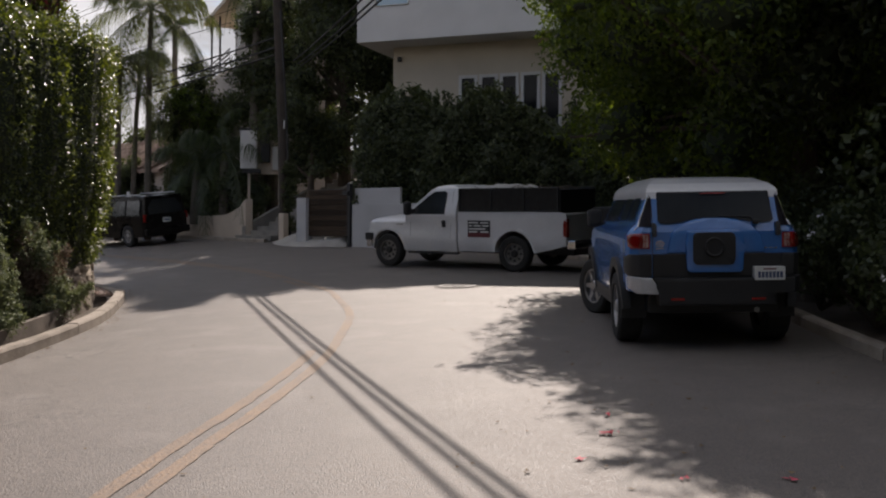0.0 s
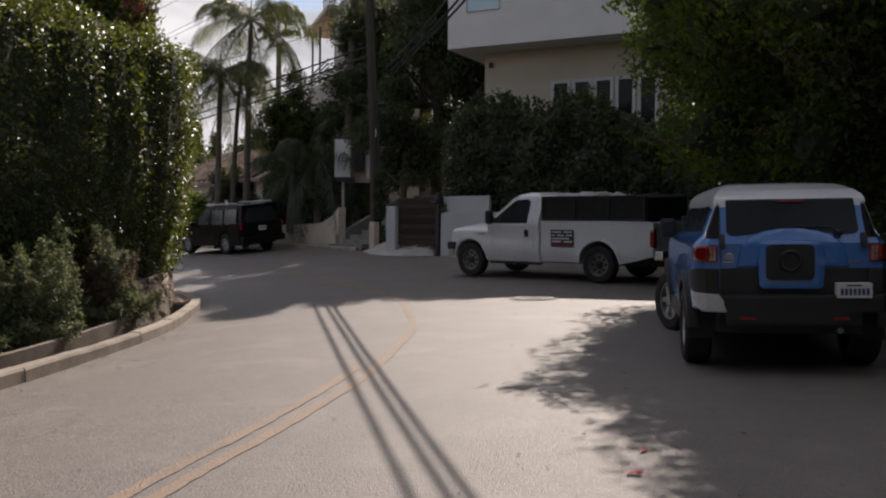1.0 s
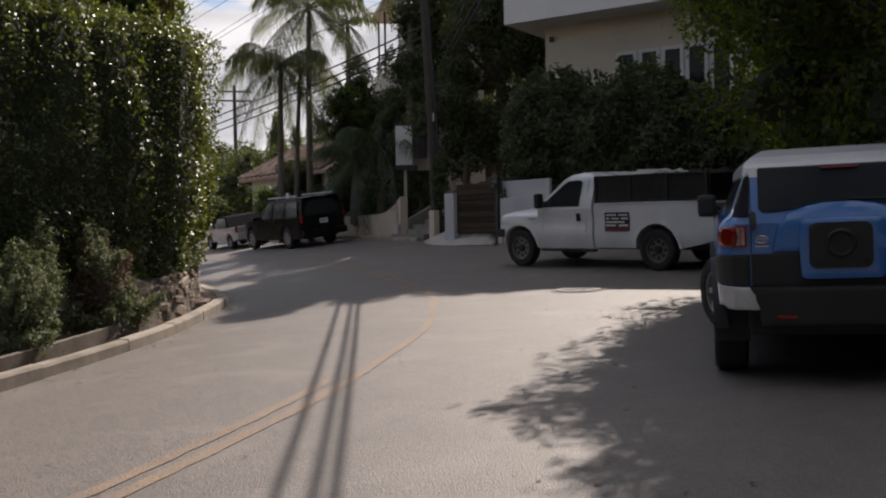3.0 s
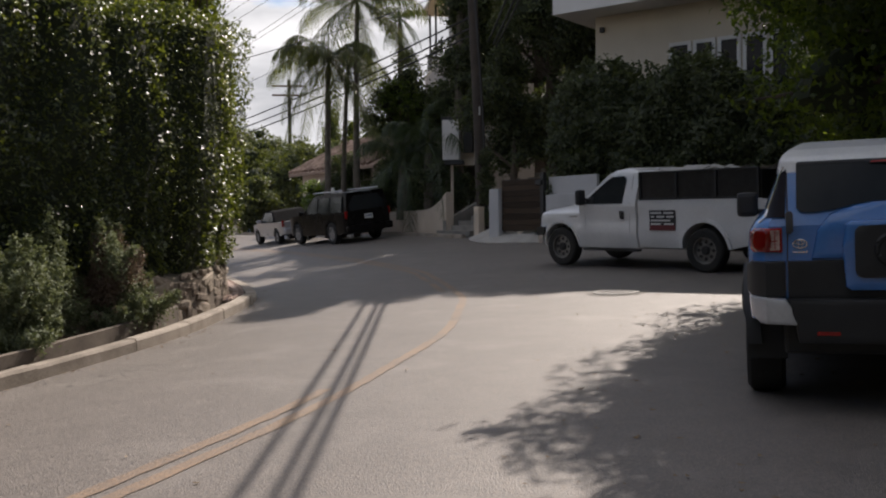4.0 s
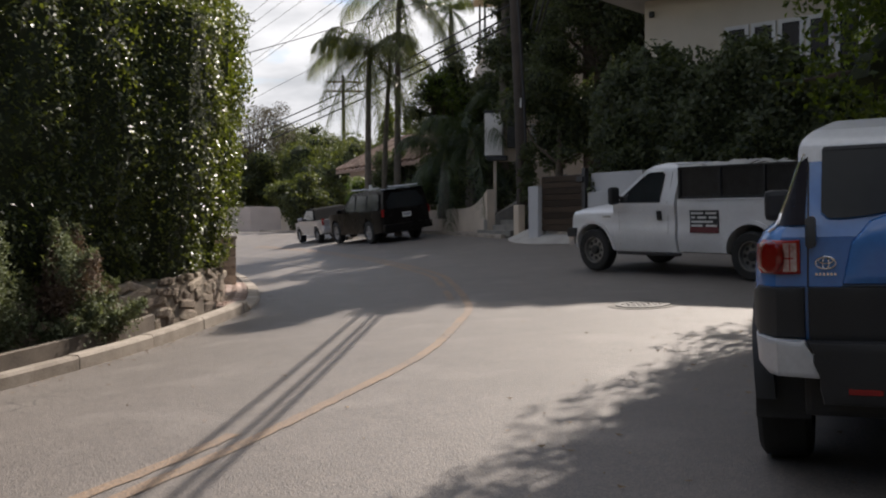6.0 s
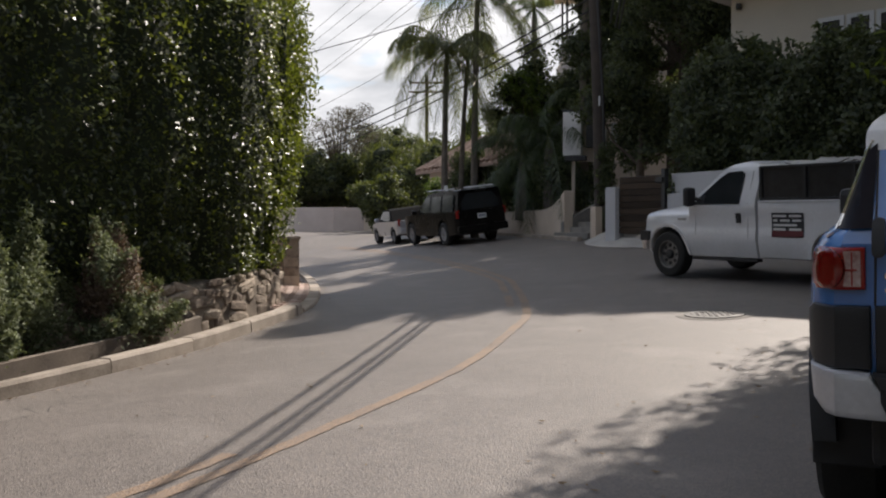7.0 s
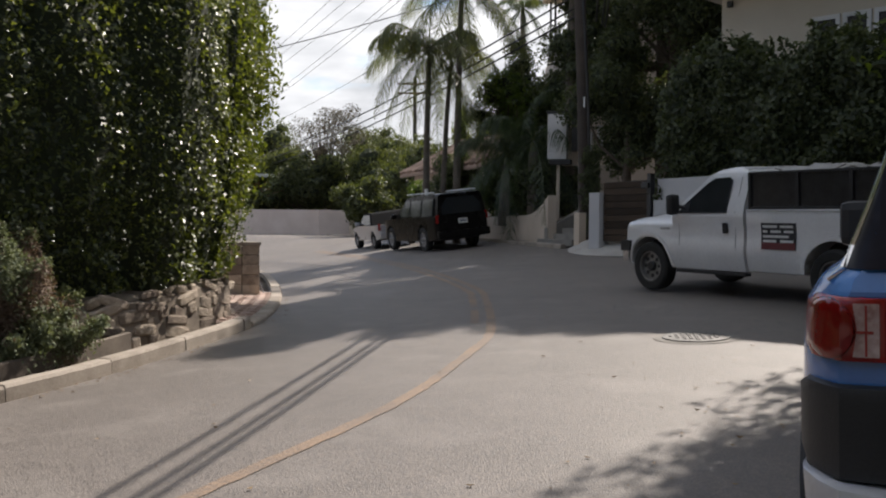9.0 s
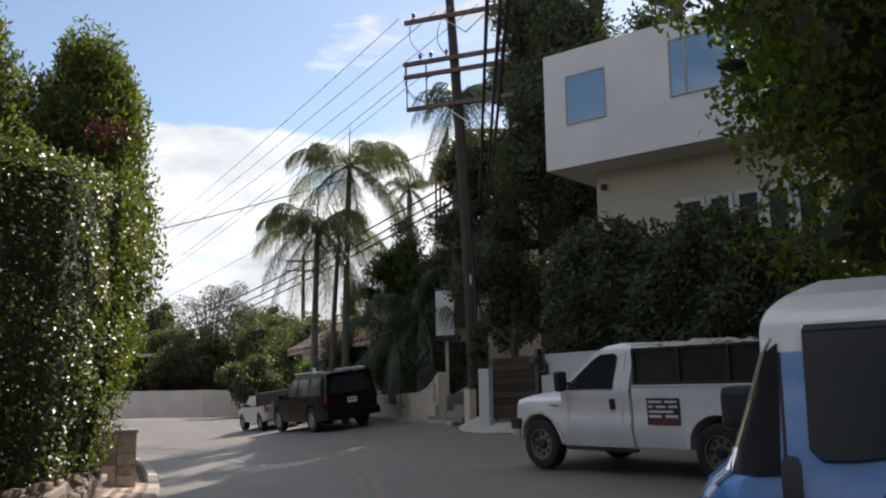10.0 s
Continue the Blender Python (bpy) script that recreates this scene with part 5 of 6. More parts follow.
palm("palm_tree", -15.15, 36.4, 0.9, 6.6, (0.0, 0.2), 22, 2.9, 74, 51, "slender feather palm behind the retaining wall", trunk_r=0.11)
palm("palm_tree", -13.97, 36.6, 0.9, 8.9, (0.05, 0.2), 22, 3.0, 74, 52, "tall slender feather palm behind the retaining wall", trunk_r=0.11)
palm("palm_tree", -14.72, 36.9, 0.9, 6.4, (0.15, 0.3), 8, 2.0, 40, 53, "thin young feather palm beside two taller ones", trunk_r=0.09)
palm("palm_bush", -10.5, 35.6, 1.6, 2.3, (0.0, 0.0), 17, 2.6, 44, 54, "low dark palm drooping over the retaining wall", DARK_PALM_LEAF)
palm("palm_bush", -11.9, 36.3, 1.6, 1.9, (0.1, 0.0), 16, 2.4, 44, 55, "low dark palm drooping over the retaining wall", DARK_PALM_LEAF)
palm("palm_bush", -9.3, 37.4, 1.8, 3.6, (-0.2, 0.0), 15, 2.3, 34, 56, "dark palm beside the steps", DARK_PALM_LEAF)
palm("fan_palm", -18.4, 52.0, 1.5, 11.0, (0.0, 0.0), 22, 1.5, 30, 57, "distant bushy palm against the sky", DARK_PALM_LEAF, droop=0.8)
palm("fan_palm", -9.6, 36.5, 1.8, 9.9, (0.3, 0.0), 30, 1.9, 30, 58, "dark bushy palm behind the utility pole", DARK_PALM_LEAF, droop=1.2)

tree("garden_tree", -5.6, 35.2, 1.5, 5.0, 0.25, (0, 0, 9.0), (2.8, 2.4, 6.0), 70, 0.95, 40000, 0.17, FICUS_LEAF, "tall dense dark tree behind the utility pole", seed=61,
     keep=lambda p: p[2] < 8.5 or p[0] > -0.8)
tree("garden_tree", -2.6, 34.6, 1.5, 5.0, 0.25, (-0.3, 0, 7.2), (2.6, 1.6, 5.2), 70, 1.0, 32000, 0.17, FICUS_LEAF, "dark tree filling the gap beside the white house", seed=62)
tree("garden_tree", -6.8, 34.0, 1.3, 2.0, 0.15, (0, 0, 3.6), (1.3, 1.2, 2.4), 24, 0.7, 12000, 0.15, FICUS_LEAF, "dark leafy bush climbing behind the utility pole", seed=63)
# crown lifted above the view so its leaves fray the road shade
tree("sparse_tree", -1.5, 36.0, 2.0, 12.0, 0.22, (-0.6, 0, 14.1), (2.9, 1.2, 1.3), 52, 0.45, 14000, 0.15, FICUS_LEAF, "tall sparse tree behind the white house, crown raised to shade the road", seed=64, core=False)
# added out of view only to cast a leafy tongue on the road
tree("sparse_tree", -4.3, 36.6, 1.6, 12.0, 0.2, (0, 0, 15.9), (1.0, 1.0, 1.9), 20, 0.42, 9000, 0.14, FICUS_LEAF, "unseen sparse tree added to cast a tongue of road shade", seed=97, core=False)
tree("climbing_vine", POLE.x + 0.12, POLE.y - 0.12, POLE.z, 1.2, 0.03, (0, 0, 1.7), (0.16, 0.12, 1.6), 18, 0.2, 3500, 0.09, FICUS_LEAF, "dark creeper climbing the foot of the utility pole", seed=131, core=False)
tree("garden_tree", -6.4, 36.9, 1.6, 7.0, 0.24, (0, 0, 11.0), (1.45, 1.4, 4.5), 70, 0.75, 52000, 0.16, FICUS_LEAF, "tall dark tree whose crown fills the sky behind the utility pole", seed=120)
tree("garden_bush", -12.4, 38.6, 1.4, 0.8, 0.1, (0, 0, 1.5), (2.4, 1.2, 1.2), 30, 0.7, 14000, 0.13, FICUS_LEAF, "dark planting on the bank above the retaining wall", seed=65)
tree("garden_bush", -9.9, 35.9, 1.5, 0.8, 0.1, (0, 0, 1.3), (1.2, 1.0, 1.3), 16, 0.55, 8000, 0.12, FICUS_LEAF, "dark planting beside the steps", seed=66)
tree("garden_bush", -16.9, 42.9, 0.8, 1.0, 0.08, (0, 0, 2.4), (1.3, 1.0, 1.7), 24, 0.5, 12000, 0.13, FICUS_LEAF, "dark leafy bush before the tile-roofed house", seed=132)
tree("bright_bush", -18.8, 43.5, 0.8, 0.5, 0.08, (0, 0, 1.3), (1.6, 1.3, 1.1), 22, 0.5, 8000, 0.13, BRIGHT_LEAF, "yellow-green rounded bush beside parked cars", seed=67)
tree("bright_bush", -13.2, 39.5, 1.2, 2.6, 0.08, (0, 0, 4.6), (1.2, 1.0, 1.6), 16, 0.5, 4000, 0.15, BRIGHT_LEAF, "yellow-green leafy shrub among palms", seed=68)
tree("garden_tree", -13.0, 40.2, 1.2, 2.5, 0.12, (0, 0, 4.6), (1.9, 1.3, 2.8), 34, 0.7, 14000, 0.15, FICUS_LEAF, "dark leafy tree behind the palms", seed=98)
tree("garden_tree", -14.6, 46.0, 1.0, 2.5, 0.12, (0, 0, 4.4), (2.2, 1.5, 2.4), 30, 0.75, 12000, 0.16, FICUS_LEAF, "dark leafy tree beside the tile roof", seed=99)
FAR = ((-41.5, 62.5, 5.2, 2.4, 79), (-45.5, 60.5, 4.6, 2.2, 80), (-27.0, 58.0, 6.0, 3.2, 81), (-32.5, 63.0, 6.6, 3.4, 82), (-38.0, 68.0, 8.8, 3.6, 83), (-22.5, 60.0, 6.2, 3.0, 84), (-44.0, 76.0, 9.0, 4.2, 85),
       (-52.0, 74.0, 9.5, 4.2, 86), (-30.0, 80.0, 8.0, 4.5, 87), (-20.0, 74.0, 9.0, 4.5, 88), (-60.0, 66.0, 10.0, 4.0, 89), (-28.5, 52.5, 3.6, 1.9, 90), (-39.5, 63.5, 6.6, 2.8, 111), (-35.0, 63.0, 6.2, 2.3, 112), (-44.5, 64.5, 6.8, 2.6, 113))
for x, y, h, r, sd in FAR:
    tree("street_tree", x, y, gz(x, y), h * 0.35, 0.18, (0, 0, h * 0.6), (r, r, h * 0.42), 34, r * 0.36, 9000, 0.26, FAR_LEAF,
         "rounded green tree beyond the bend", seed=sd)
tree("bare_tree", -40.0, 64.0, 1.0, 3.2, 0.16, (0, 0, 7.2), (4.4, 2.6, 2.4), 60, 0.55, 6000, 0.16, GREY_LEAF, "half-bare greyish tree beyond the bend", seed=93, core=False)
for x, y, h, sd in ((-36.0, 78.0, 10.8, 94), (-34.5, 79.0, 9.6, 95)):
    cypress("cypress_tree", x, y, h, 1.3, 5000, sd, "distant dark conifer against the sky", leaf=0.3)


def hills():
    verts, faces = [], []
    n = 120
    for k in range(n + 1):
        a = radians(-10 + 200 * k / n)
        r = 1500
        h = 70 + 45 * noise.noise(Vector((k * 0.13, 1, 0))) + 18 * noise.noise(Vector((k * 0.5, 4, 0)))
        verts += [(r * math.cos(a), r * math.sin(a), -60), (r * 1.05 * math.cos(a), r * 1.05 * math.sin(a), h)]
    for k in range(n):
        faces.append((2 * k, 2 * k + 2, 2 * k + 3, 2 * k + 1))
    tagged(raw("backdrop", verts, faces, HILL), "distant hills on the horizon, blue-grey haze painted into their colour", "hills", kind="structure")


hills()


# ---- vehicles: local x forward from the tail, y to the left, z up ----
def wheel(parent, x, y, r, width, rim_mat, turn=0.0, spokes=6, hub=None):
    """A tyre with tread shoulders and a dished rim with spokes; the outer face looks to +y or -y."""
    sgn = 1 if y > 0 else -1
    m = pose(x, y, r, 0, 0, turn + (0 if sgn > 0 else 180))
    w = width / 2
    tyre = part("tyre", ring_lathe([(r * 0.60, -w), (r * 0.90, -w), (r * 0.985, -w * 0.8), (r, -w * 0.4), (r, w * 0.4), (r * 0.985, w * 0.8), (r * 0.90, w), (r * 0.66, w * 0.98), (r * 0.60, w * 0.8)], 36),
                RUBBER, parent, smooth=35)
    tyre.matrix_local = m
    rim = part("rim", ring_lathe([(r * 0.62, -w * 0.6), (r * 0.62, w * 0.86), (r * 0.57, w * 0.86), (r * 0.54, w * 0.35), (r * 0.30, w * 0.42), (0.0, w * 0.42)], 30), rim_mat, tyre, smooth=30)
    bms = []
    for k in range(spokes):
        a = 2 * math.pi * k / spokes
        bms.append(box(r * 0.34, 0.05, r * 0.17, (r * 0.40, w * 0.55, 0), 0.01))
        bmesh.ops.rotate(bms[-1], matrix=Matrix.Rotation(a, 3, "Y"), verts=bms[-1].verts)
    if bms:
        part("spokes", merge(*bms), rim_mat, rim)
    part("hub", ring_lathe([(r * 0.21, w * 0.3), (r * 0.21, w * 0.72), (r * 0.16, w * 0.88), (0, w * 0.9)], 18), hub or rim_mat, rim, smooth=30)
    return tyre


def arch(cx, r, z_sill, n=12):
    """Arc points over a wheel from front to rear along the sill."""
    a0 = math.asin(max(-1, min(1, (z_sill - r[1]) / r[0])))
    return [(cx + r[0] * math.cos(a), r[1] + r[0] * math.sin(a)) for a in np.linspace(a0, math.pi - a0, n)]


def body_poly(top, front_axle, rear_axle, ra, rz, sill):
    """The side outline of a lower body: the top line from tail to nose, then back along the sill with both arches cut out."""
    return top + arch(front_axle, (ra, rz), sill) + arch(rear_axle, (ra, rz), sill)


def strips(a, b, n):
    return [a + (b - a) * k / n for k in range(1, n)]


def vehicle_shell(th, poly, hw, paint_mat, name="body", bevel=0.02, zs=(), xs=()):
    def shape(u, v, w):
        k = 1 if w > 0 else -1
        return Vector((u, k * hw(u, v) * abs(w), v))
    bm = slab(poly, -1, 1, lambda u, v, w: Vector((u, v, w)), xs, zs)
    bmesh.ops.triangulate(bm, faces=[f for f in bm.faces if len(f.verts) > 4])
    for v in bm.verts:
        v.co = shape(*v.co)
    bmesh.ops.recalc_face_normals(bm, faces=bm.faces)
    return part(name, bm, paint_mat, th, smooth=38)


def side_piece(th, poly, hw, mat, side, name, out=0.006, thick=0.02, n=5, label="", smooth=40):
    """A panel that lies on the flank: poly in (x, z)."""
    us, vs = [p[0] for p in poly], [p[1] for p in poly]
    bm = slab(poly, -thick, out, lambda u, v, w: Vector((u, side * (hw(u, v) + w), v)), strips(min(us), max(us), n), strips(min(vs), max(vs), n))
    return part(name, bm, mat, th, label, smooth)


def tail_piece(th, poly, tail, mat, name, out=0.006, thick=0.02, n=6, label="", smooth=40, bevel=0.0):
    """A panel that lies on the tail: poly in (y, z)."""
    us, vs = [p[0] for p in poly], [p[1] for p in poly]
    bm = slab(poly, -thick, out, lambda u, v, w: Vector((tail(u, v) - w, u, v)), strips(min(us), max(us), n), strips(min(vs), max(vs), n), bevel)
    return part(name, bm, mat, th, label, smooth)


def rounded(y0, y1, z0, z1, r, n=5):
    out = []
    for cx, cz, a in ((y1 - r, z1 - r, 0), (y0 + r, z1 - r, 90), (y0 + r, z0 + r, 180), (y1 - r, z0 + r, 270)):
        out += [(cx + r * math.cos(radians(a + 90 * k / n)), cz + r * math.sin(radians(a + 90 * k / n))) for k in range(n + 1)]
    return out


def ring_bm(cx, cz, ry, rz, bar, tail, out=0.012):
    """A flat oval ring on the tail."""
    pts = []
    for k in range(25):
        a = 2 * math.pi * k / 24
        y, z = cx + ry * math.cos(a), cz + rz * math.sin(a)
        pts.append((tail(y, z) - out, y, z))
    return tube(pts, bar, 6, False)


def blue_car():
    th = thing("off_road_car", on_ground(2.75, 9.36, 90.5), "blue boxy off-road car with a white roof, parked in the shade", "car")
    R, F, r = 0.86, 3.55, 0.395

    def ramp(z, *marks):
        for (a, u), (b, v) in zip(marks, marks[1:]):
            if z <= b:
                return u + (v - u) * max(0.0, (z - a) / (b - a))
        return marks[-1][1]

    def wide(z):
        return ramp(z, (0.3, 0.86), (0.75, 0.895), (1.05, 0.90), (1.22, 0.885), (1.28, 0.85), (1.33, 0.79), (1.62, 0.68), (1.75, 0.64))

    def hw(x, z):
        w = wide(z)
        if x < 0.24:
            w -= 0.11 * (1 - x / 0.24) ** 2
        if x > 3.6:
            w -= 0.12 * ((x - 3.6) / 0.75) ** 2
        return w

    def tail(y, z):
        return max(0, z - 1.25) * 0.42

    def corner(y, z):
        """The tail's skin where it turns into the flank."""
        gap = max(0.0, wide(z) - abs(y))
        return max(tail(y, z), 0.24 * (1 - math.sqrt(min(1.0, gap / 0.11))))
    low = [(0.03, 0.62), (0.0, 0.75), (0.0, 1.25), (0.025, 1.31), (0.3, 1.33), (1.6, 1.29), (3.0, 1.25), (3.9, 1.16), (4.25, 1.05), (4.32, 0.85), (4.32, 0.5), (4.1, 0.40)]
    poly = [p for p in body_poly(low, F, R, 0.47, r, 0.40) if not (p[0] < R and p[1] < 0.615)]
    vehicle_shell(th, poly, hw, BLUE_PAINT, zs=strips(0.4, 1.2, 7) + [1.22, 1.25, 1.28, 1.31], xs=[0.02, 0.04, 0.07, 0.1, 0.15, 0.2, 0.25, 0.4] + strips(0.5, 4.3, 10))
    cabin = [(0.0, 1.25), (0.084, 1.45), (0.147, 1.60), (2.72, 1.61), (3.05, 1.24)]
    vehicle_shell(th, cabin, hw, BLUE_PAINT, "cabin", zs=[1.28, 1.33] + strips(1.33, 1.62, 5), xs=[0.02, 0.05, 0.08, 0.12, 0.16, 0.2, 0.25, 0.35] + strips(0.4, 3.0, 8))
    roof = [(0.15, 1.59), (0.172, 1.64), (0.188, 1.675), (0.23, 1.705), (0.34, 1.755), (0.55, 1.812), (1.3, 1.85), (2.3, 1.835), (2.68, 1.765), (2.80, 1.59)]

    def roof_hw(x, z):
        w = 0.692 - 0.22 * max(0.0, (z - 1.63) / 0.2) ** 2.4
        return w - 0.05 * max(0.0, 1 - x / 0.3) ** 2
    vehicle_shell(th, roof, roof_hw, ROOF_PAINT, "roof", zs=[1.61, 1.64, 1.66, 1.68, 1.70, 1.72, 1.74, 1.76, 1.78, 1.80, 1.815, 1.83], xs=[0.12, 0.13, 0.14, 0.16, 0.2, 0.3, 0.5] + strips(0.6, 2.6, 8))
    for s in (1, -1):
        side_piece(th, [(0.44, 1.37), (0.44, 1.61), (0.86, 1.61), (0.86, 1.36)], hw, DARK_GLASS, s, "side_window", 0.008)
        side_piece(th, [(0.96, 1.36), (0.96, 1.61), (1.5, 1.61), (1.5, 1.35)], hw, DARK_GLASS, s, "side_window", 0.006)
        side_piece(th, [(1.62, 1.34), (1.62, 1.61), (2.62, 1.61), (2.86, 1.33)], hw, DARK_GLASS, s, "door_window", 0.006)
        # the wraparound quarter window with its bright edge
        q = [(s * y, z) for y, z in ((0.655, 1.305), (0.775, 1.305), (0.758, 1.36), (0.712, 1.48), (0.672, 1.60), (0.64, 1.625), (0.645, 1.48))]
        win = tail_piece(th, q, corner, QUARTER_GLASS, "quarter_window", 0.014, 0.10, 5)
        line = [(corner(y, z) - 0.018, s * y, z) for y, z in ((0.82, 1.275), (0.783, 1.305), (0.764, 1.36), (0.718, 1.48), (0.678, 1.60), (0.655, 1.64))]
        part("window_trim", tube(line, [0.008, 0.009, 0.008, 0.007, 0.007, 0.005], 6), CHROME, win, "bright edge of the window")
        # flared cladding round the wheels, and the sill
        for cx in (R, F):
            ring = [(cx + 0.56 * math.cos(a), r + 0.56 * math.sin(a)) for a in np.linspace(0.05, math.pi - 0.05, 14)] + \
                   [(cx + 0.455 * math.cos(a), r + 0.455 * math.sin(a)) for a in np.linspace(math.pi - 0.05, 0.05, 14)]
            side_piece(th, ring, hw, BLACK_PLASTIC, s, "wheel_flare", 0.045, 0.05, 1)
        side_piece(th, [(1.32, 0.36), (1.32, 0.52), (3.1, 0.52), (3.1, 0.36)], hw, BLACK_PLASTIC, s, "sill", 0.03)
        part("mirror", box(0.13, 0.19, 0.23, (2.72, s * 0.955, 1.37), 0.045), BLACK_PLASTIC, th)
        part("mirror_arm", box(0.06, 0.16, 0.05, (2.74, s * 0.86, 1.30), 0.01), BLACK_PLASTIC, th)
        # tail lamps: a dark housing, a round red lens that wraps the corner, a square clear one beside it
        lamp = tail_piece(th, [(s * y, z) for y, z in ((0.675, 1.078), (0.86, 1.078), (0.882, 1.105), (0.882, 1.21), (0.85, 1.238), (0.675, 1.238))], corner, RED_LENS, "tail_lamp", 0.02, 0.06, 6, bevel=0.01)
        ball = [(s * (0.815 + 0.07 * math.cos(a)), 1.158 + 0.078 * math.sin(a)) for a in np.linspace(0, 2 * math.pi, 22)[:-1]]
        tail_piece(lamp, ball, corner, DEEP_RED, "round_lens", 0.04, 0.05, 4, bevel=0.018)
        tail_piece(lamp, [(s * y, z) for y, z in ((0.692, 1.092), (0.752, 1.092), (0.742, 1.16), (0.752, 1.224), (0.692, 1.224))], corner, CLEAR_LENS, "reversing_lens", 0.025, 0.02, 3)
        tail_piece(lamp, [(s * y, z) for y, z in ((0.705, 1.15), (0.745, 1.15), (0.745, 1.157), (0.705, 1.157))], corner, RED_LENS, "lens_rib", 0.028, 0.01, 1)
        tail_piece(lamp, [(s * y, z) for y, z in ((0.719, 1.095), (0.724, 1.095), (0.724, 1.22), (0.719, 1.22))], corner, RED_LENS, "lens_rib", 0.028, 0.01, 1)
        # dark corner cladding over the silver bumper end
        tail_piece(th, [(s * y, z) for y, z in ((0.66, 0.785), (0.875, 0.785), (0.905, 0.82), (0.905, 0.985), (0.87, 1.02), (0.66, 1.02))], corner, BLACK_PLASTIC, "corner_cladding", 0.045, 0.1, 6, bevel=0.016)
        # the right end is coloured black in place of silver in deep shade
        tail_piece(th, [(s * y, z) for y, z in ((0.57, 0.605), (0.82, 0.615), (0.875, 0.66), (0.885, 0.79), (0.665, 0.775), (0.60, 0.69))], lambda y, z: corner(y, z) - 0.05, SILVER_TRIM if s > 0 else BLACK_PLASTIC, "bumper_corner", 0.05, 0.12, 6, bevel=0.022)
        tail_piece(th, [(s * y, z) for y, z in ((0.34, 0.545), (0.48, 0.545), (0.48, 0.57), (0.34, 0.57))], tail, RED_LENS, "reflector", 0.115, 0.06, 1)
        tail_piece(th, [(s * (0.607 + y), 1.20 + z) for y, z in rounded(0.0, 0.045, 0, 0.145, 0.02)], tail, BLACK_PLASTIC, "door_hinge", 0.055, 0.03, 2)
        part("mud_flap", box(0.03, 0.27, 0.26, (R - 0.47, s * 0.79, 0.44), 0.008), BLACK_PLASTIC, th)
    tail_piece(th, [(-0.66, 0.77), (0.645, 0.77), (0.645, 1.02), (-0.66, 1.02)], tail, BLACK_PLASTIC, "door_cladding", 0.026, bevel=0.008)
    tail_piece(th, [(-0.585, 0.49), (0.585, 0.49), (0.60, 0.56), (0.60, 0.69), (0.655, 0.775), (-0.655, 0.775), (-0.60, 0.69), (-0.60, 0.56)], tail, BLACK_PLASTIC, "bumper", 0.11, 0.1, bevel=0.025)
    part("underbody", box(4.0, 1.35, 0.22, (2.1, 0, 0.50), 0.03), BLACK_METAL, th)
    tail_piece(th, [(0.642, 1.02), (0.650, 1.02), (0.645, 1.30), (0.642, 1.60), (0.634, 1.60), (0.637, 1.30)], tail, BLACK_PLASTIC, "door_gap", 0.003, 0.01)
    # rear window, cut by the swelling over the wheel carrier, under a rubber rim
    glass = [(-0.595, 1.37), (-0.57, 1.345), (-0.46, 1.335), (-0.34, 1.35), (-0.22, 1.38), (-0.1, 1.393), (0.12, 1.393), (0.24, 1.375), (0.36, 1.345), (0.48, 1.333), (0.555, 1.335), (0.585, 1.365), (0.578, 1.658), (-0.578, 1.658)]
    tail_piece(th, glass, tail, DARK_GLASS, "rear_window", 0.014)
    tail_piece(th, [(-0.578, 1.652), (0.578, 1.652), (0.57, 1.668), (-0.57, 1.668)], tail, BLACK_PLASTIC, "window_header", 0.018, 0.03)
    tail_piece(th, [(-0.13, 1.642), (0.13, 1.642), (0.12, 1.655), (-0.12, 1.655)], tail, RED_LENS, "high_brake_lamp", 0.036, 0.01, 2)
    swell = [(-0.50, 1.03), (0.50, 1.03), (0.46, 1.22), (0.38, 1.32), (0.24, 1.37), (0.12, 1.388), (-0.10, 1.388), (-0.22, 1.375), (-0.36, 1.325), (-0.46, 1.22)]
    tail_piece(th, swell, tail, BLUE_PAINT, "door_swell", 0.035, 0.02, 8, bevel=0.03)
    hump = [(-0.27, 0.85), (-0.24, 0.825), (0.27, 0.825), (0.30, 0.85), (0.315, 1.10), (0.30, 1.25), (0.26, 1.275), (-0.22, 1.275), (-0.27, 1.25), (-0.285, 1.10)]
    tail_piece(th, hump, tail, BLUE_PAINT, "wheel_carrier", 0.075, 0.02, 8, bevel=0.03)
    tail_piece(th, rounded(-0.185, 0.245, 0.91, 1.242, 0.05), tail, BLACK_PLASTIC, "carrier_recess", 0.09, 0.02, 3, bevel=0.01)
    part("carrier_hub", ring_bm(0.03, 1.09, 0.09, 0.09, 0.016, tail, 0.095), BLACK_METAL, th)
    # maker's badge as plain rings and a row of bars
    part("badge", merge(ring_bm(0.568, 1.13, 0.043, 0.028, 0.0045, tail, 0.004), ring_bm(0.568, 1.13, 0.014, 0.026, 0.0035, tail, 0.004), ring_bm(0.568, 1.141, 0.031, 0.014, 0.0035, tail, 0.004)), CHROME, th, "chrome oval badge")
    for k in range(6):
        part("badge_bar", box(0.006, 0.009, 0.012, (tail(0.57, 1.07) - 0.003, 0.608 - k * 0.016, 1.078)), CHROME, th)
    for k in range(4):
        part("badge_bar", box(0.006, 0.03, 0.012, (tail(0.5, 1.06) - 0.006, -0.46 - k * 0.05, 1.075)), CHROME, th)
    part("badge_bar", box(0.008, 0.17, 0.014, (tail(0.5, 1.1) - 0.006, -0.40, 1.045)), CHROME, th)
    plate = tail_piece(th, rounded(-0.675, -0.37, 0.748, 0.885, 0.012), tail, PLATE_WHITE, "number_plate", 0.122, 0.01, 1, "white number plate")
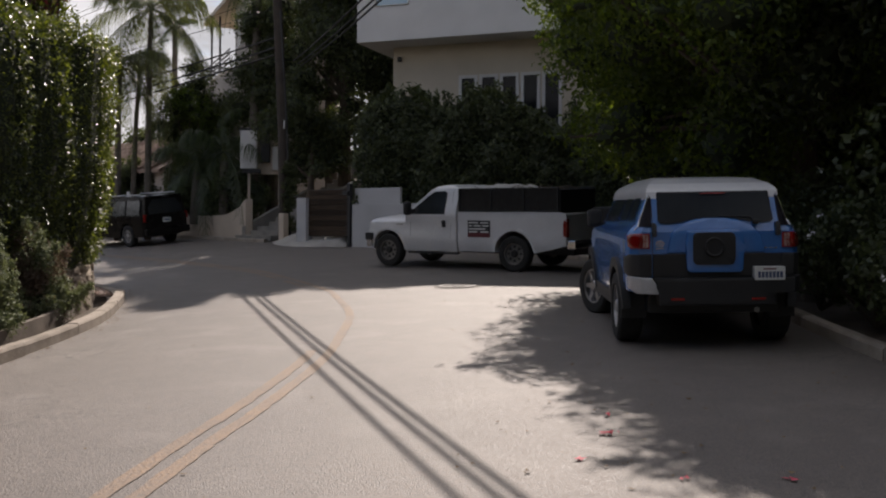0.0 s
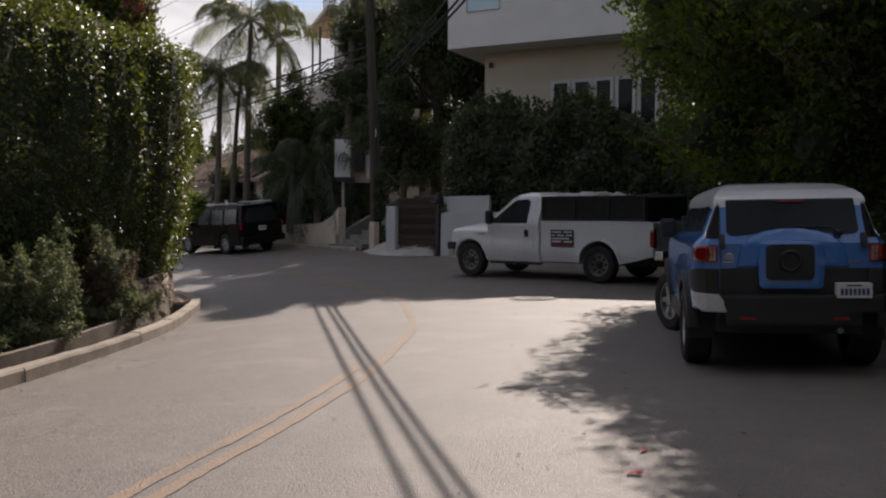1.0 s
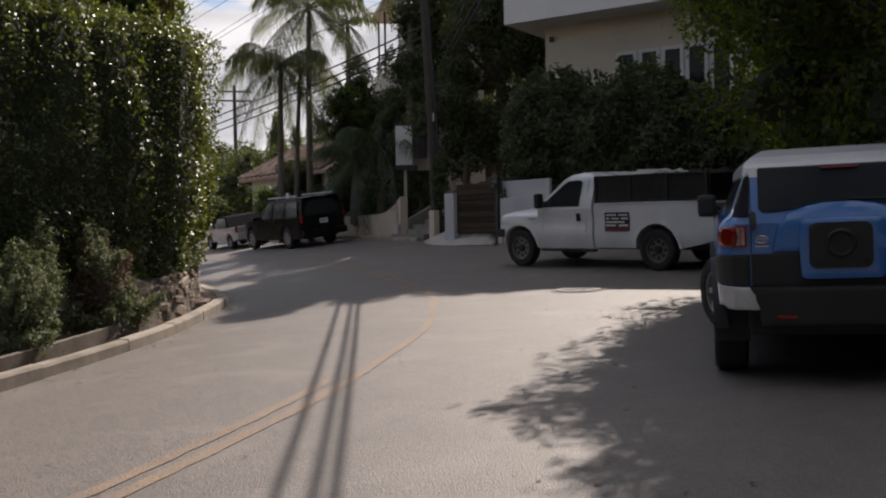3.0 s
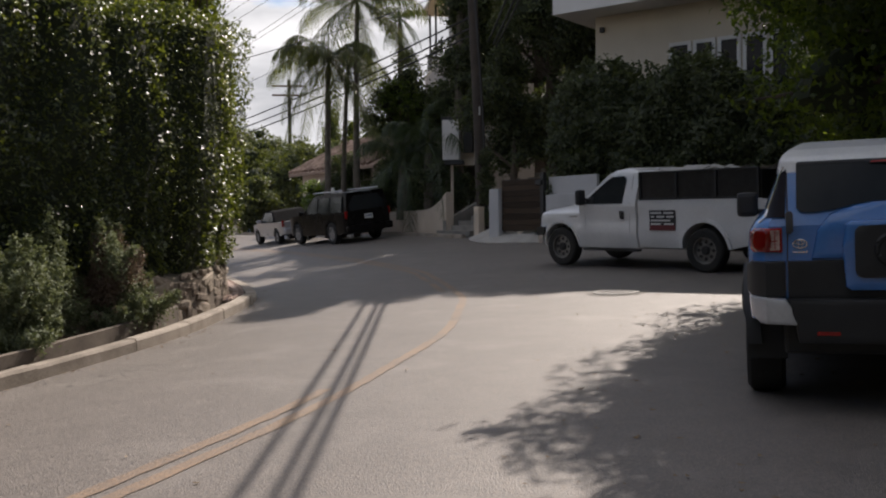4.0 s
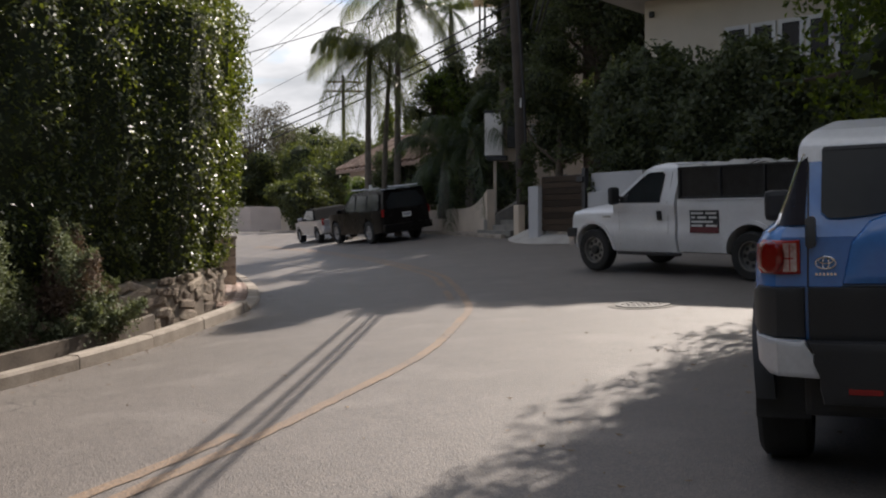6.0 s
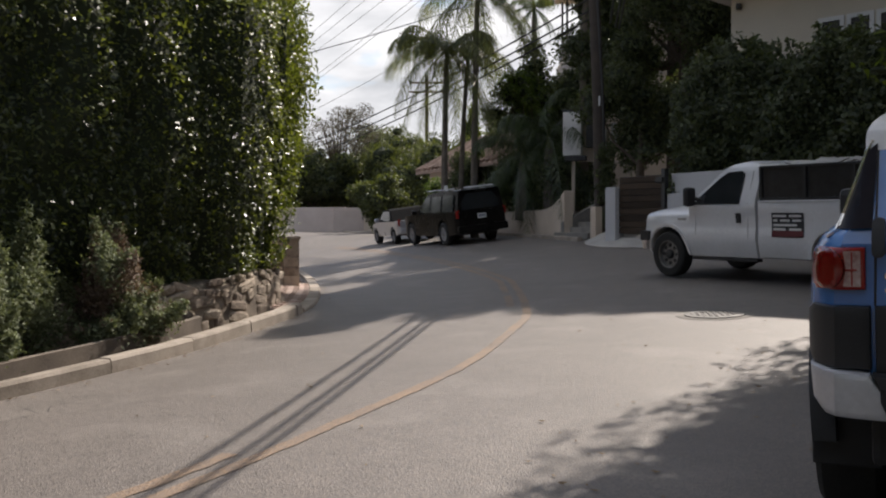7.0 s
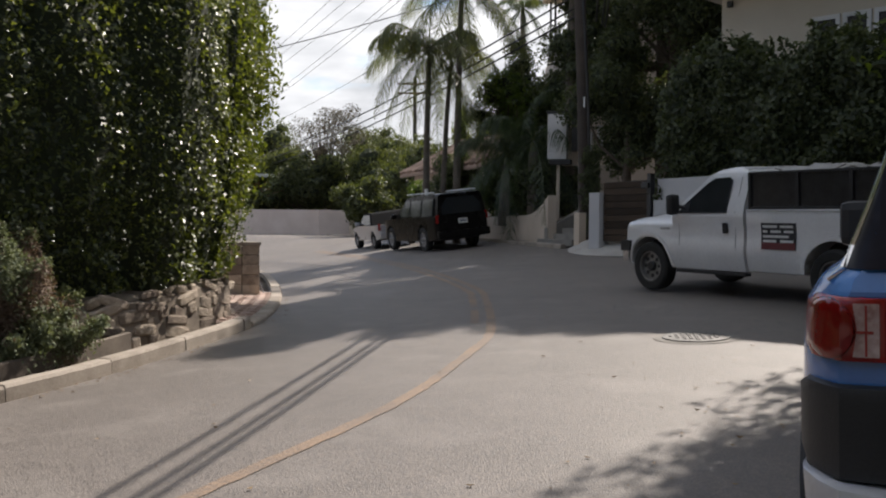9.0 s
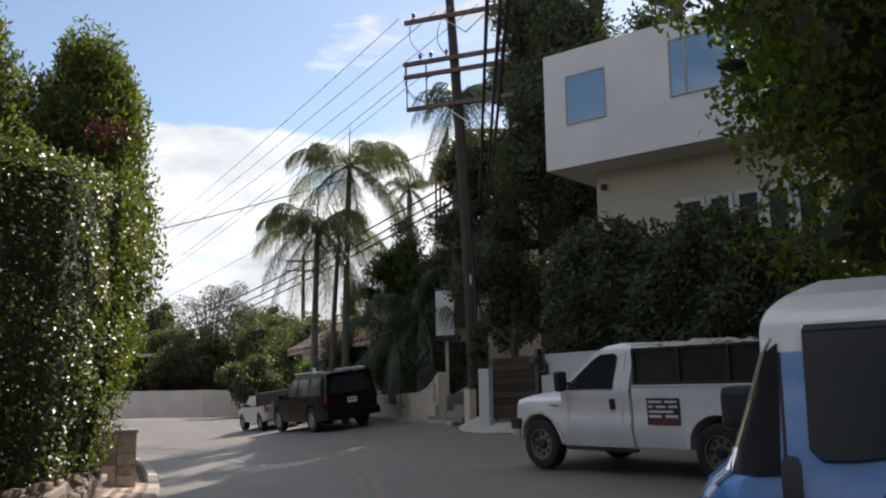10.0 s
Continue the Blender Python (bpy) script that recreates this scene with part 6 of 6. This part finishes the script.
    for k in range(7):
        tail_piece(plate, [(-0.65 + k * 0.037, 0.772), (-0.623 + k * 0.037, 0.772), (-0.623 + k * 0.037, 0.835), (-0.65 + k * 0.037, 0.835)], tail, PLATE_BLUE, "plate_bar", 0.125, 0.01, 1)
    tail_piece(plate, [(-0.585, 0.855), (-0.455, 0.855), (-0.455, 0.87), (-0.585, 0.87)], tail, SIGN_RED, "plate_bar", 0.125, 0.01, 1)
    part("wiper", tube([(0.02, -0.40, 1.345), (0.04, -0.36, 1.40), (0.045, -0.05, 1.41)], 0.009, 5), BLACK_PLASTIC, th)
    part("wiper_motor", box(0.05, 0.07, 0.05, (0.0, -0.41, 1.345), 0.015), BLACK_PLASTIC, th)
    part("exhaust", tube([(0.1, -0.45, 0.42), (0.6, -0.45, 0.44)], 0.03, 8), STEEL, th)
    for s in (1, -1):
        wheel(th, R, s * 0.80, r, 0.265, ALLOY)
        wheel(th, F, s * 0.80, r, 0.265, ALLOY, turn=24)
    return th


blue_car()


def pickup():
    m = on_ground(1.246, 20.59, 149.3)
    th = thing("pickup_truck", m @ Matrix.Scale(0.985, 4), "white single-cab pickup truck with black bed panels, parked across the bend", "truck")
    r, F = 0.395, 3.49

    def hw(x, z):
        w = 0.985
        if z > 1.22:
            w -= 0.20 * min(1, (z - 1.22) / 0.66) ** 1.1
        elif z < 0.7:
            w -= 0.05 * (0.7 - z) / 0.3
        w -= 0.012 * math.cos((z - 0.95) * 9)
        if x > 3.6:
            w -= 0.14 * ((x - 3.6) / 0.6) ** 2
        if x > 2.95 and z > 1.05:                    # the hood rounds in over the wings
            w -= 0.55 * ((z - 1.05) / 0.2) ** 2
        if x < 1.48 and z <= 1.3:
            w -= 0.012
        return w
    nose = [(1.51, 1.27), (2.95, 1.27), (3.45, 1.235), (3.85, 1.17), (4.06, 1.09), (4.15, 0.98), (4.17, 0.62), (4.02, 0.46)]
    cab = nose + arch(F, (0.485, r), 0.40) + [(1.51, 0.40)]
    vehicle_shell(th, cab, hw, WHITE_PAINT, "cab_body", zs=strips(0.4, 1.05, 6) + [1.05, 1.09, 1.13, 1.16, 1.19, 1.22, 1.25], xs=strips(1.51, 2.93, 7) + [2.945, 2.955] + strips(2.96, 4.15, 9))
    house = [(1.51, 1.24), (1.53, 1.80), (1.60, 1.89), (1.85, 1.94), (2.12, 1.905), (2.30, 1.82), (2.97, 1.25)]
    vehicle_shell(th, house, lambda x, z: hw(min(x, 2.9), z) - 0.12 * max(0, (z - 1.82) / 0.12) ** 2, WHITE_PAINT, "cab", zs=strips(1.24, 1.82, 6) + [1.84, 1.86, 1.88, 1.90, 1.92], xs=strips(1.53, 2.95, 9))
    bed = [(-1.28, 0.60), (-1.30, 1.26), (-1.25, 1.30), (1.46, 1.30), (1.47, 0.42), (0.6, 0.42)] + arch(0.0, (0.50, r + 0.03), 0.42) + [(-0.9, 0.5)]
    vehicle_shell(th, bed, hw, WHITE_PAINT, "bed", zs=strips(0.42, 1.3, 8), xs=strips(-1.28, 1.46, 12))
    for s in (1, -1):
        win = [(1.83, 1.27), (1.83, 1.74), (1.89, 1.785), (2.18, 1.775), (2.32, 1.70), (2.74, 1.35), (2.78, 1.27)]
        w = side_piece(th, win, hw, DARK_GLASS, s, "door_window", 0.006)
        frame_line = [(u, s * (hw(u, v) + 0.008), v) for u, v in win + win[:1]]
        part("window_seal", tube(frame_line, 0.009, 5), BLACK_PLASTIC, w)
        side_piece(th, [(1.66, 0.46), (1.66, 1.80), (1.666, 1.80), (1.666, 0.46)], hw, GAP_GREY, s, "door_gap", 0.0015, 0.01, 5)
        side_piece(th, [(2.80, 0.52), (2.80, 1.24), (2.806, 1.24), (2.806, 0.52)], hw, GAP_GREY, s, "door_gap", 0.0015, 0.01, 3)
        side_piece(th, [(-1.2, 1.285), (-1.2, 1.315), (1.46, 1.315), (1.46, 1.285)], hw, WHITE_PAINT, s, "bed_rail", 0.012, 0.04, 3)
        for cx, top in ((0.0, 0.55), (F, 0.53)):
            ring = [(cx + top * math.cos(q), r + 0.02 + top * math.sin(q)) for q in np.linspace(0.02, math.pi - 0.02, 16)] + \
                   [(cx + 0.485 * math.cos(q), r + 0.02 + 0.485 * math.sin(q)) for q in np.linspace(math.pi - 0.02, 0.02, 16)]
            side_piece(th, ring, hw, WHITE_PAINT, s, "wheel_lip", 0.022, 0.03, 1)
            lin = [(cx + 0.49 * math.cos(q), r + 0.02 + 0.49 * math.sin(q)) for q in np.linspace(0, math.pi, 14)]
            part("wheel_well", slab(lin, s * 0.35, s * 0.62, lambda u, v, w: Vector((u, w, v))), BLACK_METAL, th)
        side_piece(th, rounded(1.80, 1.89, 0.96, 1.12, 0.02), hw, BLACK_PLASTIC, s, "door_handle", 0.03, 0.01, 1)
        side_piece(th, [(3.02, 1.0), (3.02, 1.035), (3.22, 1.035), (3.22, 1.0)], hw, STEEL, s, "fender_badge", 0.008, 0.01, 1)
        part("mirror", box(0.14, 0.20, 0.32, (2.76, s * 1.15, 1.40), 0.06), BLACK_PLASTIC, th)
        part("mirror_arm", tube([(2.66, s * 0.93, 1.34), (2.74, s * 1.08, 1.37)], 0.03, 6), BLACK_PLASTIC, th)
        side_piece(th, [(2.58, 1.275), (2.58, 1.42), (2.66, 1.42), (2.79, 1.275)], hw, BLACK_PLASTIC, s, "mirror_foot", 0.02, 0.01, 2)
        part("headlamp", box(0.16, 0.30, 0.2, (4.04, s * 0.64, 0.90), 0.03), CLEAR_LENS, th)
        part("tail_lamp", box(0.10, 0.14, 0.42, (-1.26, s * 0.905, 0.98), 0.035), RED_LENS, th)
        # black stake panels over the bed
        pan = part("bed_panel", slab([(-1.08, 1.31), (1.46, 1.31), (1.47, 1.84), (-1.08, 1.82)], s * 0.86, s * 0.89, lambda u, v, w: Vector((u, w, v))), PANEL_BLACK, th, "dark panel over the bed")
        for x in (-1.06, -0.22, 0.62, 1.45):
            part("stake", box(0.05, 0.05, 0.54, (x, s * 0.897, 1.575), 0.008), BLACK_METAL, pan)
        for z in (1.335, 1.83):
            part("rail", box(2.5, 0.045, 0.04, (0.2, s * 0.897, z), 0.008), BLACK_METAL, pan)
        for cx in (0.0, F):
            tyre = wheel(th, cx, s * 0.86, r, 0.25, WHEEL_STEEL, spokes=0, hub=BLACK_METAL)
            rim = tyre.children[0]
            for k in range(8):                        # hand holes round the steel wheel
                a = 2 * math.pi * k / 8
                hole = ring_lathe([(0.032, 0.05), (0.032, 0.064), (0.0, 0.066)], 10)
                bmesh.ops.translate(hole, vec=(0.155 * math.cos(a), 0.0, 0.155 * math.sin(a)), verts=hole.verts)
                part("hand_hole", hole, BLACK_METAL, rim)
    part("windscreen", slab([(-0.74, 0.04), (0.74, 0.04), (0.64, 0.92), (-0.64, 0.92)], 0, 0.02, lambda u, v, w: Vector((2.955 - v * 0.68 + w * 0.6, u, 1.265 + v * 0.56 + w * 0.8))), DARK_GLASS, th)
    part("cowl", box(0.16, 1.3, 0.03, (2.99, 0, 1.265), 0.01), BLACK_PLASTIC, th)
    part("front_bumper", slab([(-0.95, 0.46), (0.95, 0.46), (0.97, 0.70), (-0.97, 0.70)], 0.0, 0.16, lambda u, v, w: Vector((4.10 + w - 0.10 * abs(u) ** 4, u, v)), strips(-0.95, 0.95, 10), bevel=0.03), CHROME, th, "chrome front bumper")
    part("bumper_strip", slab([(-0.99, 0.63), (0.99, 0.63), (0.99, 0.80), (-0.99, 0.80)], 0.0, 0.24, lambda u, v, w: Vector((4.04 + w - 0.10 * abs(u) ** 4, u, v)), strips(-0.95, 0.95, 10), bevel=0.02), BLACK_PLASTIC, th)
    part("grille", box(0.05, 1.0, 0.22, (4.15, 0, 0.92), 0.02), BLACK_PLASTIC, th)
    part("rear_bumper", box(0.2, 1.85, 0.2, (-1.38, 0, 0.62), 0.03), CHROME, th)
    part("chassis", box(5.2, 1.0, 0.2, (1.35, 0, 0.46), 0.02), BLACK_METAL, th)
    part("running_board", box(1.4, 0.12, 0.05, (2.2, 0.9, 0.36), 0.01), BLACK_METAL, th)
    part("headboard", box(0.04, 1.7, 0.54, (1.46, 0, 1.57), 0.01), BLACK_METAL, th)
    part("tailboard", box(0.04, 1.7, 0.5, (-1.08, 0, 1.55), 0.01), BLACK_METAL, th)
    # a heap under a tarp on the load
    bm = bmesh.new()
    bmesh.ops.create_grid(bm, x_segments=34, y_segments=18, size=0.5)
    for v in bm.verts:
        e = max(abs(v.co.x), abs(v.co.y)) * 2
        v.co = Vector((0.75 + v.co.x * 1.3, v.co.y * 1.5, 1.79 + 0.12 * (1 - e ** 4) + 0.07 * noise.noise(v.co * 7) + 0.03 * noise.noise(v.co * 19)))
    part("load_tarp", bm, TARP, th, "crumpled pale tarp over the load", 60)
    # brushwood sticking out of the load
    rng = random.Random(8)
    twigs = []
    for _ in range(46):
        x, y = rng.uniform(-0.95, 1.2), rng.uniform(-0.7, 0.75)
        twigs.append(tube([(x, y, 1.6), (x + rng.uniform(-0.2, 0.2), y + rng.uniform(-0.15, 0.15), 1.82), (x + rng.uniform(-0.4, 0.4), y + rng.uniform(-0.2, 0.2), rng.uniform(1.82, 1.92))], [0.02, 0.014, 0.006], 5, False))
    tagged(part("brushwood", merge(*twigs), BARK, th, "cut dark branches on the load"), kind="stuff")
    # the door sign: unreadable lettering as bars
    sign = side_piece(th, [(0.60, 0.75), (0.60, 1.125), (1.19, 1.125), (1.19, 0.75)], hw, SIGN_BLACK, 1, "door_sign", 0.012, 0.005, 2, "black and dark red magnetic sign")
    side_piece(sign, [(0.605, 0.755), (0.605, 0.85), (1.185, 0.85), (1.185, 0.755)], hw, SIGN_RED, 1, "sign_band", 0.015, 0.002, 2)
    for z, spans in ((1.075, ((0.64, 0.86), (0.91, 1.16))), (1.005, ((0.64, 0.80), (0.85, 1.03), (1.08, 1.16))), (0.935, ((0.72, 1.16),)), (0.87, ((0.64, 0.86), (0.93, 1.16)))):
        for u0, u1 in spans:
            side_piece(sign, [(u0, z - 0.017), (u0, z + 0.017), (u1, z + 0.017), (u1, z - 0.017)], hw, PLATE_WHITE, 1, "sign_bar", 0.016, 0.002, 2)
    # the equipment trailer hitched behind
    t = thing("equipment_trailer", th.matrix_world @ pose(-2.75, 0.05, 0), "black equipment trailer hitched behind the white truck", "trailer")
    part("deck", box(2.0, 1.5, 0.12, (0, 0, 0.55), 0.02), BLACK_METAL, t)
    part("hopper", slab([(-0.95, 0.62), (0.9, 0.62), (0.95, 1.42), (-0.95, 1.42)], -0.72, 0.72, lambda u, v, w: Vector((u, w, v)), bevel=0.03), BLACK_METAL, t)
    part("drawbar", tube([(0.9, 0, 0.5), (1.5, 0, 0.52)], 0.05, 8), BLACK_METAL, t)
    part("side_lamp", box(0.12, 0.03, 0.06, (0.6, 0.745, 0.8), 0.01), AMBER_LENS, t)
    for k, mt in enumerate((AMBER_LENS, SIGN_RED)):
        part("stripe", box(0.9, 0.012, 0.05, (0.2, 0.735, 0.95 - 0.09 * k), 0.003), mt, t)
    for s in (1, -1):
        wheel(t, -0.1, s * 0.88, 0.33, 0.2, BLACK_METAL)
        part("mudguard", slab([(-0.1 + 0.42 * math.cos(q), 0.33 + 0.42 * math.sin(q)) for q in np.linspace(0, math.pi, 12)], s * 0.77, s * 1.0, lambda u, v, w: Vector((u, w, v))), BLACK_METAL, t)


pickup()


def wagon(name, m, label, paint_mat, length, width, height, wb, front_over, r, belt, hood, roof_mat=None, rear_top=0.12, glass_from=0.35, suv=True):
    """A parked estate or saloon seen from behind: body, cabin, glass, lamps, wheels, racks."""
    th = thing(name, m, label, "car")
    R = length - front_over - wb
    F = R + wb
    W = width / 2

    def hw(x, z):
        w = W - 0.02
        if z > belt:
            w -= 0.17 * min(1, (z - belt) / (height - belt))
        if x < 0.2:
            w -= 0.10 * (1 - x / 0.2) ** 2
        if x > length - 0.7:
            w -= 0.16 * ((x - length + 0.7) / 0.7) ** 2
        return w

    def tail(y, z):
        return 0.05 * (abs(y) / W) ** 3 + max(0, z - belt) * rear_top
    top = [(0.04, 0.42), (0.0, 0.6), (0.0, belt), (F - 0.55, belt), (length - 0.5, hood), (length - 0.05, hood - 0.15), (length, 0.6), (length - 0.1, 0.36)]
    vehicle_shell(th, body_poly(top, F, R, r + 0.08, r, 0.34), hw, paint_mat, zs=strips(0.34, belt, 6), xs=[0.06, 0.13, 0.2] + strips(0.3, length, 14))
    if suv:
        cabin = [(0.02, belt - 0.03), (rear_top * (height - belt) * 0.8, height - 0.10), (0.3, height - 0.02), (1.5, height), (length - 2.55, height - 0.06), (length - 1.6, belt)]
    else:
        cabin = [(0.65, belt - 0.03), (1.25, height - 0.05), (1.7, height), (2.3, height - 0.02), (length - 1.35, belt)]
    vehicle_shell(th, cabin, hw, roof_mat or paint_mat, "cabin", zs=strips(belt, height, 5), xs=strips(0.1, length - 1.8, 9))
    for s in (1, -1):
        if suv:
            for u0, u1 in ((0.25, 1.15), (1.25, 2.15), (2.25, 3.0)):
                side_piece(th, [(u0, belt + 0.05), (u0 + 0.04, height - 0.16), (u1 - (0.35 if u1 == 3.0 else 0.0), height - 0.16), (u1 + (0.15 if u1 == 3.0 else 0), belt + 0.05)], hw, SIDE_GLASS, s, "side_window", 0.03)
            part("roof_rail", tube([(0.4, s * (W - 0.24), height + 0.05), (2.8, s * (W - 0.24), height + 0.05)], 0.02, 6), SILVER_TRIM, th)
        else:
            side_piece(th, [(1.0, belt + 0.03), (1.35, height - 0.08), (2.2, height - 0.08), (length - 1.55, belt + 0.03)], hw, WINDOW_GLASS, s, "side_window", 0.008)
        lamp = [(s * (W - 0.15), belt - 0.2), (s * (W - 0.05), belt - 0.2), (s * (W - 0.06), belt + 0.06), (s * (W - 0.15), belt + 0.06)]
        tail_piece(th, lamp, tail, RED_LENS, "tail_lamp", 0.03, 0.05, 2)
        part("mirror", box(0.12, 0.2, 0.16, (F - 0.75, s * (W + 0.08), belt + 0.08), 0.04), paint_mat, th)
        wheel(th, R, s * (W - 0.13), r, 0.24, ALLOY)
        wheel(th, F, s * (W - 0.13), r, 0.24, ALLOY)
    if suv:
        tail_piece(th, [(-W + 0.25, belt + 0.06), (W - 0.25, belt + 0.06), (W - 0.34, height - 0.15), (-W + 0.34, height - 0.15)], tail, DARK_GLASS, "rear_window", 0.01)
        part("spoiler", box(0.25, width - 0.5, 0.05, (0.12, 0, height - 0.05), 0.02), paint_mat, th)
        part("roof_box", box(0.12, 0.1, 0.22, (1.6, 0.5, height + 0.08), 0.03), PLATE_WHITE, th, "small white roof fitting")
    part("rear_bumper", box(0.2, width - 0.1, 0.26, (0.0, 0, 0.52), 0.06), paint_mat, th)
    plate = tail_piece(th, [(-0.16, belt - 0.27), (0.16, belt - 0.27), (0.16, belt - 0.11), (-0.16, belt - 0.11)], tail, PLATE_WHITE, "number_plate", 0.02, 0.01, 1, "white number plate")
    for k in range(6):
        tail_piece(plate, [(-0.12 + k * 0.042, belt - 0.22), (-0.09 + k * 0.042, belt - 0.22), (-0.09 + k * 0.042, belt - 0.15), (-0.12 + k * 0.042, belt - 0.15)], tail, PLATE_BLUE, "plate_bar", 0.024, 0.01, 1)
    part("underbody", box(length - 0.6, width - 0.5, 0.2, (length / 2, 0, 0.42), 0.03), BLACK_METAL, th)
    return th


wagon("sport_utility_car", on_ground(-11.95, 33.55, 143), "large black sport utility car parked by the retaining wall", BLACK_PAINT, 5.2, 1.95, 1.87, 3.02, 0.95, 0.40, 1.12, 1.08)
wagon("small_car", on_ground(-16.95, 37.6, 140), "small pale silver car with a black roof", SILVER_PAINT, 4.1, 1.72, 1.42, 2.5, 0.8, 0.31, 0.92, 0.85, ROOF_CLOTH, suv=False)


# ---- small things on the road ----
def manhole():
    x, y = -0.33, 17.0
    th = thing("manhole_cover", on_ground(x, y, 20, 0.006), "round cast-iron manhole cover set in pale concrete", "manhole cover")
    ring = bmesh.new()
    bmesh.ops.create_circle(ring, cap_ends=True, radius=0.46, segments=40)
    part("collar", ring, GREY_CONCRETE, th)
    b = ring_lathe([(0.36, 0.0), (0.36, 0.012), (0.33, 0.014), (0.0, 0.014)], 36)
    bmesh.ops.rotate(b, matrix=Matrix.Rotation(math.pi / 2, 3, "X"), verts=b.verts)
    part("cover", b, IRON, th)
    for i in range(-4, 5):
        for j in range(-4, 5):
            if i * i + j * j < 17:
                part("stud", box(0.04, 0.04, 0.008, (i * 0.068, j * 0.068, 0.018), 0.003), IRON, th)


manhole()


def scatter(name, label, spots, size, material, seed, kind=""):
    """Curled leaves or petals lying on the road, one object for the lot."""
    rng = random.Random(seed)
    bm = bmesh.new()
    for x, y, lift in spots:
        a, s = rng.uniform(0, 6.3), size * rng.uniform(0.6, 1.4)
        z = gz(x, y) + 0.008 + lift
        c, n = math.cos(a) * s, math.sin(a) * s
        tip = rng.uniform(0.1, 0.5) * s
        v = [bm.verts.new(p) for p in ((x - c, y - n, z + tip), (x + n * 0.5, y - c * 0.5, z), (x + c, y + n, z + tip), (x - n * 0.5, y + c * 0.5, z + 0.2 * tip))]
        bm.faces.new(v)
    tagged(link(name, bm, material), label, "litter", kind="stuff")


rng5 = random.Random(77)
scatter("petals", "fallen red petals on the asphalt", [(1.244 + rng5.gauss(0, 0.03), 5.83 + rng5.gauss(0, 0.03), 0.01 * rng5.random()) for _ in range(7)] +
        [(x + rng5.gauss(0, 0.02), y + rng5.gauss(0, 0.02), 0.0) for x, y in ((1.0, 5.2), (1.55, 4.75), (2.1, 4.75), (1.3, 6.4)) for _ in range(2)], 0.035, PETAL, 1)
spots = []
for _ in range(520):
    t = rng5.random()
    if t < 0.35:
        p = curve(LEFT_EDGE, rng5.uniform(2.0, 7.2))
        spots.append((p[0] + abs(rng5.gauss(0, 0.12)) + 0.03, p[1], 0))
    elif t < 0.8:
        spots.append((rng5.uniform(0.2, 3.6), rng5.uniform(4.0, 17.5), 0))
    else:
        spots.append((rng5.uniform(-4.5, 3.5), rng5.uniform(3, 20), 0))
scatter("dry_leaves", "dry brown leaves and grit along the kerbs", spots, 0.022, DRY_LEAF, 2)
